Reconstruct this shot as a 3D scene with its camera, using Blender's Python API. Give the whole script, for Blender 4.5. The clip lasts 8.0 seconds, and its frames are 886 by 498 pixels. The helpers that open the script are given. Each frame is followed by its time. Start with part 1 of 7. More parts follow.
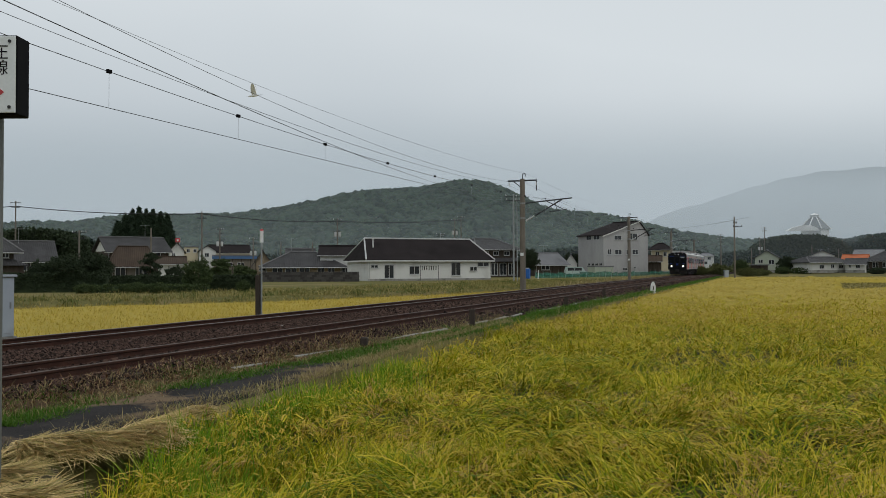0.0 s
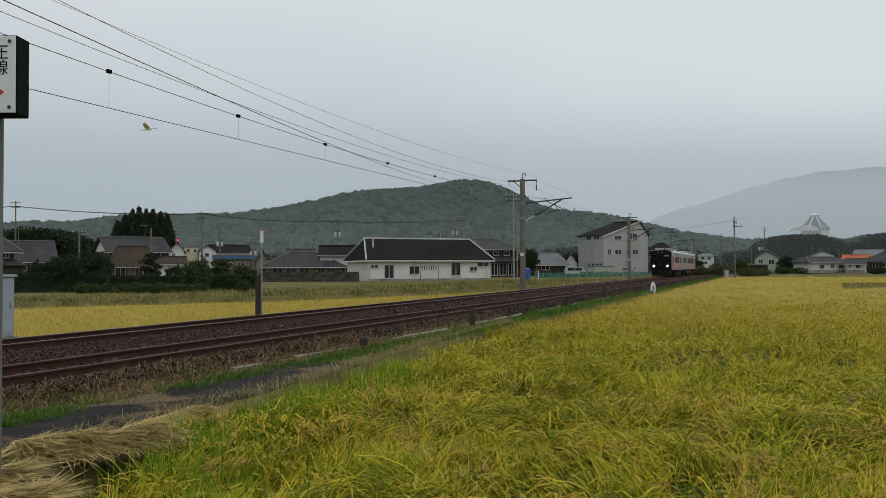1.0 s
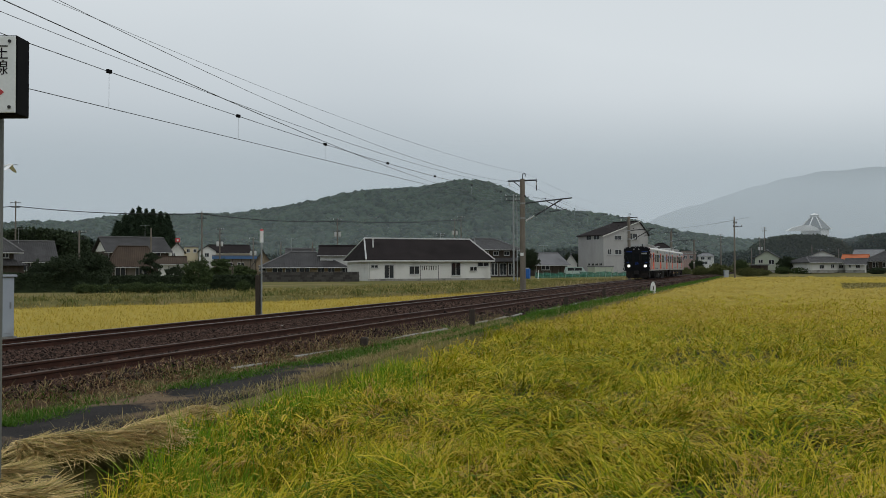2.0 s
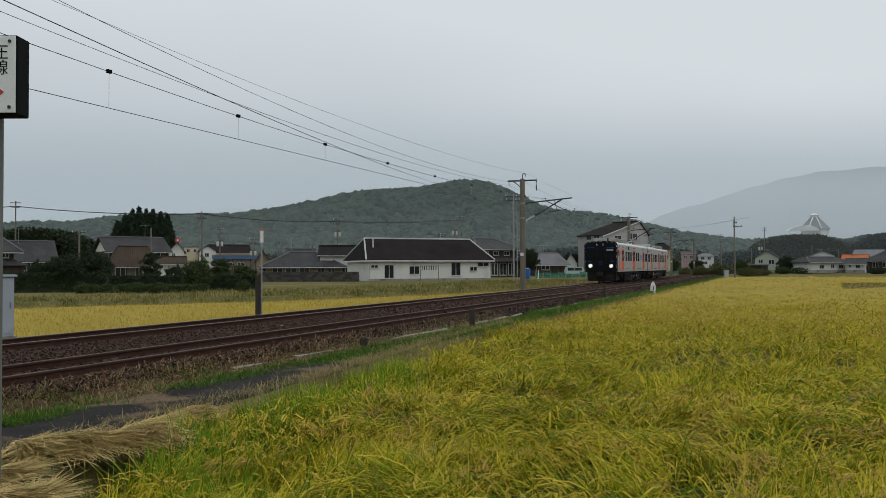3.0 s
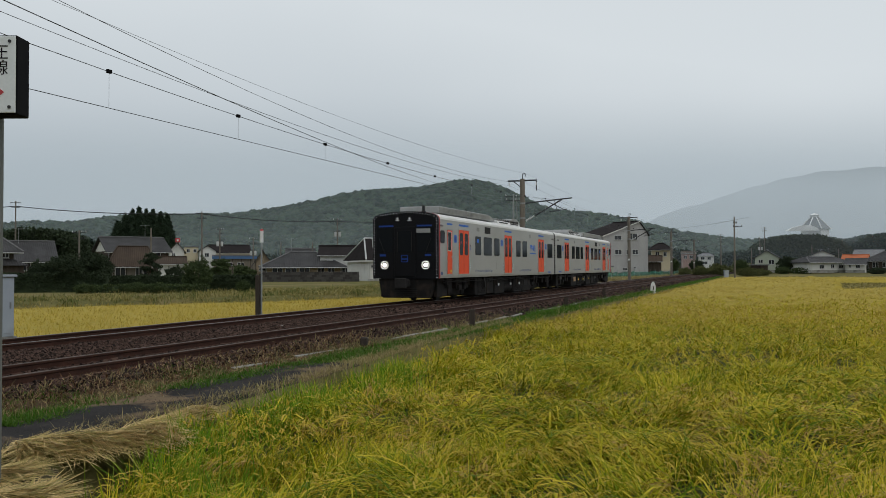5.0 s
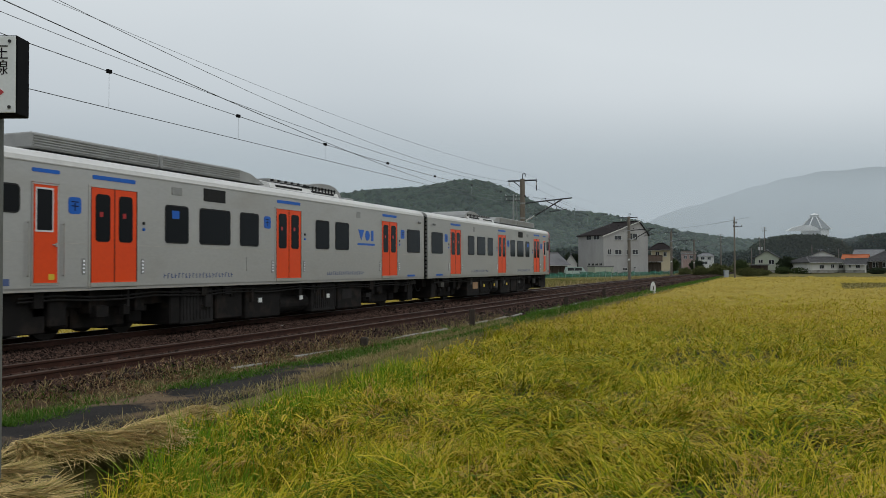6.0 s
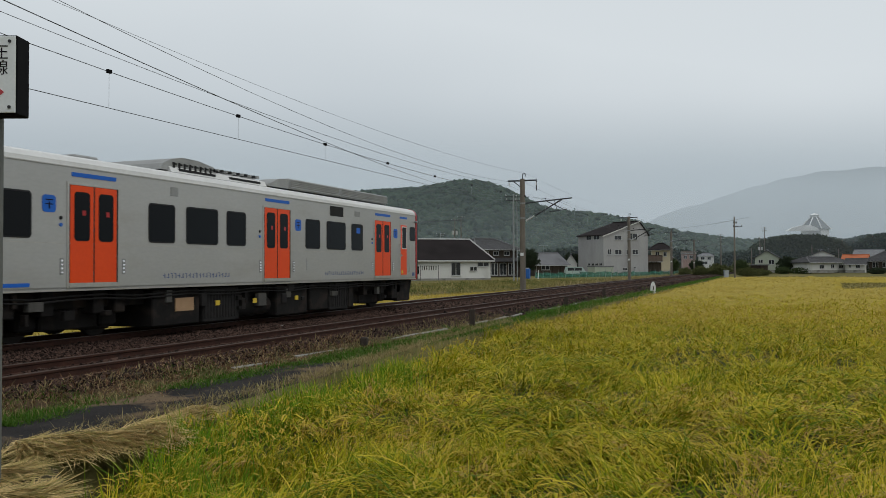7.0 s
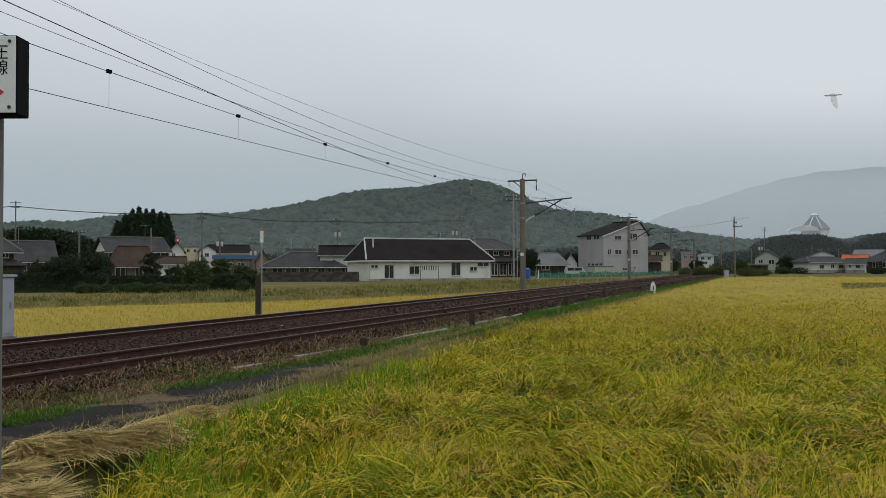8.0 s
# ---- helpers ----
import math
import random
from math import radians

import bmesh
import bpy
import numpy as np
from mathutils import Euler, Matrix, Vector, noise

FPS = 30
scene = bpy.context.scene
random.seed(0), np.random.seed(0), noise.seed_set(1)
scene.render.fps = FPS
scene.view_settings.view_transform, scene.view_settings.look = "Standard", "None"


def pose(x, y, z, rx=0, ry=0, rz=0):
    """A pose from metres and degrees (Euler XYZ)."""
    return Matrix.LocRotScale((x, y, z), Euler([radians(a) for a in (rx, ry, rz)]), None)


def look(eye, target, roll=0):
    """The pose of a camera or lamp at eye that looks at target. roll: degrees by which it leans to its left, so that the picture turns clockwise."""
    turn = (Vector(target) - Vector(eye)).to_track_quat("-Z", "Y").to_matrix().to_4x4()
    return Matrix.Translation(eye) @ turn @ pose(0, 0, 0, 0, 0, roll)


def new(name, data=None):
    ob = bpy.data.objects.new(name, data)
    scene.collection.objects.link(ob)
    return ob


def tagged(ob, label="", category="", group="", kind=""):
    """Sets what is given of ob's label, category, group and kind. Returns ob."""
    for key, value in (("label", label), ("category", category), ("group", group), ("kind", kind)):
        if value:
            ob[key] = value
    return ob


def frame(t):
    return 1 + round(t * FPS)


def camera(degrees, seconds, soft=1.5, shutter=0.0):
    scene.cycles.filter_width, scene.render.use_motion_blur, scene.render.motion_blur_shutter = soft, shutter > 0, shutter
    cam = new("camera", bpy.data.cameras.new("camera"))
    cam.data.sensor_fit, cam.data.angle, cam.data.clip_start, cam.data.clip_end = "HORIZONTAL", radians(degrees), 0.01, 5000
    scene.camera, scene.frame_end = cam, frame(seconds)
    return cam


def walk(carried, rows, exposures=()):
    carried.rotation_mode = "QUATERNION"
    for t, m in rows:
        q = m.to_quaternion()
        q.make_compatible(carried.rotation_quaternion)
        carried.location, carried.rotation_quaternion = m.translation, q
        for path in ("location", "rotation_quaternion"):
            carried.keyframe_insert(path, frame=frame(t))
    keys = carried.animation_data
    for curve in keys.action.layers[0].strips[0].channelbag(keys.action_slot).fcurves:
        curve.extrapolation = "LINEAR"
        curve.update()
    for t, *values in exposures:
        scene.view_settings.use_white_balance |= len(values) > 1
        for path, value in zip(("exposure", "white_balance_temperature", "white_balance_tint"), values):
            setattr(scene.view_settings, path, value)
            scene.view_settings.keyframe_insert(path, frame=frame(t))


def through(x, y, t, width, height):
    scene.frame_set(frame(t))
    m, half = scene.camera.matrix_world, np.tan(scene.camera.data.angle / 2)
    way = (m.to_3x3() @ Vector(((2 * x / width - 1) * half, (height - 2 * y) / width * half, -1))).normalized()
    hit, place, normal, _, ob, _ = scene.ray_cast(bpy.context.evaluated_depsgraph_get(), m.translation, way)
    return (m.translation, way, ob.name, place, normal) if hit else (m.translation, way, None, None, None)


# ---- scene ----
# x runs along the railway, y across it, z up from the rail heads
EYE = Vector((0.0, 0.0, 1.396))
YAW, TILT, ROLL = radians(20.863), radians(1.240), -0.19
AIM = Vector((math.cos(YAW) * math.cos(TILT), math.sin(YAW) * math.cos(TILT), math.sin(TILT)))
cam = camera(54.69, 8.0, soft=0.75, shutter=0.06)
walk(cam, [(0.0, look(EYE, EYE + AIM, ROLL)), (8.0, look(EYE, EYE + AIM, ROLL))])

# ---- sky and light: a wet overcast day ----
world = bpy.data.worlds.new("overcast_sky")
scene.world = world
world.use_nodes = True
wn, wl = world.node_tree.nodes, world.node_tree.links
wn.clear()
sky = wn.new("ShaderNodeTexSky")
sky.sky_type, sky.sun_disc = "NISHITA", False
sky.sun_elevation, sky.sun_rotation = radians(50), radians(200)
sky_bg = wn.new("ShaderNodeBackground")
sky_bg.inputs["Strength"].default_value = 0.05
wl.new(sky.outputs[0], sky_bg.inputs["Color"])
w_co = wn.new("ShaderNodeTexCoord")
cloud = wn.new("ShaderNodeTexNoise")
cloud.inputs["Scale"].default_value, cloud.inputs["Detail"].default_value = 1.6, 4
wl.new(w_co.outputs["Generated"], cloud.inputs["Vector"])
w_add = wn.new("ShaderNodeMath")
w_add.operation = "MULTIPLY_ADD"
w_add.inputs[1].default_value = 0.16
wl.new(cloud.outputs["Fac"], w_add.inputs[0])
# the cloud is thinner, and so brighter, towards the valley mouth
w_side = wn.new("ShaderNodeVectorMath")
w_side.operation = "DOT_PRODUCT"
w_side.inputs[1].default_value = (0.10 * math.sin(YAW), -0.10 * math.cos(YAW), 1.0)
wl.new(w_co.outputs["Generated"], w_side.inputs[0])
wl.new(w_side.outputs["Value"], w_add.inputs[2])
w_ramp = wn.new("ShaderNodeValToRGB")
e = w_ramp.color_ramp.elements
e[0].position, e[0].color = 0.05, (0.38, 0.44, 0.49, 1)
e[1].position, e[1].color = 0.36, (0.755, 0.81, 0.845, 1)
m = e.new(0.19)
m.color = (0.565, 0.625, 0.67, 1)
wl.new(w_add.outputs[0], w_ramp.inputs[0])
cloud_bg = wn.new("ShaderNodeBackground")
cloud_bg.inputs["Strength"].default_value = 0.92
wl.new(w_ramp.outputs[0], cloud_bg.inputs["Color"])
w_mix = wn.new("ShaderNodeMixShader")
w_mix.inputs[0].default_value = 0.94
wl.new(sky_bg.outputs[0], w_mix.inputs[1])
wl.new(cloud_bg.outputs[0], w_mix.inputs[2])
w_out = wn.new("ShaderNodeOutputWorld")
wl.new(w_mix.outputs[0], w_out.inputs["Surface"])
sun_data = bpy.data.lights.new("sun", "SUN")
sun_data.energy, sun_data.angle, sun_data.color = 0.6, radians(25), (1.0, 0.97, 0.93)
sun = new("sun", sun_data)
sun.matrix_world = look((0, 0, 60), (20, 34, 0))

# ---- materials ----
def mat(name, col, col2=None, rough=0.7, scale=6.0, bump=0.15, metal=0.0, fine=60.0, island=False, each=False, spec=0.25,
        stretch=(1, 1, 1), dist=0.02, grime=None, grime_scale=1.2, grime_at=(0.5, 0.7), coat=0.0):
    """Two colours mixed by noise at two scales, with fine relief; island/each vary loose pieces; grime adds stains."""
    m = bpy.data.materials.new(name)
    m.use_nodes = True
    n, l = m.node_tree.nodes, m.node_tree.links
    b = n["Principled BSDF"]
    b.inputs["Roughness"].default_value, b.inputs["Metallic"].default_value = rough, metal
    b.inputs["Specular IOR Level"].default_value = spec
    b.inputs["Coat Weight"].default_value = coat
    col2 = col2 or tuple(c * 0.72 for c in col)
    co = n.new("ShaderNodeTexCoord")
    mp = n.new("ShaderNodeMapping")
    mp.inputs["Scale"].default_value = stretch
    l.new(co.outputs["Object"], mp.inputs[0])
    n1 = n.new("ShaderNodeTexNoise")
    n1.inputs["Scale"].default_value, n1.inputs["Detail"].default_value = scale, 5
    n2 = n.new("ShaderNodeTexNoise")
    n2.inputs["Scale"].default_value, n2.inputs["Detail"].default_value = fine, 3
    for k in (n1, n2):
        l.new(mp.outputs[0], k.inputs["Vector"])
    mid = n.new("ShaderNodeMath")
    mid.operation = "MULTIPLY_ADD"
    mid.inputs[1].default_value = 0.4
    l.new(n2.outputs["Fac"], mid.inputs[0])
    sc = n.new("ShaderNodeMath")
    sc.operation = "MULTIPLY"
    sc.inputs[1].default_value = 0.6
    l.new(n1.outputs["Fac"], sc.inputs[0])
    l.new(sc.outputs[0], mid.inputs[2])
    fac = mid.outputs[0]
    if island or each:
        src = n.new("ShaderNodeNewGeometry").outputs["Random Per Island"] if island else n.new("ShaderNodeObjectInfo").outputs["Random"]
        a = n.new("ShaderNodeMath")
        a.operation = "MULTIPLY_ADD"
        a.inputs[1].default_value = 0.5
        l.new(src, a.inputs[0])
        h = n.new("ShaderNodeMath")
        h.operation = "MULTIPLY"
        h.inputs[1].default_value = 0.5
        l.new(fac, h.inputs[0])
        l.new(h.outputs[0], a.inputs[2])
        fac = a.outputs[0]
    r = n.new("ShaderNodeValToRGB")
    r.color_ramp.elements[0].position, r.color_ramp.elements[0].color = 0.3, (*col2, 1)
    r.color_ramp.elements[1].position, r.color_ramp.elements[1].color = 0.7, (*col, 1)
    l.new(fac, r.inputs[0])
    out = r.outputs[0]
    if grime:
        n3 = n.new("ShaderNodeTexNoise")
        n3.inputs["Scale"].default_value, n3.inputs["Detail"].default_value = grime_scale, 6
        l.new(mp.outputs[0], n3.inputs["Vector"])
        rr = n.new("ShaderNodeMapRange")
        rr.inputs["From Min"].default_value, rr.inputs["From Max"].default_value = grime_at
        l.new(n3.outputs["Fac"], rr.inputs[0])
        mx = n.new("ShaderNodeMix")
        mx.data_type = "RGBA"
        l.new(rr.outputs[0], mx.inputs["Factor"])
        l.new(out, mx.inputs["A"])
        mx.inputs["B"].default_value = (*grime, 1)
        out = mx.outputs["Result"]
    l.new(out, b.inputs["Base Color"])
    bp = n.new("ShaderNodeBump")
    bp.inputs["Strength"].default_value, bp.inputs["Distance"].default_value = bump, dist
    l.new(mid.outputs[0], bp.inputs["Height"])
    l.new(bp.outputs[0], b.inputs["Normal"])
    return m


def leaf_mat(name, cols, rough=0.55, through=0.25):
    """Thin leaves: colours spread over the loose blades, some light passes through."""
    m = bpy.data.materials.new(name)
    m.use_nodes = True
    n, l = m.node_tree.nodes, m.node_tree.links
    b = n["Principled BSDF"]
    b.inputs["Roughness"].default_value = rough
    b.inputs["Specular IOR Level"].default_value = 0.05
    g = n.new("ShaderNodeNewGeometry")
    co = n.new("ShaderNodeTexCoord")
    ns = n.new("ShaderNodeTexNoise")
    ns.inputs["Scale"].default_value, ns.inputs["Detail"].default_value = 0.45, 4
    l.new(co.outputs["Object"], ns.inputs["Vector"])
    a = n.new("ShaderNodeMath")
    a.operation = "MULTIPLY_ADD"
    a.inputs[1].default_value = 0.74
    l.new(g.outputs["Random Per Island"], a.inputs[0])
    s = n.new("ShaderNodeMath")
    s.operation = "MULTIPLY_ADD"
    s.inputs[1].default_value, s.inputs[2].default_value = 0.38, -0.06
    l.new(ns.outputs["Fac"], s.inputs[0])
    l.new(s.outputs[0], a.inputs[2])
    r = n.new("ShaderNodeValToRGB")
    for k, (at, c) in enumerate(cols):
        q = r.color_ramp.elements[k] if k < 2 else r.color_ramp.elements.new(at)
        q.position, q.color = at, (*c, 1)
    l.new(a.outputs[0], r.inputs[0])
    l.new(r.outputs[0], b.inputs["Base Color"])
    t = n.new("ShaderNodeBsdfTranslucent")
    l.new(r.outputs[0], t.inputs["Color"])
    mx = n.new("ShaderNodeMixShader")
    mx.inputs[0].default_value = through
    l.new(b.outputs[0], mx.inputs[1])
    l.new(t.outputs[0], mx.inputs[2])
    l.new(mx.outputs[0], n["Material Output"].inputs["Surface"])
    return m


def glow_mat(name, col, strength):
    m = bpy.data.materials.new(name)
    m.use_nodes = True
    b = m.node_tree.nodes["Principled BSDF"]
    b.inputs["Base Color"].default_value = (*col, 1)
    b.inputs["Emission Color"].default_value = (*col, 1)
    b.inputs["Emission Strength"].default_value = strength
    return m


def mist_sheet_mat(name, low, high, z0, z1, z2, z3, far_glow=None):
    """Flat sheet that stands in for mist: its haze colour scatters light both ways, thicker with height from low at z0
    to high at z1, clearing from z2 to z3. With far_glow the sheet emits that sky colour instead.
    """
    m = bpy.data.materials.new(name)
    m.use_nodes = True
    n, l = m.node_tree.nodes, m.node_tree.links
    n.remove(n["Principled BSDF"])
    co = n.new("ShaderNodeTexCoord")
    sp = n.new("ShaderNodeSeparateXYZ")
    l.new(co.outputs["Object"], sp.inputs[0])
    ns = n.new("ShaderNodeTexNoise")
    ns.inputs["Scale"].default_value, ns.inputs["Detail"].default_value = 0.004, 3
    l.new(co.outputs["Object"], ns.inputs["Vector"])
    ad = n.new("ShaderNodeMath")
    ad.operation = "MULTIPLY_ADD"
    ad.inputs[1].default_value = (z1 - z0) * 0.7
    l.new(ns.outputs["Fac"], ad.inputs[0])
    l.new(sp.outputs["Z"], ad.inputs[2])
    mr = n.new("ShaderNodeMapRange")
    mr.interpolation_type = "SMOOTHSTEP"
    mr.inputs["From Min"].default_value, mr.inputs["From Max"].default_value = z0 + (z1 - z0) * 0.35, z1 + (z1 - z0) * 0.35
    mr.inputs["To Min"].default_value, mr.inputs["To Max"].default_value = low, high
    l.new(ad.outputs[0], mr.inputs[0])
    # bluish grey of distance haze, carried by the sheet's own colour
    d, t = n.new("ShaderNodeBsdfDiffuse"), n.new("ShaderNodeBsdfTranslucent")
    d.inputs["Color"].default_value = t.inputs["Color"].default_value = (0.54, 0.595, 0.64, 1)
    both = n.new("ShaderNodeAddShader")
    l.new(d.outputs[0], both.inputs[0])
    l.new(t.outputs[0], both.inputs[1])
    tr = n.new("ShaderNodeBsdfTransparent")
    mx = n.new("ShaderNodeMixShader")
    clear = n.new("ShaderNodeMapRange")
    clear.interpolation_type = "SMOOTHSTEP"
    clear.inputs["From Min"].default_value, clear.inputs["From Max"].default_value = z2, z3
    clear.inputs["To Min"].default_value, clear.inputs["To Max"].default_value = 1.0, 0.0
    l.new(sp.outputs["Z"], clear.inputs[0])
    both_fades = n.new("ShaderNodeMath")
    both_fades.operation = "MULTIPLY"
    l.new(mr.outputs[0], both_fades.inputs[0])
    l.new(clear.outputs[0], both_fades.inputs[1])
    l.new(both_fades.outputs[0], mx.inputs[0])
    l.new(tr.outputs[0], mx.inputs[1])
    # far haze is emitted as a flat sky colour, with no lamp there
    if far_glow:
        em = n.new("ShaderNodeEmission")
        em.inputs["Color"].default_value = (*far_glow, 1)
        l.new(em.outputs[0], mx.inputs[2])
    else:
        l.new(both.outputs[0], mx.inputs[2])
    l.new(mx.outputs[0], n["Material Output"].inputs["Surface"])
    return m


SOIL = mat("field_soil", (0.09, 0.07, 0.045), (0.045, 0.035, 0.022), 0.95, 1.5, 0.6)
GROUND = mat("rough_meadow", (0.17, 0.15, 0.055), (0.085, 0.085, 0.03), 0.95, 0.35, 0.6, fine=4, grime=(0.22, 0.175, 0.085), grime_scale=0.12, spec=0.03)
ASPHALT = mat("worn_asphalt", (0.05, 0.046, 0.044), (0.020, 0.019, 0.0185), 0.95, 2.2, 1.0, fine=45, grime=(0.16, 0.115, 0.072), grime_scale=1.1, grime_at=(0.53, 0.62), spec=0.04)
BALLAST = mat("ballast_bed", (0.035, 0.025, 0.02), (0.012, 0.009, 0.007), 0.95, 9, 1.0, fine=30, dist=0.05, spec=0.05)
STONE = mat("ballast_stone", (0.095, 0.058, 0.045), (0.008, 0.0055, 0.0045), 0.95, 8, 0.4, island=True, spec=0.08)
RUST = mat("rusty_rail", (0.075, 0.030, 0.018), (0.028, 0.013, 0.009), 0.75, 5, 0.4, metal=0.15)
RAILTOP = mat("polished_rail_head", (0.17, 0.145, 0.13), (0.09, 0.07, 0.06), 0.42, 4, 0.1, metal=0.85, stretch=(0.2, 6, 6))
RAILDULL = mat("dull_rail_head", (0.12, 0.078, 0.06), (0.055, 0.034, 0.026), 0.55, 4, 0.2, metal=0.6, stretch=(0.2, 6, 6))
DIRT = mat("verge_earth", (0.13, 0.085, 0.05), (0.045, 0.03, 0.02), 0.95, 5, 0.9, fine=35, grime=(0.055, 0.075, 0.02), grime_scale=1.6, grime_at=(0.46, 0.62), spec=0.04)
SLEEPER = mat("concrete_sleeper", (0.075, 0.055, 0.045), (0.035, 0.026, 0.021), 0.9, 4, 0.4)
CONCRETE = mat("weathered_concrete", (0.36, 0.35, 0.32), (0.2, 0.19, 0.17), 0.9, 2.5, 0.3, grime=(0.1, 0.095, 0.085), grime_scale=0.8)
POLE_CON = mat("old_pole_concrete", (0.20, 0.175, 0.145), (0.11, 0.095, 0.08), 0.9, 2, 0.3, stretch=(2, 2, 0.4))
STEEL = mat("galvanised_steel", (0.34, 0.35, 0.35), (0.22, 0.23, 0.23), 0.55, 6, 0.1, metal=0.5)
DARKSTEEL = mat("dark_wire_steel", (0.045, 0.045, 0.047), (0.025, 0.025, 0.027), 0.6, 8, 0.1, metal=0.4)
PORCELAIN = mat("insulator_porcelain", (0.6, 0.6, 0.58), (0.45, 0.45, 0.44), 0.3, 8, 0.02)


# ---- mesh helpers ----
def box(bm, x0, x1, y0, y1, z0, z1, bev=0.0, m=None):
    """A box with softly bevelled edges, added to bm."""
    r = bmesh.ops.create_cube(bm, size=1.0)
    vs = r["verts"]
    for v in vs:
        v.co = Vector((x0 + (v.co.x + 0.5) * (x1 - x0), y0 + (v.co.y + 0.5) * (y1 - y0), z0 + (v.co.z + 0.5) * (z1 - z0)))
    if bev > 0:
        es = list({ed for v in vs for ed in v.link_edges})
        r2 = bmesh.ops.bevel(bm, geom=es, offset=bev, segments=1, affect="EDGES")
        vs = list({v for f in r2["faces"] for v in f.verts} | {v for v in vs if v.is_valid})
    if m is not None:
        bmesh.ops.transform(bm, matrix=m, verts=vs)
    return vs


def rod(bm, a, b, r0, r1=None, n=8, caps=True):
    """A round bar from a to b."""
    a, b = Vector(a), Vector(b)
    r1 = r0 if r1 is None else r1
    d = b - a
    m = Matrix.Translation((a + b) / 2) @ d.to_track_quat("Z", "Y").to_matrix().to_4x4()
    return bmesh.ops.create_cone(bm, cap_ends=caps, segments=n, radius1=r0, radius2=r1, depth=d.length, matrix=m)["verts"]


def tube(bm, pts, r, n=6):
    """A continuous thin tube through pts."""
    rings = []
    for k, p in enumerate(pts):
        p = Vector(p)
        d = (Vector(pts[min(k + 1, len(pts) - 1)]) - Vector(pts[max(k - 1, 0)])).normalized()
        u = d.cross(Vector((0, 0, 1)) if abs(d.z) < 0.95 else Vector((1, 0, 0))).normalized()
        v = d.cross(u)
        rings.append([bm.verts.new(p + (u * math.cos(a) + v * math.sin(a)) * r) for a in (2 * math.pi * j / n for j in range(n))])
    for a, b in zip(rings, rings[1:]):
        for j in range(n):
            bm.faces.new((a[j], a[(j + 1) % n], b[(j + 1) % n], b[j]))
    bm.faces.new(rings[0][::-1])
    bm.faces.new(rings[-1])


def prism(bm, pts, a, b, axis="x"):
    """Extrudes a closed outline: pts are (y, z) for axis x, (x, z) for axis y, (x, y) for axis z."""
    def at(p, k):
        return {"x": (k, p[0], p[1]), "y": (p[0], k, p[1]), "z": (p[0], p[1], k)}[axis]
    va = [bm.verts.new(at(p, a)) for p in pts]
    vb = [bm.verts.new(at(p, b)) for p in pts]
    n = len(pts)
    fs = [bm.faces.new(va[::-1]), bm.faces.new(vb)]
    for i in range(n):
        fs.append(bm.faces.new((va[i], va[(i + 1) % n], vb[(i + 1) % n], vb[i])))
    bmesh.ops.recalc_face_normals(bm, faces=fs)
    return va + vb


def part(name, bm, material, parent=None, label="", smooth=False):
    """Links a bmesh as one mesh object, under a thing or a part."""
    me = bpy.data.meshes.new(name)
    bm.to_mesh(me)
    bm.free()
    for k in (material if isinstance(material, (list, tuple)) else [material]):
        me.materials.append(k)
    if smooth:
        me.shade_smooth()
    ob = new(name, me)
    if parent is not None:
        ob.parent = parent
    if label:
        tagged(ob, label)
    return ob


def shared(name, me, parent, loc=(0, 0, 0), rot=(0, 0, 0)):
    ob = new(name, me)
    ob.parent = parent
    ob.location, ob.rotation_euler = loc, rot
    return ob


def mesh_of(bm, name, material):
    me = bpy.data.meshes.new(name)
    bm.to_mesh(me)
    bm.free()
    me.materials.append(material)
    return me


def bulk(name, verts, faces, material, smooth=False):
    """A large mesh from arrays: verts (n, 3), faces (m, k)."""
    me = bpy.data.meshes.new(name)
    verts, faces = np.asarray(verts, dtype=np.float32), np.asarray(faces, dtype=np.int32)
    k = faces.shape[1]
    me.vertices.add(len(verts))
    me.vertices.foreach_set("co", verts.ravel())
    me.loops.add(faces.size)
    me.loops.foreach_set("vertex_index", faces.ravel())
    me.polygons.add(len(faces))
    me.polygons.foreach_set("loop_start", np.arange(0, faces.size, k, dtype=np.int32))
    me.update(calc_edges=True)
    me.materials.append(material)
    if smooth:
        me.shade_smooth()
    return new(name, me)


def thing(name, label, category, at=(0, 0, 0), turn=0.0, group="", kind=""):
    ob = new(name)
    ob.empty_display_size = 0.2
    ob.location, ob.rotation_euler = at, (0, 0, turn)
    return tagged(ob, label, category, group, kind)


def site(right, ahead, z=0.0):
    """The village grid, turned by the angle between road and railway: metres to the right and ahead."""
    return Vector((ahead * math.cos(YAW) + right * math.sin(YAW), ahead * math.sin(YAW) - right * math.cos(YAW), z))


def smooth_noise(x, y, scale, seed=0.0):
    """Soft waves of about -1 to 1 for arrays."""
    x, y = np.asarray(x) / scale + seed * 17.3, np.asarray(y) / scale - seed * 9.1
    return (np.sin(x * 1.7 + 1.3 * np.sin(y * 1.1 + seed)) + np.sin(y * 2.1 + 1.7 * np.sin(x * 0.9 - seed)) + np.sin((x + y) * 1.3 + 2 * np.sin((x - y) * 0.7))) / 3


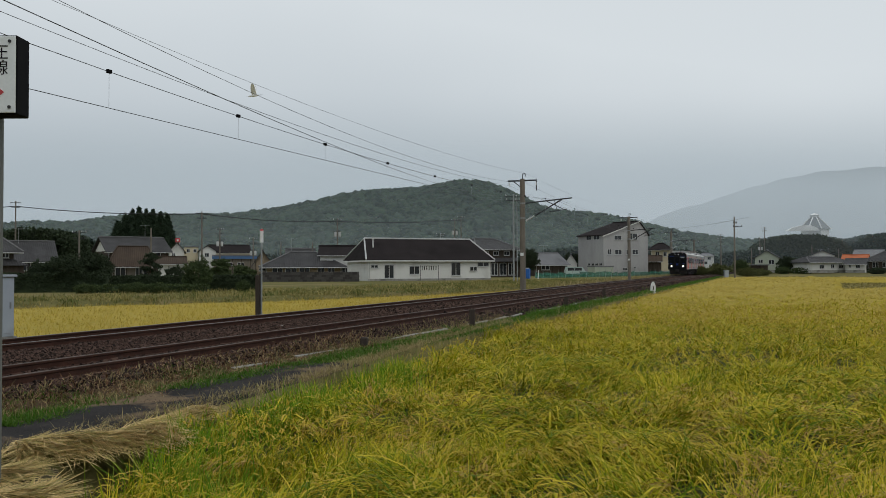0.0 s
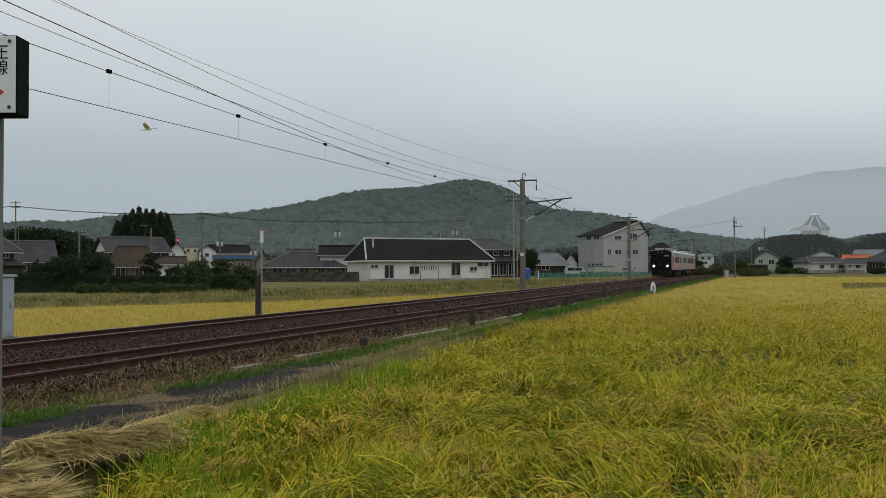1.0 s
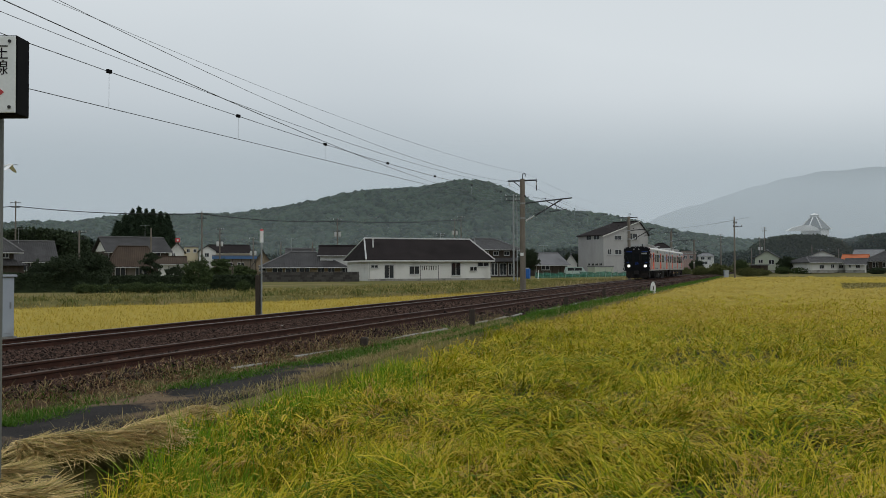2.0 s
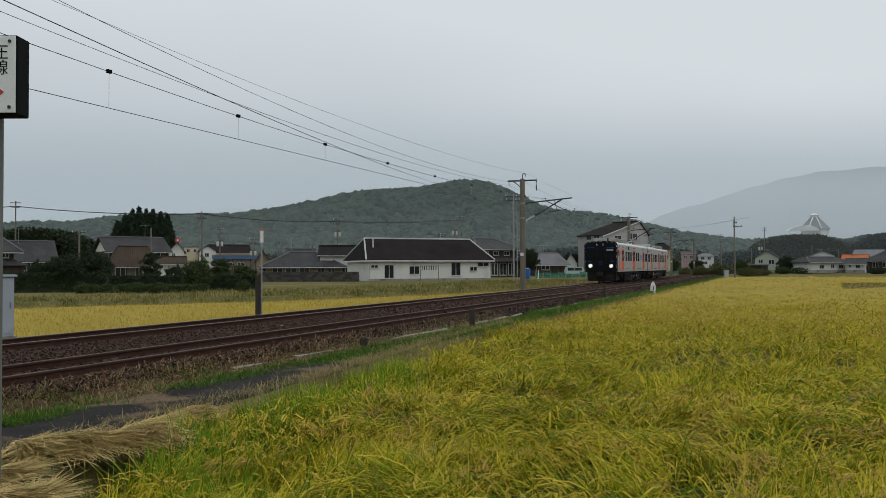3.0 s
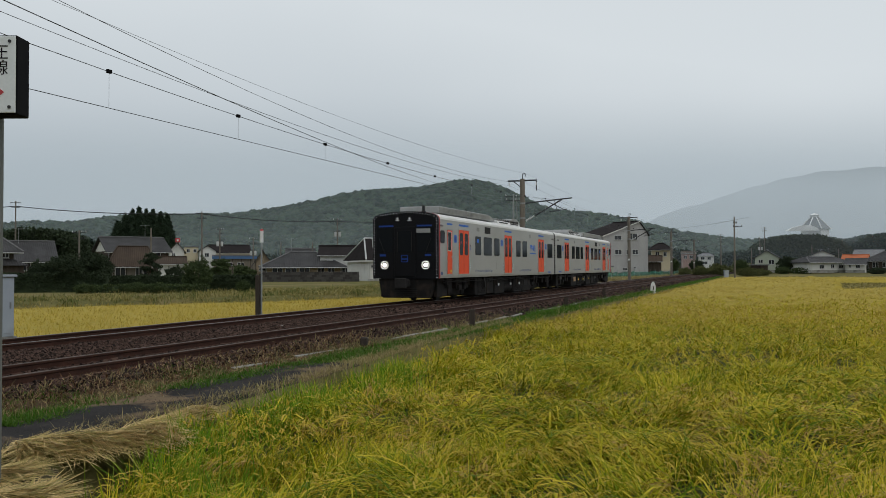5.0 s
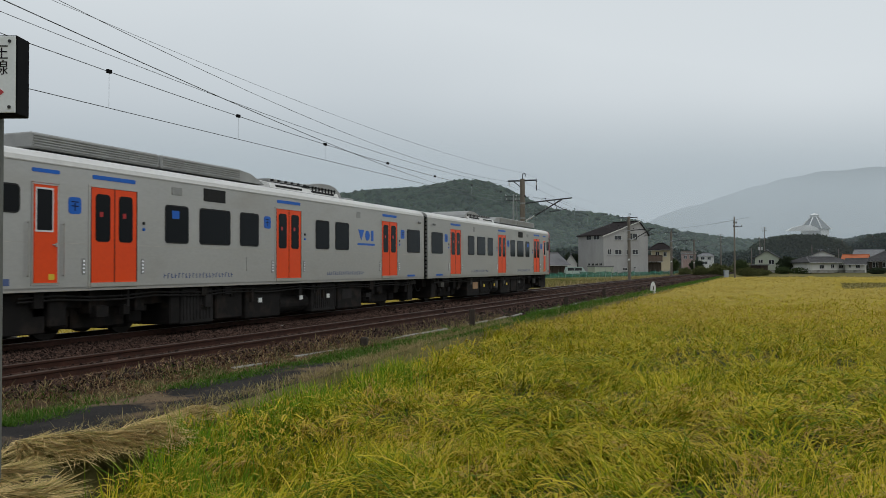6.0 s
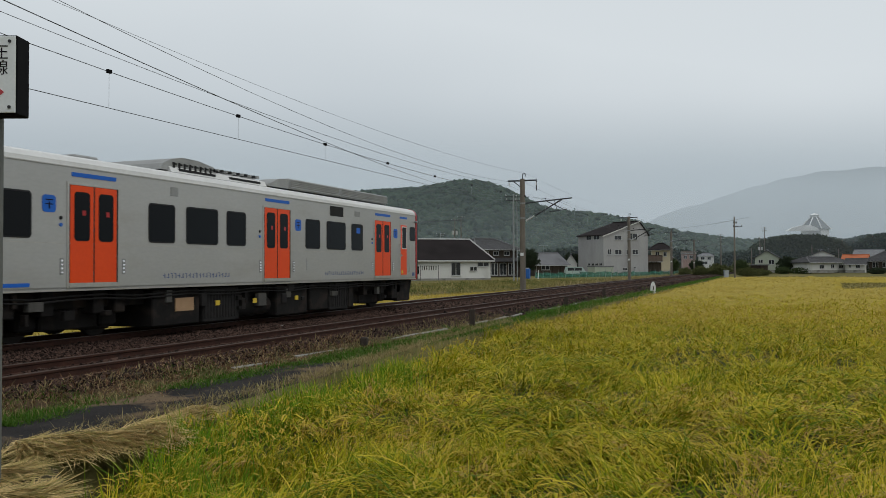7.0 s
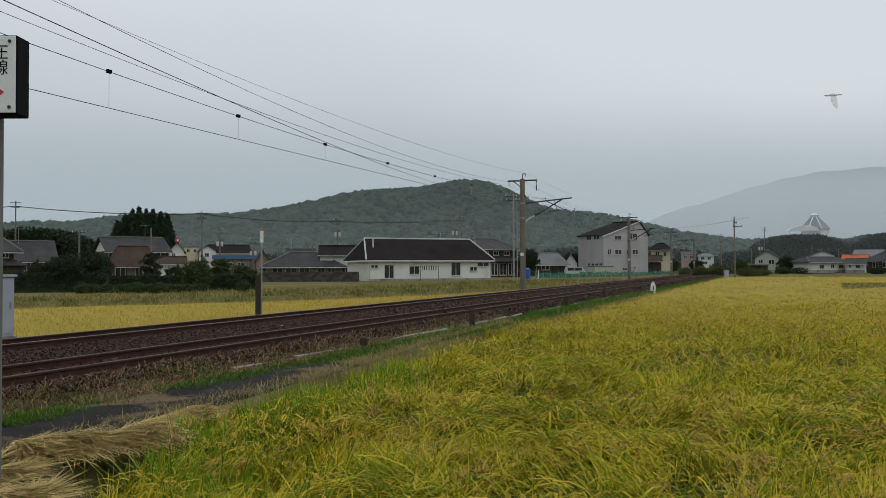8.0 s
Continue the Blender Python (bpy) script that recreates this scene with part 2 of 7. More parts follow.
def strips(name, base, head, length, width, lean, droop, segs, material, rng):
    """Many curved leaf blades: base (n, 3), heading, length, width, lean from upright and droop towards the tip."""
    n = len(base)
    t = np.linspace(0, 1, segs + 1)[None, :, None]
    ang = lean[:, None] + droop[:, None] * np.linspace(0, 1, segs + 1)[None, :]
    step = (length / segs)[:, None]
    out = np.cumsum(np.sin(ang) * step, axis=1) - np.sin(ang[:, :1]) * step
    up = np.cumsum(np.cos(ang) * step, axis=1) - np.cos(ang[:, :1]) * step
    hx, hy = np.cos(head)[:, None], np.sin(head)[:, None]
    mid = np.stack([base[:, 0:1] + out * hx, base[:, 1:2] + out * hy, base[:, 2:3] + up], axis=2)
    roll = rng.uniform(-0.6, 0.6, n)
    side = np.stack([-np.sin(head + roll), np.cos(head + roll), rng.uniform(-0.35, 0.35, n)], axis=1)[:, None, :]
    w = (width[:, None, None] * 0.5) * (1 - t ** 2.2 * 0.92)
    v = np.stack([mid - side * w, mid + side * w], axis=2).reshape(-1, 3)
    k = np.arange(segs)
    f = np.stack([2 * k, 2 * k + 1, 2 * k + 3, 2 * k + 2], axis=1)[None] + (np.arange(n) * 2 * (segs + 1))[:, None, None]
    return bulk(name, v, f.reshape(-1, 4), material)


def lumps(name, centre, size, material, rng, flat=0.8, rough=0.25):
    """Many rough-sided lumps (stones, leaf clumps): centre (n, 3), size (n,)."""
    bm = bmesh.new()
    bmesh.ops.create_icosphere(bm, subdivisions=1, radius=1.0)
    bv = np.array([v.co[:] for v in bm.verts])
    bf = np.array([[v.index for v in f.verts] for f in bm.faces if f.calc_center_median().z > -0.3])
    bm.free()
    ob = scatter(name, centre, size, bv, bf, material, rng, flat, rough)
    ob.data.shade_smooth()
    return ob


def leafage(name, centre, size, material, rng, flat=0.9):
    """Ragged leaf sprays: five loose leaf-shaped triangles round each centre."""
    k = np.random.default_rng(9)
    d = k.normal(0, 1, (6, 3))
    d /= np.linalg.norm(d, axis=1)[:, None]
    e = np.cross(d, k.normal(0, 1, (6, 3)))
    e /= np.linalg.norm(e, axis=1)[:, None]
    bv = np.stack([d * 0.25 - e * 0.55, d * 0.25 + e * 0.55, d * 1.25], axis=1).reshape(-1, 3)
    bf = np.arange(18).reshape(6, 3)
    return scatter(name, centre, size, bv, bf, material, rng, flat, 0.25)


def stones(name, centre, size, material, rng, flat=0.7, rough=0.3):
    bv = np.array([(1, 0, -0.3), (0, 1, -0.3), (-1, 0, -0.3), (0, -1, -0.3), (0.25, 0.1, 0.9)], dtype=float)
    bf = np.array([(0, 1, 4), (1, 2, 4), (2, 3, 4), (3, 0, 4)])
    return scatter(name, centre, size, bv, bf, material, rng, flat, rough)


def scatter(name, centre, size, bv, bf, material, rng, flat, rough):
    n, k = len(centre), len(bv)
    v = bv[None] + rng.uniform(-rough, rough, (n, k, 3))
    a, b = rng.uniform(0, 6.283, n), rng.uniform(-0.5, 0.5, n)
    ca, sa, cb, sb = np.cos(a)[:, None], np.sin(a)[:, None], np.cos(b)[:, None], np.sin(b)[:, None]
    x, y, z = v[..., 0], v[..., 1] * rng.uniform(0.65, 1.1, (n, 1)), v[..., 2] * flat
    y, z = y * cb - z * sb, y * sb + z * cb
    x, y = x * ca - y * sa, x * sa + y * ca
    v = np.stack([x, y, z], axis=2) * size[:, None, None] + centre[:, None, :]
    f = bf[None] + (np.arange(n) * k)[:, None, None]
    return bulk(name, v.reshape(-1, 3), f.reshape(-1, bf.shape[1]), material)

# ---- ground, railway bed, fields ----
FAR_EDGE_X = np.array([-60.0, 5, 20, 32, 42.8, 56, 70, 95, 400])
FAR_EDGE_Y = np.array([60.0, 60, 46, 35.4, 27.4, 22.6, 20.0, 17.6, 17.2])


def ease(a, b, v):
    t = np.clip((v - a) / (b - a), 0, 1)
    return t * t * (3 - 2 * t)


def front_edge(x):
    """y of the near field's border by the straw bank."""
    return np.where(x < 8.0, 6.2 - (8.0 - x) * 0.52, 6.2 + 1.05 * ease(8, 24, x))


def ground_height(x, y):
    z = np.full(np.shape(x), -0.95)
    corridor = ease(-0.05, 0.3, y - np.where(x < 8.0, 6.2, front_edge(x))) * (1 - ease(17.2, 18.2, y))
    z = z + corridor * 0.60
    beyond = ease(0.0, 1.5, y - np.interp(x, FAR_EDGE_X, FAR_EDGE_Y)) * ease(17.2, 18.4, y)
    z = z + beyond * 0.62
    z = z + ease(150, 156, x) * (1 - corridor) * (1 - beyond) * 0.6
    bank = ease(0.35, 0.75, y - front_edge(x)) * (1 - ease(6.15, 6.5, y)) * (x < 8.0)
    z = np.maximum(z, -0.95 + 0.65 * bank)
    z = np.maximum(z, -0.95 + 0.65 * (1 - ease(3.0, 4.2, x)))
    # the narrow ditch beside the straw
    along = np.clip(((x - 5.1) * 1.2 + (y - 4.5) * 1.3) / (1.2 ** 2 + 1.3 ** 2), 0, 1)
    off = np.hypot(x - 5.1 - 1.2 * along, y - 4.5 - 1.3 * along)
    return np.minimum(z, -0.35 - 0.65 * (1 - ease(0.12, 0.42, off)))


gx = np.concatenate([[-3500, -900, -250, -80, -30], np.arange(-10, 12, 0.25), np.arange(12, 60, 1.5), np.arange(60, 180, 6), [200, 260, 350, 500, 800, 1500, 4200]])
gy = np.concatenate([[-3500, -900, -250, -120, -60, -30, -12], np.arange(-6, 5, 0.7), np.arange(5, 8, 0.12), np.arange(8, 17, 1.0), np.arange(17, 19, 0.25), np.arange(19, 64, 1.0), [70, 100, 200, 500, 1500, 3800]])
GX, GY = np.meshgrid(gx, gy, indexing="ij")
ny = len(gy)
ii = (np.arange(len(gx) - 1)[:, None] * ny + np.arange(ny - 1)[None]).ravel()
ground = bulk("ground", np.stack([GX, GY, ground_height(GX, GY)], axis=2).reshape(-1, 3),
              np.stack([ii, ii + ny, ii + ny + 1, ii + 1], axis=1), GROUND, smooth=True)
tagged(ground, "rough meadow and field soil reaching the hills", "ground", kind="structure")

# worn lane beside the line
rng = np.random.default_rng(4)


def sheet(name, xs, ys, zf, material, label, category):
    X, Y = np.meshgrid(xs, ys, indexing="ij")
    n = len(ys)
    k = (np.arange(len(xs) - 1)[:, None] * n + np.arange(n - 1)[None]).ravel()
    ob = bulk(name, np.stack([X, Y, zf(X, Y)], axis=2).reshape(-1, 3), np.stack([k, k + n, k + n + 1, k + 1], axis=1), material, smooth=True)
    return tagged(ob, label, category, kind="structure")


sheet("pavement", np.arange(-12, 17, 0.2), np.linspace(6.45, 8.2, 14),
      lambda x, y: -0.305 + 0.015 * smooth_noise(x, y, 0.8) - 0.10 * ease(7.9, 8.2, y) - 0.4 * (1 - ease(0.2, 0.35, y - np.maximum(6.2, front_edge(x)))) - 0.1 * ease(12.5, 16, x),
      ASPHALT, "cracked grey asphalt lane with earth and straw on it", "lane")

sheet("ditch", np.arange(4.4, 6.7, 0.1), np.arange(4.0, 6.0, 0.1), lambda x, y: ground_height(x, y) + 0.012 + 0.03 * smooth_noise(x, y, 0.2), SOIL, "dark wet soil in the small ditch", "ditch")

RAIL_Y = {"down_near": 9.29, "down_far": 10.357, "up_near": 13.257, "up_far": 14.324}


def bed_height(x, y):
    z = -0.36 + 0.225 * ease(8.3, 9.0, y) - 0.30 * ease(15.0, 16.6, y)
    return z + 0.02 * smooth_noise(x, y, 0.5)


sheet("ballast_bed", np.concatenate([np.arange(-14, 80, 0.5), np.arange(80, 420, 6)]), np.linspace(8.1, 17.0, 40),
      bed_height, BALLAST, "bed of dark brown crushed stone under both tracks", "ballast")


def ballast(x0, x1, per, size, name):
    n = int((x1 - x0) * 8.6 * per)
    x, y = rng.uniform(x0, x1, n), rng.uniform(8.2, 16.8, n)
    keep = np.ones(n, bool)
    for k in RAIL_Y.values():
        keep &= np.abs(y - k) > 0.10
    keep &= y > 8.3 + (0.55 + 0.35 * smooth_noise(x, y, 0.6, 7.0)) * (1 - ease(10, 15, x))
    x, y = x[keep], y[keep]
    z = bed_height(x, y) + rng.uniform(-0.01, 0.025, len(x))
    ob = stones(name, np.stack([x, y, z], axis=1), rng.uniform(0.55, 1.35, len(x)) * size, STONE, rng)
    return tagged(ob, "loose dark brown crushed stones between the rails", "ballast", kind="stuff")


ballast(6.5, 26, 560, 0.033, "ballast_stones")
ballast(26, 60, 90, 0.062, "ballast_stones")
ballast(60, 150, 14, 0.12, "ballast_stones")


sheet("verge_soil", np.arange(-12, 34, 0.15), np.linspace(7.85, 8.95, 14), lambda x, y: np.where(y < 8.1, -0.36, bed_height(x, y)) + 0.03 - 0.1 * (1 - ease(7.85, 8.0, y)) - 0.12 * ease(8.55, 8.95, y) - 0.12 * ease(22, 33, x) + 0.02 * smooth_noise(x, y, 0.3),
      DIRT, "bare brown earth with moss at the toe of the ballast", "earth")


def rail(y, top_mat, label):
    """A flat-bottomed rail on sleepers: foot, web and head."""
    r = thing("rail", label, "rail", (0, y, 0), group="rails", kind="structure")
    foot = [(-0.0635, -0.153), (0.0635, -0.153), (0.0635, -0.142), (0.012, -0.125), (0.009, -0.05), (0.031, -0.037), (0.0325, -0.012),
            (-0.0325, -0.012), (-0.031, -0.037), (-0.009, -0.05), (-0.012, -0.125), (-0.0635, -0.142)]
    bm = bmesh.new()
    prism(bm, foot, -14, 420, "x")
    part("rail_web", bm, RUST, r)
    bm = bmesh.new()
    prism(bm, [(-0.0325, -0.0118), (0.0325, -0.0118), (0.0315, -0.004), (0.024, 0.0), (-0.024, 0.0), (-0.0315, -0.004)], -14, 420, "x")
    part("rail_head", bm, top_mat, r, "worn bright running surface")
    return r


rail(RAIL_Y["down_near"], RAILDULL, "rusty brown steel rail with dull head")
rail(RAIL_Y["down_far"], RAILDULL, "rusty brown steel rail with dull head")
rail(RAIL_Y["up_near"], RAILTOP, "rusty brown steel rail with polished head")
rail(RAIL_Y["up_far"], RAILTOP, "rusty brown steel rail with polished head")

# sleepers sunk in the stones, with rail clips
bm = bmesh.new()
box(bm, -0.11, 0.11, -1.0, 1.0, -0.17, 0, 0.015)
sleeper_me = mesh_of(bm, "sleeper", SLEEPER)
bm = bmesh.new()
for sx in (-0.53, 0.53):
    for s in (-1, 1):
        box(bm, -0.035, 0.035, sx + s * 0.085 - 0.03, sx + s * 0.085 + 0.03, 0, 0.035, 0.006)
clip_me = mesh_of(bm, "rail_clips", RUST)
for yc, name in ((9.823, "near"), (13.79, "far")):
    tr = thing("track", "weathered sleepers sunk in crushed stone", "track", (0, yc, -0.163), kind="structure")
    for k in range(120):
        shared("sleeper", sleeper_me, tr, (6.0 + k * 0.62, 0, 0), (0, 0, rng.uniform(-0.01, 0.01)))
        shared("rail_clips", clip_me, tr, (6.0 + k * 0.62, 0, 0))

# ---- green verge and edging ----
GRASS = leaf_mat("verge_grass", [(0.0, (0.035, 0.085, 0.01)), (1.0, (0.2, 0.19, 0.055)), (0.45, (0.06, 0.14, 0.016)), (0.85, (0.10, 0.18, 0.025))], through=0.3)
DRY = leaf_mat("dry_grass", [(0.0, (0.16, 0.12, 0.05)), (1.0, (0.46, 0.38, 0.2)), (0.4, (0.26, 0.21, 0.09)), (0.75, (0.36, 0.29, 0.14))], through=0.2)


def verge(n, x0, x1, name, size):
    x = x0 + (x1 - x0) * rng.uniform(0, 1, n) ** 1.5
    y = rng.normal(8.02, 0.34, n) - 0.24 * ease(11, 18, x)
    thick = 1.3 * smooth_noise(x, y, 1.1, 2.0) + 0.9 * smooth_noise(x, y, 0.35, 5.0) - 0.55 + ease(9.0, 13, x) * 1.0
    keep = (thick > rng.uniform(-0.7, 0.5, n)) & (y > 7.5 - 0.42 * ease(11, 18, x) + 0.1 * smooth_noise(x, y, 0.7)) & (y < 8.9)
    x, y = x[keep], y[keep]
    n = len(x)
    base = np.stack([x, y, np.where(y > 8.1, bed_height(x, y), -0.33)], axis=1)
    ob = strips(name, base, rng.uniform(0, 6.28, n), rng.uniform(0.045, 0.14, n) * size, rng.uniform(0.006, 0.013, n) * size, rng.uniform(0.1, 0.8, n), rng.uniform(0.2, 1.2, n), 2, GRASS, rng)
    tagged(ob, "short green grass along the foot of the ballast", "grass", kind="stuff")


verge(42000, 7, 30, "verge_grass", 1.0)
verge(26000, 30, 150, "verge_grass", 1.8)

# ---- rice, straw and lineside growth ----
RICE = leaf_mat("ripe_rice_leaves", [(0.0, (0.03, 0.075, 0.004)), (1.0, (0.64, 0.485, 0.085)), (0.28, (0.12, 0.19, 0.006)), (0.52, (0.36, 0.345, 0.012)), (0.76, (0.62, 0.48, 0.04))], through=0.22)
GREENRICE = leaf_mat("green_rice_blades", [(0.0, (0.045, 0.13, 0.008)), (1.0, (0.48, 0.48, 0.07)), (0.4, (0.13, 0.27, 0.014)), (0.75, (0.28, 0.38, 0.03))], through=0.3)
MIDRICE = leaf_mat("half_ripe_rice", [(0.0, (0.24, 0.25, 0.02)), (1.0, (0.62, 0.46, 0.08)), (0.45, (0.37, 0.335, 0.016)), (0.75, (0.50, 0.40, 0.035))], through=0.3)
GOLD = leaf_mat("golden_rice", [(0.0, (0.37, 0.29, 0.045)), (1.0, (0.58, 0.43, 0.13)), (0.4, (0.42, 0.32, 0.058)), (0.75, (0.51, 0.38, 0.085))], through=0.35)
EAR = leaf_mat("rice_ears", [(0.0, (0.26, 0.18, 0.015)), (1.0, (0.56, 0.40, 0.08)), (0.5, (0.42, 0.30, 0.03))], through=0.15)
PANICLE = leaf_mat("ripe_panicles", [(0.0, (0.17, 0.10, 0.02)), (1.0, (0.52, 0.35, 0.12)), (0.5, (0.34, 0.22, 0.055))], through=0.1)
# stem colour darkened to carry the shade between the leaves
STEMSHADE = mat("shaded_rice_stems", (0.075, 0.075, 0.010), (0.015, 0.018, 0.004), 0.9, 3, 1.0, fine=25, dist=0.08)
GOLDBED = mat("golden_canopy", (0.42, 0.31, 0.04), (0.24, 0.19, 0.02), 0.9, 1.2, 1.0, fine=9, dist=0.1)
STRAW = leaf_mat("cut_straw", [(0.0, (0.05, 0.032, 0.01)), (1.0, (0.80, 0.64, 0.34)), (0.28, (0.32, 0.29, 0.09)), (0.5, (0.54, 0.38, 0.15)), (0.8, (0.70, 0.52, 0.25))], through=0.15)


def rice_top(x, y):
    """Height of the leaning, wind-pressed rice."""
    return -0.345 + 0.075 * smooth_noise(x, y, 2.1, 2.0) + 0.095 * smooth_noise(x, y, 0.8, 1.0) + 0.07 * smooth_noise(x, y, 0.3, 3.0)


def stubble(x, y):
    """The already cut corner of the field."""
    a, r = x * math.cos(YAW) + y * math.sin(YAW), x * math.sin(YAW) - y * math.cos(YAW)
    return (a > 70) & (a < 118) & (r > 0.455 * a + 0.5 * np.sin(a * 0.7))


def in_field(x, y):
    return (y < front_edge(x)) & (x > 4.4) & (x < 156) & ~stubble(x, y)


def fan(n, r0, r1, spread=0.68):
    """Points over a fan of field, evenly by area."""
    r = np.sqrt(rng.uniform(r0 * r0, r1 * r1, n))
    a = YAW + rng.uniform(-spread, spread, n)
    return r * np.cos(a), r * np.sin(a)


def rice(name, r0, r1, per, long, wide, segs, material, ears=0.0):
    n = int(0.68 * (r1 * r1 - r0 * r0) * per)
    x, y = fan(n, r0, r1)
    hollow = smooth_noise(x, y, 0.55, 13.0) + 0.7 * smooth_noise(x, y, 1.6, 14.0)
    k = in_field(x, y) & ((hollow > -0.25) | (rng.uniform(0, 1, n) < 0.12) | (r1 > 60))
    x, y = x[k], y[k]
    # hills of rice in rows, pulled a little together
    cx, cy = np.round(x / 0.3) * 0.3, np.round(y / 0.22) * 0.22
    pull = rng.uniform(0.1, 0.75, len(x)) if r1 < 40 else np.zeros(len(x))
    x, y = x + (cx - x) * pull * 0.6, y + (cy - y) * pull * 0.6
    n = len(x)
    flow = 2.8 * smooth_noise(x, y, 1.5, 4.0) + 2.2 * smooth_noise(x, y, 0.45, 6.0) - 0.6
    press = np.clip(0.45 + 0.8 * smooth_noise(x, y, 1.5, 8.0) + 0.5 * smooth_noise(x, y, 0.4, 9.0), 0, 1)
    edge = ease(0, 0.8, front_edge(x) - y)
    press = press * edge
    head = flow + rng.normal(0, 0.8, n) + (1 - edge) * 0.6
    length = rng.uniform(0.65, 1.25, n) * long
    lean = 0.12 + press * 0.85 + rng.uniform(-0.15, 0.35, n)
    droop = rng.uniform(0.2, 2.0, n) * (1.1 - 0.3 * press)
    z = rice_top(x, y) - length * np.cos(lean + 0.35 * droop) * 0.78 + rng.uniform(-0.16, 0.09, n)
    ob = strips(name, np.stack([x, y, z], axis=1), head, length, rng.uniform(0.5, 1.5, n) * wide, lean, droop, segs, material, rng)
    tagged(ob, "dense ripe rice leaves, yellow-green, leaning in the wind", "rice", kind="stuff")


rice("rice_leaves", 4.6, 9.5, 860, 0.66, 0.0115, 4, RICE)
rice("rice_leaves", 9.5, 16, 430, 0.64, 0.0145, 4, RICE)
rice("rice_leaves", 16, 30, 85, 0.56, 0.020, 3, RICE)
rice("rice_leaves", 14, 30, 85, 0.56, 0.020, 3, MIDRICE)
rice("rice_leaves", 30, 52, 60, 0.46, 0.030, 2, MIDRICE)
rice("rice_leaves", 25, 80, 34, 0.42, 0.04, 2, GOLD)
rice("rice_leaves", 80, 165, 9, 0.42, 0.085, 2, GOLD)

# broad upright green blades along the field's border
n = 5200
x = 5.3 + 9.5 * rng.uniform(0, 1, n) ** 1.2
y = front_edge(x) - np.abs(rng.normal(0, 0.55, n)) - 0.02
k = smooth_noise(x, y, 0.42, 21.0) > rng.uniform(-0.5, 0.6, n)
x, y = x[k], y[k]
n = len(x)
length = rng.uniform(0.4, 0.78, n)
ob = strips("rice_blades", np.stack([x, y, rice_top(x, y) - length * 0.78 + rng.uniform(-0.06, 0.12, n)], axis=1), rng.uniform(0, 6.28, n), length, rng.uniform(0.010, 0.020, n), rng.uniform(0.0, 0.35, n), rng.uniform(0.1, 0.9, n), 4, GREENRICE, rng)
tagged(ob, "upright fresh green rice blades along the field border", "rice", kind="stuff")


def ears(name, r0, r1, per, long, wide):
    """Bowed heads of grain."""
    n = int(0.68 * (r1 * r1 - r0 * r0) * per)
    x, y = fan(n, r0, r1)
    k = in_field(x, y) & (smooth_noise(x, y, 0.9, 11.0) > rng.uniform(-1, 0.7, n))
    x, y = x[k], y[k]
    n = len(x)
    head = 2.4 * smooth_noise(x, y, 2.6, 4.0) + rng.normal(0, 0.6, n)
    z = rice_top(x, y) - 0.02 + rng.uniform(-0.1, 0.05, n)
    ob = strips(name, np.stack([x, y, z], axis=1), head, rng.uniform(0.7, 1.2, n) * long, rng.uniform(0.8, 1.3, n) * wide, rng.uniform(0.5, 1.1, n), rng.uniform(1.2, 2.1, n), 4, EAR, rng)
    tagged(ob, "bowed straw-coloured heads of rice grain", "rice", kind="stuff")


ears("rice_ears", 4.6, 12, 150, 0.2, 0.015)
ears("rice_ears", 12, 30, 34, 0.24, 0.022)


# heavy bunches of ripe panicles hanging over their neighbours
n, per = 210, 15
x, y = fan(n, 5.2, 13)
k = in_field(x, y + 0.3)
x, y = x[k], y[k]
n = len(x)
turn, high = np.repeat(rng.uniform(0, 6.28, n), per), np.repeat(rice_top(x, y), per)
x, y = np.repeat(x, per) + rng.normal(0, 0.06, n * per), np.repeat(y, per) + rng.normal(0, 0.06, n * per)
m = n * per
ob = strips("rice_panicles", np.stack([x, y, high + rng.uniform(-0.07, 0.05, m)], axis=1), turn + rng.normal(0, 0.35, m), rng.uniform(0.14, 0.3, m), rng.uniform(0.010, 0.017, m),
            rng.uniform(0.8, 1.4, m), rng.uniform(1.0, 1.9, m), 5, PANICLE, rng)
tagged(ob, "brown-gold drooping bunches of ripe rice panicles", "rice", kind="stuff")


def canopy(name, xs, ys, inside, height, material, label):
    X, Y = np.meshgrid(xs, ys, indexing="ij")
    Z = height(X, Y)
    Z = np.where(inside(X, Y), Z, -0.98)
    n = len(ys)
    k = (np.arange(len(xs) - 1)[:, None] * n + np.arange(n - 1)[None]).ravel()
    ob = bulk(name, np.stack([X, Y, Z], axis=2).reshape(-1, 3), np.stack([k, k + n, k + n + 1, k + 1], axis=1), material, smooth=True)
    tagged(ob, label, "rice", kind="stuff")


canopy("rice_stand", np.concatenate([np.arange(28, 60, 1.0), np.arange(60, 158, 1.5)]), np.concatenate([np.arange(-110, -40, 4), np.arange(-40, -12, 1), np.arange(-12, 7.6, 0.4)]),
       lambda x, y: in_field(x, y + 0.25), lambda x, y: rice_top(x, y) - 0.06 - 0.26 * (1 - ease(26, 50, x)), GOLDBED, "thick stand of golden ripe rice")
# sheet below the leaf tips, coloured dark so the gaps read as shade
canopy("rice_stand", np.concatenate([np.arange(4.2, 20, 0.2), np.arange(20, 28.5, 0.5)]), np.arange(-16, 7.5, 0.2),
       lambda x, y: in_field(x, y + 0.25), lambda x, y: rice_top(x, y) - 0.30, STEMSHADE, "dark sheet standing for rice stems and the shade between leaves")


# the golden field beyond the line
def far_inside(x, y):
    return (y > 18.0 + 0.5 * smooth_noise(x, y, 6.0)) & (y < np.interp(x, FAR_EDGE_X, FAR_EDGE_Y) - 0.4) & (x > 2) & (x < 84)


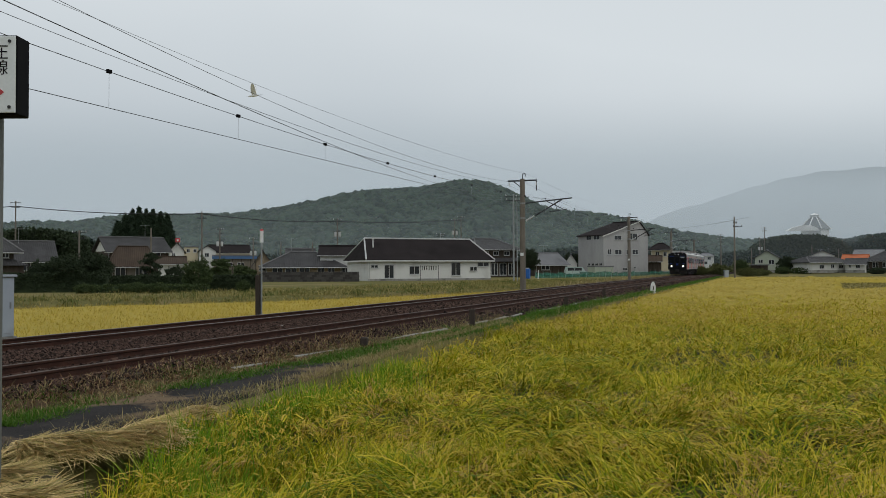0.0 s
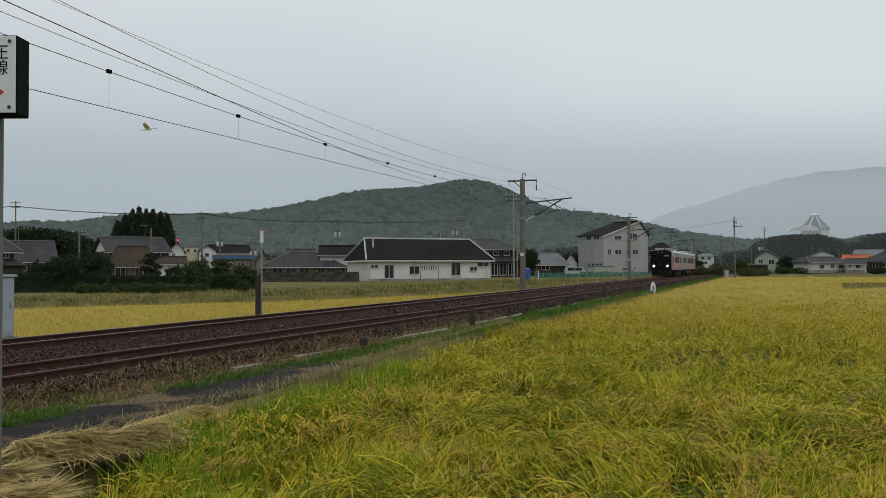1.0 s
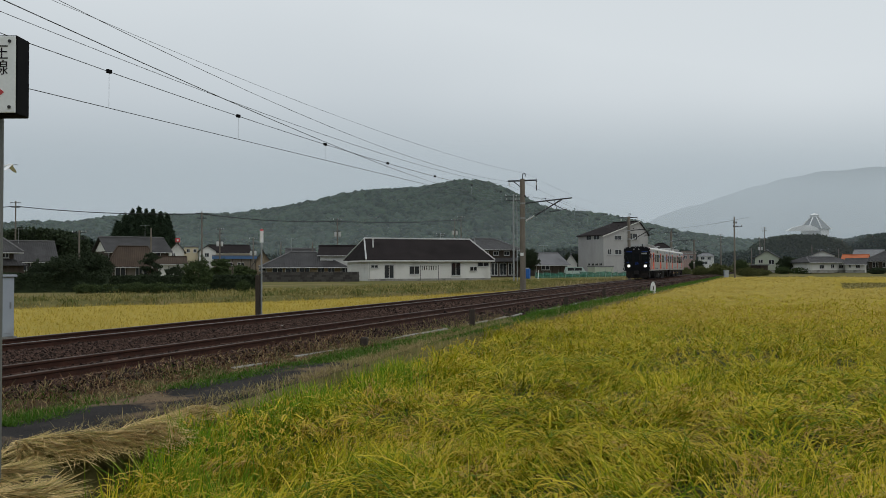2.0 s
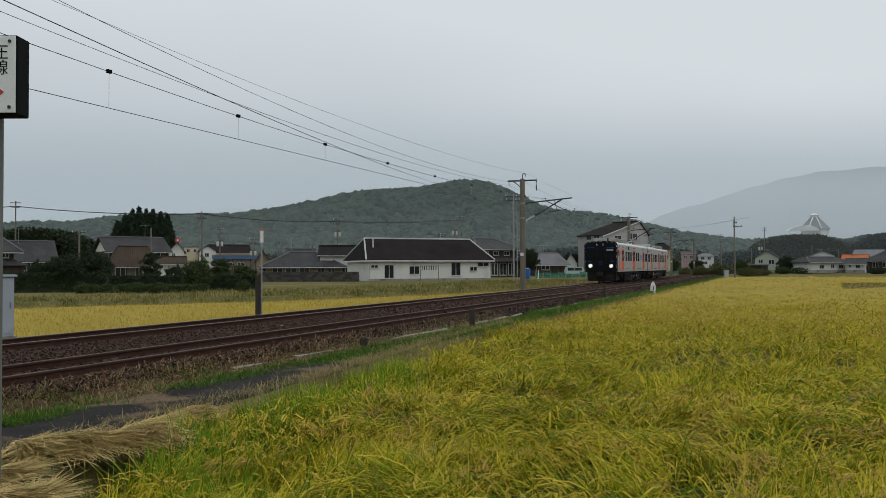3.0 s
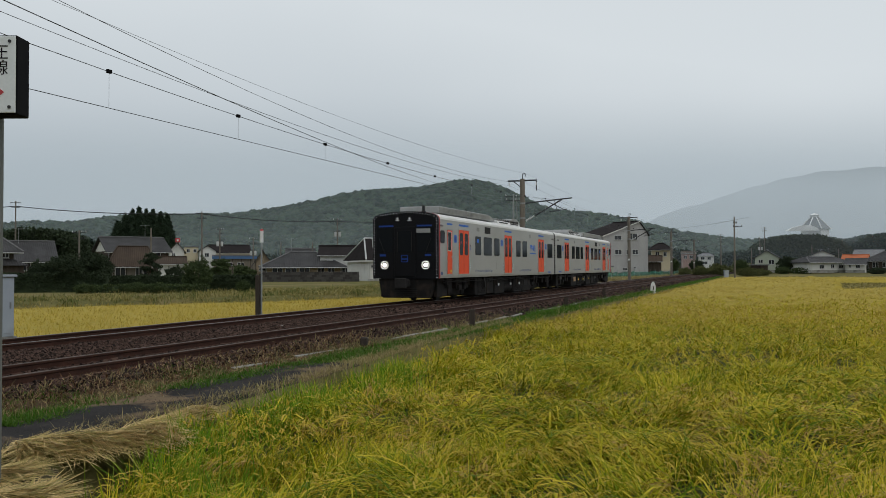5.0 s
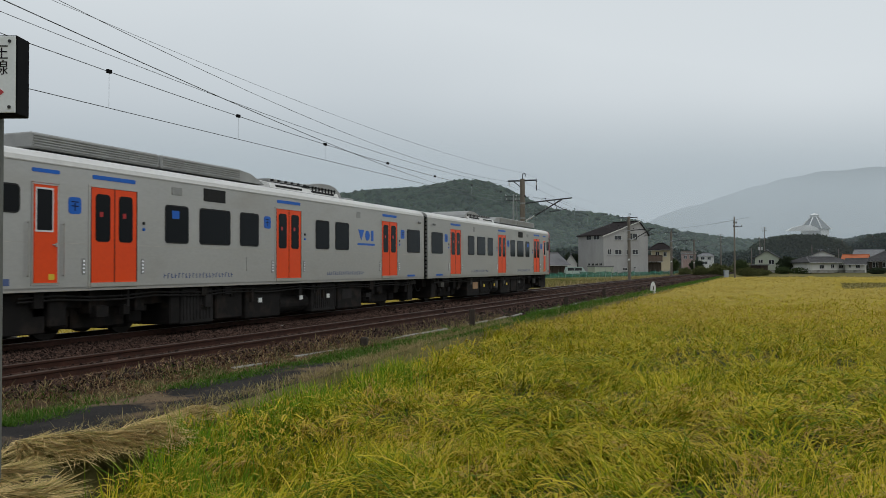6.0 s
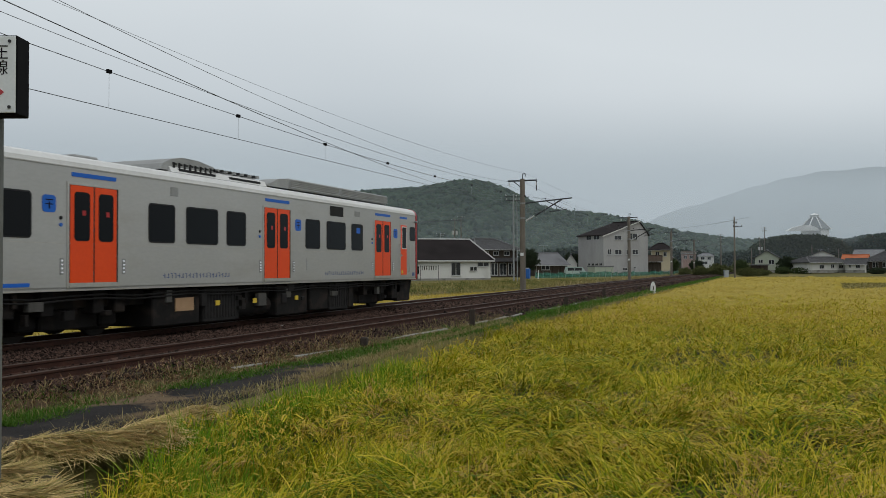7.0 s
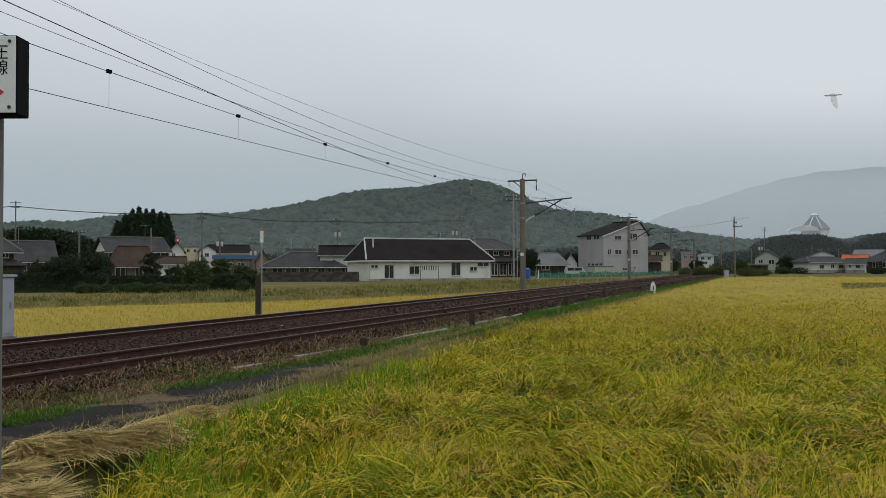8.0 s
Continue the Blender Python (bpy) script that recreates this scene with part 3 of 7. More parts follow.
def far_top(x, y):
    return -0.42 + 0.03 * smooth_noise(x, y, 1.5)


n = 125000
x, y = rng.uniform(10, 84, n), 17.8 + 30 * rng.uniform(0, 1, n) ** 1.4
k = far_inside(x, y)
x, y = x[k], y[k]
n = len(x)
ob = strips("golden_rice", np.stack([x, y, far_top(x, y) - 0.28], axis=1), rng.uniform(0, 6.28, n), rng.uniform(0.24, 0.42, n), rng.uniform(0.016, 0.04, n),
            rng.uniform(0, 0.5, n), rng.uniform(0.3, 1.3, n), 2, GOLD, rng)
tagged(ob, "even golden-yellow ripe rice beyond the railway", "rice", kind="stuff")
canopy("golden_rice_stand", np.arange(2, 86, 0.6), np.arange(17.4, 48, 0.4), far_inside, lambda x, y: far_top(x, y) - 0.12, GOLDBED, "golden ripe rice field beyond the railway")


def weeds(name, n, xf, yf, zf, long, wide, material, label, segs=2):
    x = xf(n)
    y = yf(x)
    base = np.stack([x, y, zf(x, y)], axis=1)
    ob = strips(name, base, rng.uniform(0, 6.28, n), rng.uniform(0.5, 1.3, n) * long, rng.uniform(0.6, 1.3, n) * wide, rng.uniform(0.0, 0.6, n), rng.uniform(0.2, 1.3, n), segs, material, rng)
    tagged(ob, label, "grass", kind="stuff")


MEADOW = leaf_mat("meadow_grass", [(0.0, (0.11, 0.11, 0.03)), (1.0, (0.48, 0.39, 0.19)), (0.4, (0.22, 0.19, 0.06)), (0.75, (0.35, 0.29, 0.11))], through=0.3)
# tall meadow between the golden field and the gardens
weeds("meadow_grass", 50000, lambda n: 8 + 110 * rng.uniform(0, 1, n) ** 0.9, lambda x: np.interp(x, FAR_EDGE_X, FAR_EDGE_Y) + 0.2 + 17 * rng.uniform(0, 1, len(x)) ** 1.5,
      lambda x, y: ground_height(x, y) - 0.03 - 0.12 * (smooth_noise(x, y, 2.5) < 0), 0.34, 0.036, MEADOW, "tall half-dry meadow grass before the gardens")
MEADOWGREEN = leaf_mat("meadow_green", [(0.0, (0.07, 0.085, 0.02)), (1.0, (0.24, 0.22, 0.08)), (0.5, (0.12, 0.14, 0.04))], through=0.3)


def tussocks(n, per):
    """Clumps of taller green weeds strewn over the meadow."""
    cx = 12 + 100 * rng.uniform(0, 1, n)
    cy = np.interp(cx, FAR_EDGE_X, FAR_EDGE_Y) + 0.6 + 13 * rng.uniform(0, 1, n) ** 1.4
    x, y = np.repeat(cx, per) + rng.normal(0, 0.32, n * per), np.repeat(cy, per) + rng.normal(0, 0.32, n * per)
    m = n * per
    ob = strips("meadow_weeds", np.stack([x, y, ground_height(x, y) - 0.02], axis=1), rng.uniform(0, 6.28, m), np.repeat(rng.uniform(0.2, 0.52, n), per) * rng.uniform(0.5, 1.1, m),
                rng.uniform(0.025, 0.05, m), rng.uniform(0, 0.6, m), rng.uniform(0.2, 1.2, m), 2, MEADOWGREEN, rng)
    tagged(ob, "green weed tussocks strewn over the meadow", "grass", kind="stuff")


tussocks(420, 34)
# dry growth along the far side of the ballast
weeds("lineside_grass", 9000, lambda n: 10 + 140 * rng.uniform(0, 1, n) ** 1.6, lambda x: rng.normal(17.5, 0.35, len(x)), lambda x, y: np.full(len(x), -0.6), 0.32, 0.02, DRY, "dry grass along the ballast edge")
weeds("lineside_grass", 5000, lambda n: 80 + 120 * rng.uniform(0, 1, n), lambda x: 17.4 + 4 * rng.uniform(0, 1, len(x)) ** 2, lambda x, y: np.full(len(x), -0.5), 0.6, 0.06, DRY, "dry grass along the ballast edge")
# straw-strewn lane edge and sparse stalks by the field
weeds("edge_stalks", 1300, lambda n: 8.5 + 60 * rng.uniform(0, 1, n) ** 1.5, lambda x: front_edge(x) + rng.normal(0.12, 0.12, len(x)), lambda x, y: np.full(len(x), -0.45), 0.45, 0.008, DRY, "thin dry stalks along the lane")
weeds("dry_litter", 9000, lambda n: 6 + 22 * rng.uniform(0, 1, n) ** 1.3, lambda x: rng.normal(8.35, 0.3, len(x)), lambda x, y: bed_height(x, y) + 0.01, 0.12, 0.008, DRY, "dry litter on the ballast shoulder")


BROWNLITTER = leaf_mat("brown_litter", [(0.0, (0.05, 0.026, 0.014)), (1.0, (0.42, 0.30, 0.17)), (0.5, (0.16, 0.085, 0.045))], through=0.1)
n = 9000
x, y = 6 + 12 * rng.uniform(0, 1, n), rng.normal(8.5, 0.28, n)
ob = strips("leaf_litter", np.stack([x, y, np.where(y > 8.1, bed_height(x, y), -0.33) + 0.035], axis=1), rng.uniform(0, 6.28, n), rng.uniform(0.03, 0.10, n), rng.uniform(0.012, 0.03, n),
            rng.uniform(1.1, 1.7, n), rng.uniform(-0.6, 0.6, n), 1, BROWNLITTER, rng)
tagged(ob, "brown dead leaves and stalks on the bare earth", "litter", kind="stuff")
n = 1800
x, y = 5 + 11 * rng.uniform(0, 1, n), rng.uniform(6.5, 7.9, n)
ob = stones("lane_grit", np.stack([x, y, np.full(n, -0.30)], axis=1), rng.uniform(0.004, 0.010, n), STONE, rng)
tagged(ob, "loose grit strewn on the worn lane", "grit", kind="stuff")


# heaps of cut straw by the ditch
def straw(name, n, a, b, thick, heading, long, rise, seed):
    """Straw strewn in a heap from a to b, thick metres to each side, draped along heading."""
    t = rng.uniform(0, 1, n)
    q = rng.normal(0, 0.5, n)
    d = Vector((b[0] - a[0], b[1] - a[1], 0)).normalized()
    x = a[0] + (b[0] - a[0]) * t - d.y * q * thick
    y = a[1] + (b[1] - a[1]) * t + d.x * q * thick
    lumpy = 0.75 + 0.3 * smooth_noise(x, y, 0.25, seed)
    z = -0.33 + rise * np.exp(-q * q * 1.6) * lumpy * rng.uniform(0.35, 1.0, n)
    head = heading + 1.1 * smooth_noise(x, y, 0.25, seed + 3) + rng.normal(0, 0.6, n)
    ob = strips(name, np.stack([x, y, z], axis=1), head, rng.uniform(0.4, 1.3, n) * long, rng.uniform(0.006, 0.013, n), rng.uniform(1.35, 1.75, n), rng.uniform(-0.2, 0.4, n), 3, STRAW, rng)
    tagged(ob, "flattened tan and greenish cut straw by the ditch", "straw", kind="stuff")


straw("straw_heap", 5200, (5.95, 6.5), (7.3, 5.85), 0.36, -1.7, 0.34, 0.20, 1.0)
straw("straw_heap", 2400, (7.0, 6.2), (8.6, 6.45), 0.22, -1.2, 0.3, 0.12, 2.0)
straw("straw_heap", 4200, (4.1, 5.9), (4.95, 5.0), 0.36, -1.1, 0.3, 0.14, 3.0)
straw("straw_heap", 3600, (4.6, 6.6), (5.5, 5.85), 0.40, -1.4, 0.3, 0.10, 5.0)
straw("straw_heap", 1500, (4.6, 6.75), (6.2, 6.7), 0.25, -1.3, 0.25, 0.05, 4.0)
weeds("lane_litter", 5200, lambda n: 6 + 20 * rng.uniform(0, 1, n) ** 0.8, lambda x: np.maximum(6.3, front_edge(x)) + 0.25 + np.abs(rng.normal(0, 0.22, len(x))), lambda x, y: np.full(len(x), -0.315), 0.12, 0.008, DRY, "scattered straw on the lane")


a, r = rng.uniform(70, 118, 16000), rng.uniform(31, 78, 16000)
k = r > 0.455 * a
a, r = a[k], r[k]
n = len(a)
x, y = a * math.cos(YAW) + r * math.sin(YAW), a * math.sin(YAW) - r * math.cos(YAW)
ob = strips("rice_stubble", np.stack([x, y, np.full(n, -0.95)], axis=1), rng.uniform(0, 6.28, n), rng.uniform(0.12, 0.3, n), rng.uniform(0.06, 0.14, n), rng.uniform(0.1, 0.9, n), rng.uniform(0, 0.5, n), 1, MEADOW, rng)
tagged(ob, "pale cut stubble in the harvested corner", "stubble", kind="stuff")

# ---- hills, woods and mist sheets ----
FOREST = mat("forest_leaves", (0.034, 0.058, 0.036), (0.013, 0.025, 0.017), 0.95, 0.03, 0.8, fine=0.7, island=True, dist=0.5, spec=0.2)
FORESTBED = mat("forest_floor", (0.028, 0.04, 0.02), (0.014, 0.022, 0.011), 0.95, 0.05, 0.8, fine=0.5, dist=0.5, spec=0.1)
CEDAR = mat("cedar_leaves", (0.036, 0.058, 0.030), (0.018, 0.031, 0.017), 0.9, 0.5, 0.6, fine=3, island=True, spec=0.2)
BROAD = mat("garden_leaves", (0.075, 0.105, 0.034), (0.034, 0.052, 0.018), 0.85, 0.8, 0.5, fine=6, island=True, spec=0.3)
DARKLEAF = mat("dark_hedge_leaves", (0.038, 0.056, 0.024), (0.017, 0.027, 0.012), 0.85, 0.8, 0.5, fine=6, island=True, spec=0.3)
BARK = mat("tree_bark", (0.12, 0.09, 0.065), (0.06, 0.045, 0.032), 0.95, 5, 0.6)

SPURS = [(-400, 2.4), (-357, 16.8), (-314, 21.5), (-271, 17.5), (-228, 24.2), (-185, 21.7), (-142, 23.2), (-99, 26.0), (-56, 35.8), (-13, 30.0), (30, 45.5), (73, 18.8), (116, 26.2), (159, 14.2), (202, 12.2), (245, 8.1), (288, 3.9)]


def ridge(r):
    return sum(h * np.exp(-0.5 * ((r - c) / 30.0) ** 2) for c, h in SPURS)


def hill_height(r, a):
    """The wooded hill: rises from the village to a ridge, with gullies."""
    up = ease(330, 650, a) * (1 - 0.55 * ease(660, 900, a))
    gully = 1 - 0.20 * (0.5 + 0.5 * smooth_noise(r, a, 38, 2.0)) * (1 - ease(560, 650, a)) * ease(340, 420, a)
    return -1 + (ridge(r) - 1.0) * up * gully


def to_site(r, a, z):
    c, s = math.cos(YAW), math.sin(YAW)
    return np.stack([a * c + r * s, a * s - r * c, z], axis=-1)


def land(name, rs, as_, hf, material, label):
    R, A = np.meshgrid(rs, as_, indexing="ij")
    n = len(as_)
    k = (np.arange(len(rs) - 1)[:, None] * n + np.arange(n - 1)[None]).ravel()
    ob = bulk(name, to_site(R, A, hf(R, A)).reshape(-1, 3), np.stack([k, k + 1, k + n + 1, k + n], axis=1), material, smooth=True)
    tagged(ob, label, "hill", kind="structure")


land("backdrop_hill", np.arange(-460, 360, 8.0), np.arange(320, 920, 12.0), hill_height, FORESTBED, "long wooded hill behind the village")


def woods(name, n, rr, aa, hf, size, material, label, low=0.8):
    r, a = rng.uniform(*rr, n), rng.uniform(*aa, n)
    z = hf(r, a)
    k = z > low
    r, a, z = r[k], a[k], z[k]
    s = rng.uniform(0.5, 1.4, len(r)) * size
    ob = lumps(name, to_site(r, a, z + s * 0.6), s, material, rng, flat=0.9, rough=0.2)
    tagged(ob, label, "forest", kind="stuff")


woods("hill_forest", 27000, (-440, 330), (400, 668), hill_height, 2.9, FOREST, "dense mixed forest on the hillside")
woods("hill_forest", 6000, (-440, 330), (630, 668), hill_height, 2.1, FOREST, "forest along the ridge line")


def right_ridge(r, a):
    return -1 + 14.5 * np.exp(-0.5 * ((r - 290) / 110.0) ** 2) * ease(470, 560, a) + 6 * np.exp(-0.5 * ((r - 190) / 45.0) ** 2) * ease(470, 560, a)


land("backdrop_ridge", np.arange(100, 620, 10.0), np.arange(460, 660, 12.0), right_ridge, FORESTBED, "low wooded ridge beyond the fields")
woods("ridge_forest", 7000, (110, 600), (470, 640), right_ridge, 2.5, FOREST, "forest on the low ridge", 1.5)


def mountain(r, a):
    rise = 195 * ease(300, 760, r) + 80 * ease(700, 1050, r) + 50 * ease(980, 1500, r)
    return -20 + (rise + 12 * smooth_noise(r, a, 110) + 5 * smooth_noise(r, a, 40)) * ease(1700, 2400, a)


land("backdrop_mountain", np.arange(250, 2600, 30.0), np.arange(1700, 2700, 40.0), mountain, FORESTBED, "high mountain half lost in mist")


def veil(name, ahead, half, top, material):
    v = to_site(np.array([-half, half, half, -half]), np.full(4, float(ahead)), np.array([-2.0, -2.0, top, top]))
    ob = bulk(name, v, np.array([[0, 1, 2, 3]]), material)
    tagged(ob, "flat see-through sheet standing in for mist before the hills", "mist", kind="structure")


# flat tinted sheets added to pale the woods and hill like haze
veil("mist_sheet_near", 238, 420, 24, mist_sheet_mat("thin_mist_sheet", 0.06, 0.06, 0, 20, 8, 22))
veil("mist_sheet_near", 345, 800, 56, mist_sheet_mat("light_mist_sheet", 0.07, 0.105, 0, 40, 33, 54))
# haze over the mountain, put in as a sheet glowing in sky colour
veil("backdrop_mist_glow", 1200, 2600, 260, mist_sheet_mat("glowing_mist_sheet", 0.76, 0.91, 20, 150, 100, 258, (0.40, 0.463, 0.506)))

# ---- the train ----
BODY = mat("brushed_steel_body", (0.46, 0.455, 0.442), (0.39, 0.385, 0.372), 0.40, 0.5, 0.03, fine=12, metal=0.55, grime=(0.33, 0.305, 0.27), grime_scale=0.7, grime_at=(0.58, 0.92), stretch=(0.6, 1, 1.6), spec=0.3)
ROOFM = mat("train_roof_paint", (0.68, 0.675, 0.66), (0.56, 0.555, 0.54), 0.5, 1.0, 0.05, fine=10)
ORANGE = mat("orange_red_door_paint", (0.84, 0.075, 0.008), (0.74, 0.06, 0.006), 0.4, 0.8, 0.03, fine=15)
CREWRED = mat("red_edge_paint", (0.45, 0.03, 0.03), (0.33, 0.02, 0.022), 0.4, 1.5, 0.03)
FACE = mat("black_front_paint", (0.007, 0.007, 0.009), (0.004, 0.004, 0.005), 0.3, 1.5, 0.02, spec=0.12)
BLUE = mat("blue_marking", (0.012, 0.13, 0.56), (0.01, 0.10, 0.45), 0.45, 3, 0.02)
FRONTBLUE = mat("dark_blue_marking", (0.008, 0.045, 0.26), (0.006, 0.035, 0.2), 0.45, 3, 0.02)
LETTER = mat("grey_blue_marking", (0.09, 0.13, 0.27), (0.07, 0.10, 0.22), 0.5, 3, 0.02)
TRIM = mat("brushed_train_trim", (0.5, 0.48, 0.45), (0.38, 0.37, 0.35), 0.35, 5, 0.05, metal=0.7)
UNDER = mat("underfloor_black", (0.014, 0.012, 0.011), (0.006, 0.0055, 0.005), 0.95, 3, 0.3, grime=(0.03, 0.022, 0.017), grime_scale=2.5)
UNDERGREY = mat("underfloor_grey", (0.026, 0.024, 0.023), (0.012, 0.011, 0.0105), 0.9, 4, 0.2)
PIPEGREY = mat("dull_pipe_grey", (0.10, 0.095, 0.085), (0.05, 0.047, 0.042), 0.7, 5, 0.1)
GEAR = mat("roof_gear_grey", (0.33, 0.335, 0.325), (0.22, 0.22, 0.215), 0.6, 3, 0.1)
RUBBER = mat("black_rubber", (0.022, 0.022, 0.023), (0.012, 0.012, 0.012), 0.8, 10, 0.2)
WHITE = mat("white_marking", (0.75, 0.75, 0.74), (0.62, 0.62, 0.61), 0.5, 6, 0.02)
YELLOW = mat("yellow_label", (0.75, 0.55, 0.05), (0.6, 0.42, 0.04), 0.5, 6, 0.02)
CARDB = mat("tan_access_panel", (0.42, 0.27, 0.15), (0.33, 0.2, 0.11), 0.7, 5, 0.1)
LAMP = glow_mat("headlamp_led", (1.0, 0.97, 0.92), 4.0)
RINGLED = glow_mat("ring_led", (1.0, 0.97, 0.92), 0.35)
LED = glow_mat("small_led", (0.92, 0.95, 1.0), 0.25)
WHEEL = mat("wheel_steel", (0.03, 0.025, 0.022), (0.014, 0.012, 0.010), 0.6, 6, 0.1, metal=0.5)
PANE = bpy.data.materials.new("tinted_glass")
PANE.use_nodes = True
pb = PANE.node_tree.nodes["Principled BSDF"]
pb.inputs["Base Color"].default_value = (0.006, 0.007, 0.008, 1)
pb.inputs["Roughness"].default_value = 0.07
pb.inputs["Specular IOR Level"].default_value = 0.09

train = thing("railcar_train", "two-car grey railcar with orange-red doors and black front", "train", (141.3, 13.79, 0))
HALF = 1.43


def body_outline(dx=0.0):
    """Half-round body section, (y, z)."""
    pts = [(-HALF + 0.02, 0.97), (-HALF, 1.05), (-HALF, 3.32), (-HALF + 0.03, 3.42), (-HALF + 0.12, 3.51), (-HALF + 0.3, 3.57), (-0.8, 3.625), (-0.4, 3.66), (0, 3.67)]
    return pts + [(-y, z) for y, z in pts[-2::-1]]


def round_plate(bm, x0, x1, z0, z1, y0, y1, r=0.07, n=4):
    """A panel with rounded corners in the side wall."""
    pts = []
    for cx, cz, a0 in ((x1 - r, z1 - r, 0), (x0 + r, z1 - r, 90), (x0 + r, z0 + r, 180), (x1 - r, z0 + r, 270)):
        for k in range(n + 1):
            a = radians(a0 + 90 * k / n)
            pts.append((cx + r * math.cos(a), cz + r * math.sin(a)))
    return prism(bm, pts, y0, y1, "y")


def side_window(par, x0, x1, z0, z1, s, name="window", r=0.08):
    bm = bmesh.new()
    round_plate(bm, x0, x1, z0, z1, s * (HALF - 0.02), s * (HALF + 0.010), r)
    w = part(name, bm, RUBBER, par)
    bm = bmesh.new()
    round_plate(bm, x0 + 0.03, x1 - 0.03, z0 + 0.03, z1 - 0.03, s * (HALF - 0.015), s * (HALF + 0.013), r * 0.8)
    part("pane", bm, PANE, w)
    return w


def plate(par, name, x0, x1, z0, z1, s, material, label="", proud=0.006, r=0.02):
    bm = bmesh.new()
    round_plate(bm, x0, x1, z0, z1, s * (HALF - 0.02), s * (HALF + proud), min(r, (x1 - x0) / 2.1, (z1 - z0) / 2.1))
    return part(name, bm, material, par, label)


def side_door(par, x0, x1, s):
    """A pair of sliding leaves in a steel frame, with lamp strips and a blue band above."""
    bm = bmesh.new()
    for a, b, c, d in ((x0 - 0.05, x0, 1.02, 3.05), (x1, x1 + 0.05, 1.02, 3.05)):
        box(bm, a, b, s * (HALF - 0.03), s * (HALF + 0.012), c, d)
    box(bm, x0, x1, s * (HALF - 0.03), s * (HALF + 0.012), 3.0, 3.05)
    box(bm, x0, x1, s * (HALF - 0.03), s * (HALF + 0.03), 1.04, 1.12)
    fr = part("door_frame", bm, TRIM, par, "steel door frame")
    mid = (x0 + x1) / 2
    bm = bmesh.new()
    for a in (x0 + 0.001, mid - 0.013, x1 - 0.027):
        box(bm, a, a + 0.026, s * (HALF - 0.04), s * (HALF + 0.0065), 1.125, 2.995)
    part("door_gasket", bm, RUBBER, par, "black rubber seals between the leaves")
    for a, b in ((x0 + 0.029, mid - 0.015), (mid + 0.015, x1 - 0.029)):
        bm = bmesh.new()
        box(bm, a, b, s * (HALF - 0.05), s * (HALF + 0.004), 1.125, 2.995, 0.006)
        leaf = part("door_leaf", bm, ORANGE, par, "orange-red sliding door leaf")
        cx = (a + b) / 2
        bm = bmesh.new()
        round_plate(bm, cx - 0.20, cx + 0.20, 1.93, 2.87, s * (HALF - 0.04), s * (HALF + 0.010), 0.08)
        part("pane", bm, PANE, leaf)
        bm = bmesh.new()
        box(bm, cx - 0.09, cx + 0.0, s * (HALF + 0.004), s * (HALF + 0.0115), 2.42, 2.52)
        part("sticker", bm, CREWRED, leaf, "small red sticker")
    plate(par, "blue_band", x0 + 0.06, x1 - 0.06, 3.155, 3.235, s, BLUE, "blue band above the door", 0.010)
    for cx in (x0 - 0.17, x1 + 0.17):
        p = plate(par, "lamp_strip", cx - 0.04, cx + 0.04, 1.28, 1.60, s, GEAR, "upright strip with four small lamps", 0.012)
        for k in range(4):
            bm = bmesh.new()
            rod(bm, (cx, s * (HALF + 0.008), 1.33 + k * 0.073), (cx, s * (HALF + 0.02), 1.33 + k * 0.073), 0.018, n=8)
            part("lamp", bm, LED, p)
    for z, k in ((2.35, RUBBER), (2.22, BLUE)):
        bm = bmesh.new()
        rod(bm, (x1 + 0.2, s * (HALF - 0.01), z), (x1 + 0.2, s * (HALF + 0.02), z), 0.035, n=10)
        part("door_button", bm, k, par)


def emblem(par, cx, cz, s):
    p = plate(par, "emblem", cx - 0.16, cx + 0.16, cz - 0.16, cz + 0.16, s, BLUE, "blue rounded emblem", 0.008, 0.07)
    bm = bmesh.new()
    for z in (0.06, -0.02):
        box(bm, cx - 0.09, cx + 0.09, s * HALF, s * (HALF + 0.011), cz + z, cz + z + 0.02)
    box(bm, cx - 0.012, cx + 0.012, s * HALF, s * (HALF + 0.011), cz - 0.1, cz + 0.05)
    part("emblem_mark", bm, FACE, p)


def bogie(par, cx):
    b = part("bogie", bogie_frame(cx), UNDER, par, "black bogie frame")
    for dx in (-1.05, 1.05):
        for y in (-0.53, 0.53):
            bm = bmesh.new()
            rod(bm, (cx + dx, y - 0.06, 0.43), (cx + dx, y + 0.06, 0.43), 0.43, n=28)
            rod(bm, (cx + dx, y - 0.075, 0.43), (cx + dx, y + 0.075, 0.43), 0.2, n=16)
            part("wheel", bm, WHEEL, b)


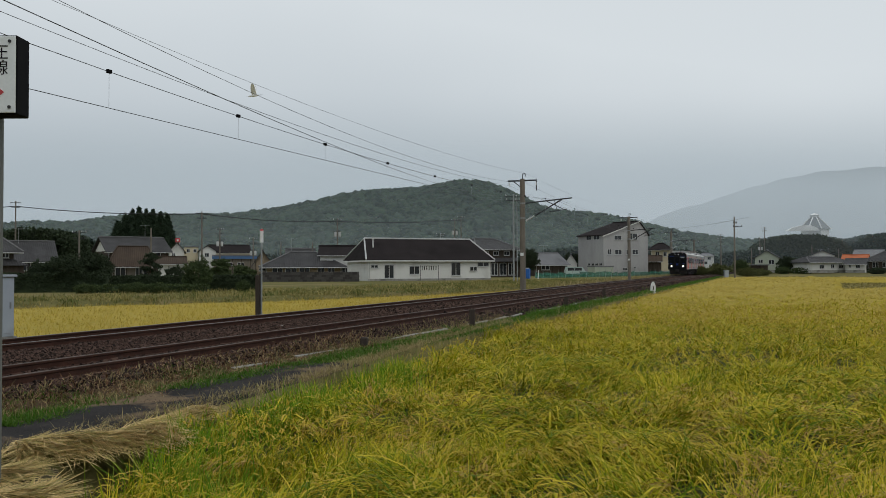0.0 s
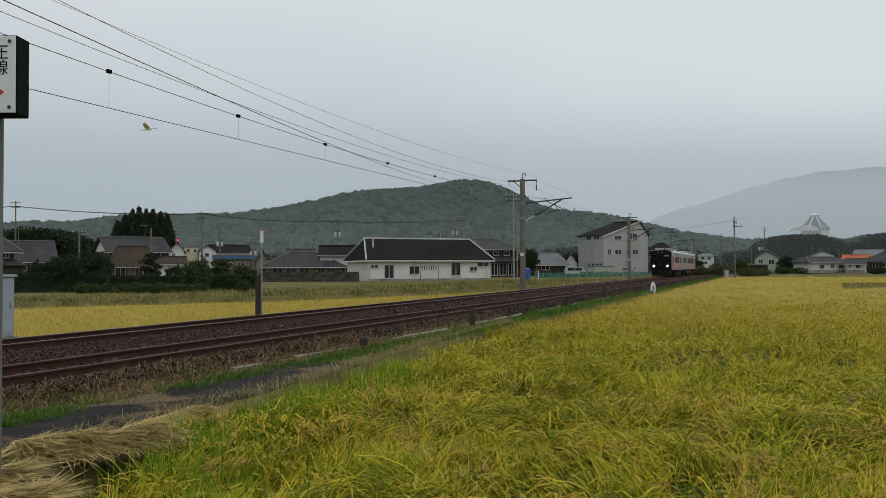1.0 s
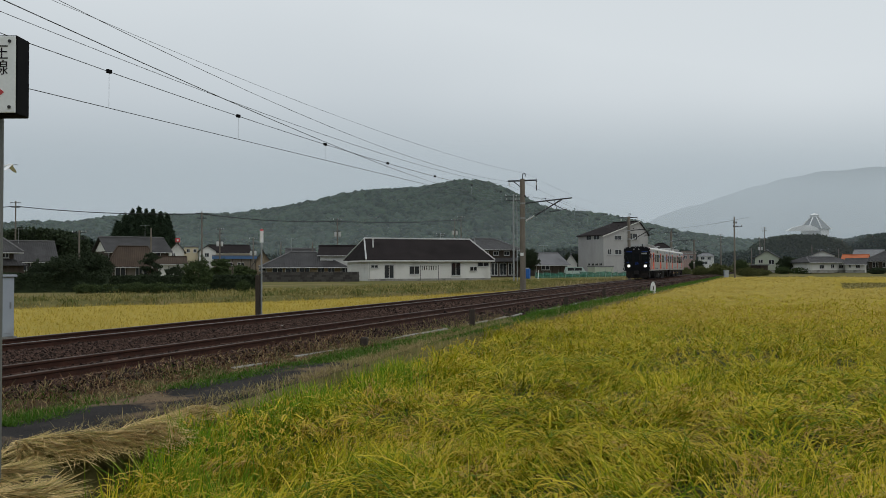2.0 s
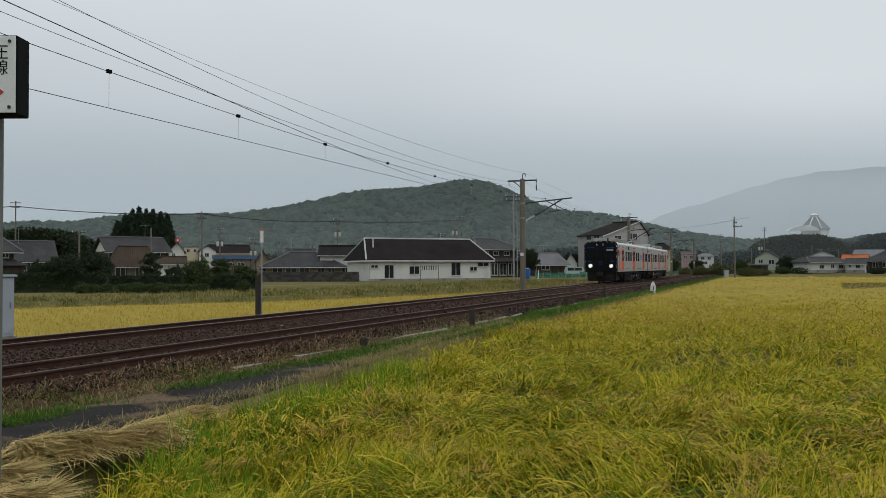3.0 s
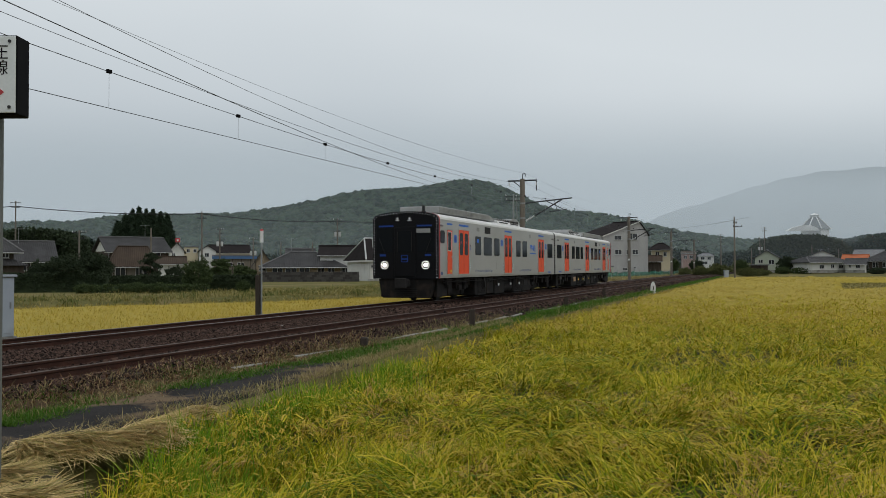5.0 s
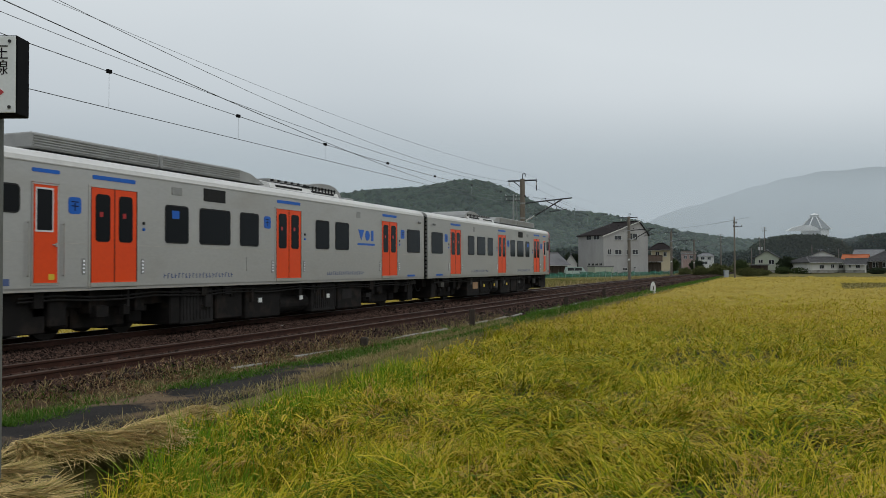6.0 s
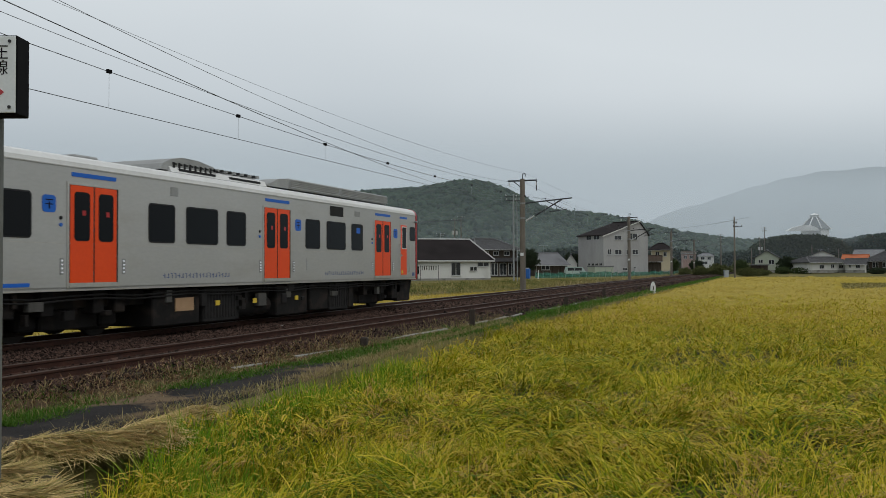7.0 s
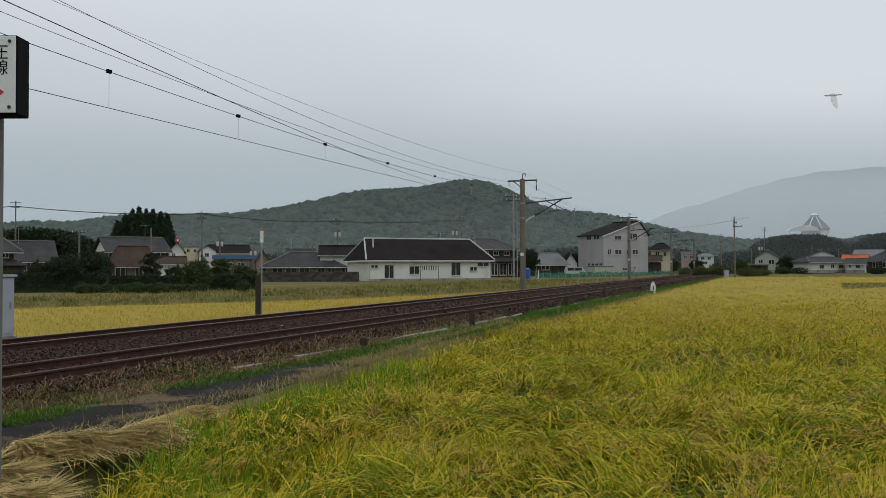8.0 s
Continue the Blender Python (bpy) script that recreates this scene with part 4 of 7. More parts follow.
def bogie_frame(cx):
    bm = bmesh.new()
    for y in (-0.82, 0.82):
        box(bm, cx - 1.5, cx - 0.5, y - 0.08, y + 0.08, 0.46, 0.62, 0.02)
        box(bm, cx + 0.5, cx + 1.5, y - 0.08, y + 0.08, 0.46, 0.62, 0.02)
        box(bm, cx - 0.75, cx + 0.75, y - 0.12, y + 0.12, 0.2, 0.6, 0.03)
        box(bm, cx - 1.75, cx + 1.75, y - 0.05, y + 0.05, 0.6, 0.95, 0.02)
        for dx in (-1.05, 1.05):
            box(bm, cx + dx - 0.24, cx + dx + 0.24, y - 0.14, y + 0.14, 0.22, 0.64, 0.05)
            rod(bm, (cx + dx, y, 0.58), (cx + dx, y, 0.86), 0.11, n=10)
        rod(bm, (cx, y, 0.5), (cx, y, 0.95), 0.22, n=14)
        rod(bm, (cx - 0.35, y * 1.1, 0.55), (cx - 0.9, y * 1.1, 0.9), 0.04, n=8)
    box(bm, cx - 0.25, cx + 0.25, -0.8, 0.8, 0.4, 0.7, 0.03)
    return bm


def underfloor(par, items):
    """Boxes and tanks hung beneath the floor: (x0, x1, bottom, kind)."""
    for x0, x1, z0, k in items:
        bm = bmesh.new()
        if k == "tank":
            rod(bm, (x0, -0.95, z0 + 0.25), (x1, -0.95, z0 + 0.25), 0.25, n=16)
            rod(bm, (x0, 0.95, z0 + 0.25), (x1, 0.95, z0 + 0.25), 0.25, n=16)
            box(bm, x0 + 0.1, x0 + 0.2, -1.1, 1.1, z0 + 0.2, 0.95)
            box(bm, x1 - 0.2, x1 - 0.1, -1.1, 1.1, z0 + 0.2, 0.95)
        else:
            box(bm, x0, x1, -1.28, 1.28, z0, 0.93, 0.03)
            for j in range(int((x1 - x0) / 0.12)):
                if k == "vent":
                    box(bm, x0 + 0.06 + j * 0.12, x0 + 0.10 + j * 0.12, -1.30, -1.27, z0 + 0.1, 0.82)
                    box(bm, x0 + 0.06 + j * 0.12, x0 + 0.10 + j * 0.12, 1.27, 1.30, z0 + 0.1, 0.82)
        box(bm, x0 + 0.02, x0 + 0.1, -1.15, 1.15, 0.85, 0.985)
        part("equipment_box" if k != "tank" else "air_tank", bm, UNDERGREY if k == "vent" else UNDER, par)


def car(flip):
    """One car, cab end at x = 0, coupling end at 19.7."""
    c = train
    before = set(train.children)
    bm = bmesh.new()
    prism(bm, body_outline(), 0.16, 19.66, "x")
    shell = part("body_shell", bm, BODY, c, "dull brushed steel body with faint grime")
    bm = bmesh.new()
    pts = [(-HALF + 0.004, 3.335), (-HALF + 0.02, 3.43), (-HALF + 0.11, 3.525), (-HALF + 0.3, 3.585), (-0.8, 3.64), (-0.4, 3.676), (0, 3.688)]
    pts = pts + [(-y, z) for y, z in pts[-2::-1]]
    prism(bm, pts, 0.17, 19.65, "x")
    part("roof", bm, ROOFM, c, "pale grey curved roof")
    for s in (-1, 1):
        for name, z0, z1, y in (("belt_line", 1.865, 1.885, 0.0035), ("rain_gutter", 3.325, 3.345, 0.014), ("sill_line", 0.975, 1.005, 0.012)):
            bm = bmesh.new()
            box(bm, 0.18, 19.64, s * (HALF - 0.01), s * (HALF + y), z0, z1)
            part(name, bm, TRIM, c)
    for s in (-1, 1):
        side_window(c, 0.24, 0.74, 2.38, 2.90, s, "cab_window", 0.1)
        # crew door
        bm = bmesh.new()
        box(bm, 0.99, 1.63, s * (HALF - 0.03), s * (HALF + 0.008), 1.10, 2.97, 0.01)
        part("crew_door_frame", bm, TRIM, c)
        bm = bmesh.new()
        box(bm, 1.04, 1.58, s * (HALF - 0.03), s * (HALF + 0.013), 1.14, 2.93, 0.008)
        crew = part("crew_door", bm, ORANGE, c, "narrow orange-red crew door")
        bm = bmesh.new()
        round_plate(bm, 1.10, 1.46, 2.10, 2.85, s * HALF, s * (HALF + 0.018), 0.04)
        part("pane", bm, PANE, crew)
        bm = bmesh.new()
        for a, b, z0, z1 in ((1.075, 1.10, 2.07, 2.88), (1.46, 1.485, 2.07, 2.88), (1.10, 1.46, 2.07, 2.10), (1.10, 1.46, 2.85, 2.88)):
            box(bm, a, b, s * HALF, s * (HALF + 0.021), z0, z1)
        part("pane_frame", bm, WHITE, crew, "pale frame round the crew door pane")
        for gx in (0.90, 1.72):
            bm = bmesh.new()
            rod(bm, (gx, s * (HALF + 0.05), 1.25), (gx, s * (HALF + 0.05), 2.25), 0.014, n=8)
            for z in (1.27, 2.23):
                rod(bm, (gx, s * (HALF - 0.01), z), (gx, s * (HALF + 0.05), z), 0.012, n=6)
            part("grab_rail", bm, TRIM, c)
        bm = bmesh.new()
        rod(bm, (1.46, s * (HALF + 0.03), 1.84), (1.56, s * (HALF + 0.03), 1.84), 0.012, n=8)
        box(bm, 1.54, 1.565, s * HALF, s * (HALF + 0.035), 1.80, 1.88)
        part("door_handle", bm, TRIM, crew)
        plate(crew, "notice", 1.38, 1.52, 1.19, 1.30, s, YELLOW, "yellow notice", 0.016)
        plate(c, "blue_band", 1.0, 1.64, 3.155, 3.225, s, BLUE, "blue band above the crew door", 0.010)
        for x0, x1 in ((2.42, 3.74), (9.14, 10.46), (15.84, 17.14)):
            side_door(c, x0, x1, s)
        wins = [(4.63, 5.44), (5.84, 7.06), (7.47, 8.31), (11.29, 12.11), (12.5, 13.4), (18.02, 19.25)]
        if flip:
            wins[4] = (12.46, 13.66)
            wins.insert(5, (14.05, 14.92))
        for x0, x1 in wins:
            side_window(c, x0, x1, 1.95, 2.80, s)
        emblem(c, 2.02, 2.60, s)
        emblem(c, 8.72, 2.60, s)
        emblem(c, 17.62, 2.60, s)
        plate(c, "vent_plate", 4.85, 5.2, 3.03, 3.2, s, GEAR, "", 0.012)
        plate(c, "destination_display", 6.0, 6.85, 2.97, 3.27, s, RUBBER, "dark side display", 0.008)
        plate(c, "speaker_grille", 13.95, 14.2, 3.0, 3.2, s, GEAR, "", 0.01)
        plate(c, "window_sticker", 4.85, 5.1, 2.5, 2.68, s, BLUE, "blue sticker on the glass", 0.0145)
        plate(c, "service_flap", 7.75, 8.25, 1.33, 1.68, s, BODY, "", 0.012)
        for px in (1.0, 18.9):
            bm = bmesh.new()
            rod(bm, (px - 0.75 if px < 2 else px + 0.2, s * HALF, 3.1), (px - 0.75 if px < 2 else px + 0.2, s * (HALF + 0.12), 3.08), 0.045, 0.035, n=8)
            part("side_camera", bm, GEAR, c)
        # company lettering drawn as bars
        for cx, w in ((5.9, 2.6), (13.2, 2.4)):
            bm = bmesh.new()
            x = cx - w / 2
            while x < cx + w / 2:
                box(bm, x, x + 0.018, s * HALF, s * (HALF + 0.006), 1.18, 1.285)
                box(bm, x + 0.018, x + 0.07, s * HALF, s * (HALF + 0.006), 1.19 + 0.045 * (int(x * 31) % 3), 1.205 + 0.045 * (int(x * 31) % 3))
                x += 0.125
            tagged(part("lettering_bars", bm, LETTER, c, "row of small grey-blue bars"), kind="stuff")
        plate(c, "blue_label", 18.05, 18.75, 1.07, 1.14, s, BLUE, "", 0.008)
        plate(c, "small_label", 0.3, 0.52, 1.10, 1.22, s, LETTER, "", 0.008)
        if not flip:
            # large mark drawn as three plain shapes, with a bar beneath
            y0, y1 = s * (HALF - 0.002), s * (HALF + 0.008)
            bm = bmesh.new()
            box(bm, 14.02, 15.28, y0, y1, 2.13, 2.195)
            part("mark_underline", bm, BLUE, c)
            bm = bmesh.new()
            prism(bm, [(14.06, 2.63), (14.48, 2.63), (14.27, 2.28)], y0, y1, "y")
            part("mark_shape", bm, BLUE, c)
            bm = bmesh.new()
            rod(bm, (14.73, y0, 2.455), (14.73, y1, 2.455), 0.165, n=20)
            part("mark_shape", bm, BLUE, c)
            bm = bmesh.new()
            box(bm, 15.02, 15.18, y0, y1, 2.28, 2.63)
            part("mark_shape", bm, BLUE, c)
    # roof gear: louvred casing, cooling unit, aerials
    for x0, x1 in ((1.5, 5.1), (5.18, 8.3)):
        bm = bmesh.new()
        box(bm, x0, x1, -0.88, 0.88, 3.68, 3.98, 0.03)
        casing = part("roof_casing", bm, GEAR, c, "grey louvred roof casing")
        for k in range(10):
            z, s = 3.715 + (k % 5) * 0.05, -1 if k < 5 else 1
            bm = bmesh.new()
            box(bm, x0 + 0.04, x1 - 0.04, s * 0.875, s * 0.905, z, z + 0.028)
            part("louvre", bm, GEAR, casing)
    bm = bmesh.new()
    prism(bm, [(8.3, 3.68), (9.5, 3.68), (9.2, 3.78), (8.8, 3.92), (8.3, 3.97)], -0.85, 0.85, "y")
    part("casing_end", bm, GEAR, c, "sloped end of the roof casing")
    bm = bmesh.new()
    prism(bm, [(-0.98, 3.62), (0.98, 3.62), (0.9, 3.75), (0.6, 3.84), (-0.6, 3.84), (-0.9, 3.75)], 9.6, 13.6, "x")
    unit = part("cooling_unit", bm, ROOFM, c, "pale roof cooling unit")
    bm = bmesh.new()
    hump = [(11.9, 3.66), (13.9, 3.66), (13.8, 3.80), (13.5, 3.93), (13.1, 4.0), (12.5, 3.99), (11.9, 3.90)]
    prism(bm, hump, -0.9, 0.9, "y")
    part("rounded_cowl", bm, GEAR, unit, "dark grey rounded cowl")
    for k in range(12):
        bm = bmesh.new()
        box(bm, 9.75 + k * 0.18, 9.82 + k * 0.18, -0.82, 0.82, 3.83, 3.895)
        part("slat", bm, RUBBER if k % 2 else GEAR, unit)
    for k in range(8):
        for sy in (-1, 1):
            bm = bmesh.new()
            box(bm, 12.0 + k * 0.2, 12.07 + k * 0.2, sy * 0.895, sy * 0.915, 3.70, 3.86)
            part("cowl_vent", bm, RUBBER, unit)
    for k in range(9):
        for s in (-1, 1):
            bm = bmesh.new()
            box(bm, 11.7 + k * 0.2, 11.83 + k * 0.2, s * 0.62, s * 0.9, 3.80, 3.845)
            part("fin", bm, RUBBER, unit)
    for x0 in (9.9, 11.9):
        for s in (-1, 1):
            bm = bmesh.new()
            box(bm, x0, x0 + 1.4, s * 0.88, s * 0.965, 3.665, 3.72)
            part("grille", bm, RUBBER, unit)
    bm = bmesh.new()
    rod(bm, (0.75, -0.5, 3.64), (0.75, -0.5, 3.95), 0.07, 0.06, n=10)
    rod(bm, (0.75, -0.5, 3.64), (0.75, -0.5, 3.72), 0.12, 0.11, n=10)
    part("aerial", bm, RUBBER, c)
    bm = bmesh.new()
    box(bm, 15.2, 15.9, -0.35, 0.35, 3.68, 3.78, 0.03)
    part("roof_hatch", bm, GEAR, c)
    # bogies and gear
    bogie(c, 3.2)
    bogie(c, 16.6)
    underfloor(c, [(1.55, 2.0, 0.3, "box"), (5.0, 5.35, 0.14, "box"), (5.4, 6.6, 0.11, "vent"), (6.7, 7.8, 0.16, "box"), (7.95, 9.6, 0.10, "box"), (9.75, 11.3, 0.16, "tank"), (11.35, 12.8, 0.11, "vent"), (12.95, 14.6, 0.12, "box"), (18.45, 18.9, 0.2, "box")])
    bm = bmesh.new()
    box(bm, 0.4, 19.3, -1.05, 1.05, 0.62, 0.965, 0.02)
    for x in (1.2, 2.6, 3.9, 15.4, 16.0, 17.3, 18.2):
        box(bm, x, x + 0.3, -1.25, 1.25, 0.5, 0.96, 0.02)
    box(bm, 9.8, 11.2, -0.7, 0.7, 0.12, 0.9, 0.02)
    for x in (1.75, 3.75, 15.15, 17.15):
        box(bm, x, x + 0.7, -0.62, 0.62, 0.13, 0.7, 0.03)
    part("underframe", bm, UNDER, c)
    # pipes, brackets and small boxes along the underfloor
    fit = random.Random(11 if flip else 5)
    for k in range(46):
        px, side = fit.uniform(0.6, 19.0), -1 if k % 2 else 1
        w, h = fit.uniform(0.06, 0.4), fit.uniform(0.08, 0.34)
        z = fit.uniform(0.35, 0.85)
        bm = bmesh.new()
        box(bm, px, px + w, side * 1.20, side * fit.uniform(1.30, 1.36), z, min(z + h, 0.95), 0.008)
        part("fitting", bm, fit.choice((UNDER, UNDERGREY, UNDER, WHEEL, PIPEGREY)), c)
    for side in (-1, 1):
        for z in (0.86, 0.79):
            bm = bmesh.new()
            tube(bm, [(0.8 + k * 0.9, side * 1.32, z + 0.03 * math.sin(k * 1.9)) for k in range(21)], 0.02)
            part("pipe", bm, UNDERGREY, c)
    bm = bmesh.new()
    for s in (-1, 1):
        box(bm, 13.2, 13.85, s * 1.28, s * 1.30, 0.43, 0.73)
    part("access_panel", bm, CARDB if flip else UNDERGREY, c, "tan access panel" if flip else "")
    bm = bmesh.new()
    for s in (-1, 1):
        for x in (8.5, 10.6, 12.2):
            box(bm, x, x + 0.16, s * 1.29, s * 1.31, 0.5, 0.62)
    part("under_label", bm, YELLOW if flip else WHITE, c)
    # coupling end
    bm = bmesh.new()
    for k in range(12):
        box(bm, 19.66, 19.70, -1.25, 1.25, 1.1 + k * 0.2, 1.2 + k * 0.2)
    part("gangway_bellows", bm, RUBBER, c)
    for s in (-1, 1):
        bm = bmesh.new()
        box(bm, 19.60, 19.84, s * (HALF - 0.12), s * (HALF - 0.09), 1.0, 3.4)
        guard = part("gap_guard", bm, UNDERGREY, c)
        for k in range(16):
            bm = bmesh.new()
            box(bm, 19.60, 19.80, s * (HALF - 0.09), s * (HALF - 0.03), 1.05 + k * 0.15, 1.10 + k * 0.15)
            part("guard_rung", bm, UNDERGREY, guard)
    bm = bmesh.new()
    rod(bm, (19.0, 0, 0.75), (19.85, 0, 0.75), 0.12, n=12)
    for y in (-0.9, -0.6, 0.6, 0.9):
        for k in range(8):
            a0, a1 = k / 8, (k + 1) / 8
            q = [(18.9 + 0.95 * a, y, 0.95 - 1.9 * a * (1 - a)) for a in (a0, a1)]
            rod(bm, q[0], q[1], 0.025, n=6)
    part("coupler_and_hoses", bm, RUBBER, c)
    front(c)
    if flip:
        turned = pose(39.7, 0, 0, 0, 0, 180)
        for ob in train.children:
            if ob not in before:
                ob.matrix_basis = turned @ ob.matrix_basis


def front(c):
    """Black cab front with rows of small lamps, gangway door, windows and headlights."""
    edge = body_outline()
    bm = bmesh.new()
    prism(bm, [(y * 1.008, z + (0.012 if z > 2 else -0.02)) for y, z in edge], -0.0, 0.17, "x")
    f = part("cab_front", bm, FACE, c, "glossy black cab front")
    bm = bmesh.new()
    outer = [(y * 1.012, z + (0.016 if z > 2 else -0.02)) for y, z in edge]
    prism(bm, outer, 0.10, 0.19, "x")
    part("red_edge", bm, CREWRED, f, "thin red edge strip")
    # rim lamps
    bm = bmesh.new()
    pts = [Vector((0, y * 0.965, z - 0.05)) for y, z in edge[1:-1]]
    run = []
    for a, b in zip(pts, pts[1:]):
        k = max(1, int((b - a).length / 0.105))
        run += [a.lerp(b, j / k) for j in range(k)]
    for q in run:
        rod(bm, (-0.015, q.y, q.z), (0.0, q.y, q.z), 0.0125, n=6)
    part("rim_lamps", bm, LED, f, "row of small white lamps round the rim")
    bm = bmesh.new()
    box(bm, -0.05, 0.0, -0.47, 0.47, 1.05, 3.05, 0.015)
    d = part("gangway_door", bm, FACE, c)
    bm = bmesh.new()
    box(bm, -0.06, -0.045, -0.28, 0.28, 2.02, 2.88, 0.005)
    part("pane", bm, PANE, d)
    bm = bmesh.new()
    for y in (-0.31, 0.31):
        box(bm, -0.085, -0.06, y - 0.012, y + 0.012, 2.05, 2.85)
    part("grab_rail", bm, UNDERGREY, d)
    for s in (-1, 1):
        bm = bmesh.new()
        box(bm, -0.012, 0.0, s * 0.55, s * 1.25, 2.02, 3.0, 0.004)
        w = part("windscreen", bm, PANE, c)
        bm = bmesh.new()
        rod(bm, (-0.03, s * 0.9, 2.0), (-0.03, s * 1.15, 2.6), 0.012, n=6)
        part("wiper", bm, RUBBER, w)
        bm = bmesh.new()
        box(bm, -0.016, -0.002, s * 0.52, s * 1.16, 3.055, 3.12)
        part("blue_band", bm, FRONTBLUE, f, "blue band above the windscreen")
        bm = bmesh.new()
        box(bm, -0.012, 0, s * 0.86, s * 1.12, 1.86, 1.94)
        part("blue_mark", bm, FRONTBLUE, f)
        # headlight: a bright centre in a ring of small lamps
        bm = bmesh.new()
        rod(bm, (-0.03, s * 0.9, 1.5), (0.0, s * 0.9, 1.5), 0.20, n=24)
        h = part("headlight", bm, FACE, c)
        bm = bmesh.new()
        rod(bm, (-0.05, s * 0.9, 1.5), (-0.03, s * 0.9, 1.5), 0.07, 0.085, n=16)
        part("lens", bm, LAMP, h, "glowing round lens")
        bm = bmesh.new()
        tube(bm, [(-0.038, s * 0.9 + 0.155 * math.cos(k * math.pi / 12), 1.5 + 0.155 * math.sin(k * math.pi / 12)) for k in range(25)], 0.02)
        part("lamp_ring", bm, RINGLED, h, "ring of small glowing lamps")
    bm = bmesh.new()
    box(bm, -0.016, -0.004, -1.10, -0.50, 2.80, 2.97)
    part("route_display", bm, GEAR, f, "pale route display behind the windscreen")
    bm = bmesh.new()
    for y in (0.34, -0.2):
        box(bm, -0.02, 0, y - 0.085, y + 0.085, 3.30, 3.32)
        box(bm, -0.02, 0, y - 0.015, y + 0.015, 3.32, 3.44)
        box(bm, -0.02, 0, y - 0.06, y + 0.06, 3.38, 3.40)
    part("number_bars", bm, WHITE, f)
    bm = bmesh.new()
    for z, h in ((1.62, 0.025), (1.88, 0.025), (1.72, 0.05)):
        box(bm, -0.062, -0.05, -0.13, 0.15, z, z + h)
    for y in (-0.14, 0.13):
        box(bm, -0.062, -0.05, y, y + 0.025, 1.62, 1.9)
    part("front_emblem", bm, FRONTBLUE, d, "square blue outline emblem")
    # skirt, coupler, plough
    bm = bmesh.new()
    prism(bm, [(-1.2, 0.93), (1.2, 0.93), (1.12, 0.5), (1.02, 0.17), (-1.02, 0.17), (-1.12, 0.5)], 0.05, 0.35, "x")
    box(bm, 0.35, 1.5, -1.25, -1.1, 0.2, 0.95, 0.02)
    box(bm, 0.35, 1.5, 1.1, 1.25, 0.2, 0.95, 0.02)
    part("skirt", bm, UNDER, c, "black skirt below the cab")
    bm = bmesh.new()
    box(bm, -0.45, 0.1, -0.2, 0.2, 0.62, 0.92, 0.05)
    box(bm, -0.5, -0.4, -0.26, 0.26, 0.56, 0.98, 0.04)
    for k in range(5):
        box(bm, -0.02, 0.06, -0.5, 0.5, 0.22 + k * 0.08, 0.26 + k * 0.08)
    part("coupler", bm, UNDERGREY, c)


car(False)
car(True)

# ---- overhead line and lineside things ----
SIGNWHITE = mat("sign_white", (0.72, 0.74, 0.73), (0.62, 0.64, 0.63), 0.5, 3, 0.03, grime=(0.4, 0.4, 0.38), grime_scale=4, grime_at=(0.6, 0.9))
SIGNBLACK = mat("sign_black", (0.009, 0.009, 0.010), (0.004, 0.004, 0.005), 0.7, 3, 0.05, spec=0.06)
SIGNRED = mat("sign_red", (0.5, 0.06, 0.07), (0.4, 0.045, 0.05), 0.5, 5, 0.03)
CABGREY = mat("cabinet_grey", (0.36, 0.39, 0.43), (0.29, 0.32, 0.36), 0.5, 2, 0.05, grime=(0.22, 0.23, 0.24), grime_scale=1.6, grime_at=(0.55, 0.85))
WOODPOST = mat("tarred_wood_post", (0.065, 0.05, 0.04), (0.03, 0.024, 0.02), 0.9, 3, 0.5, stretch=(6, 6, 0.6))
SPAN0, SPAN1 = 9.5, 58.6


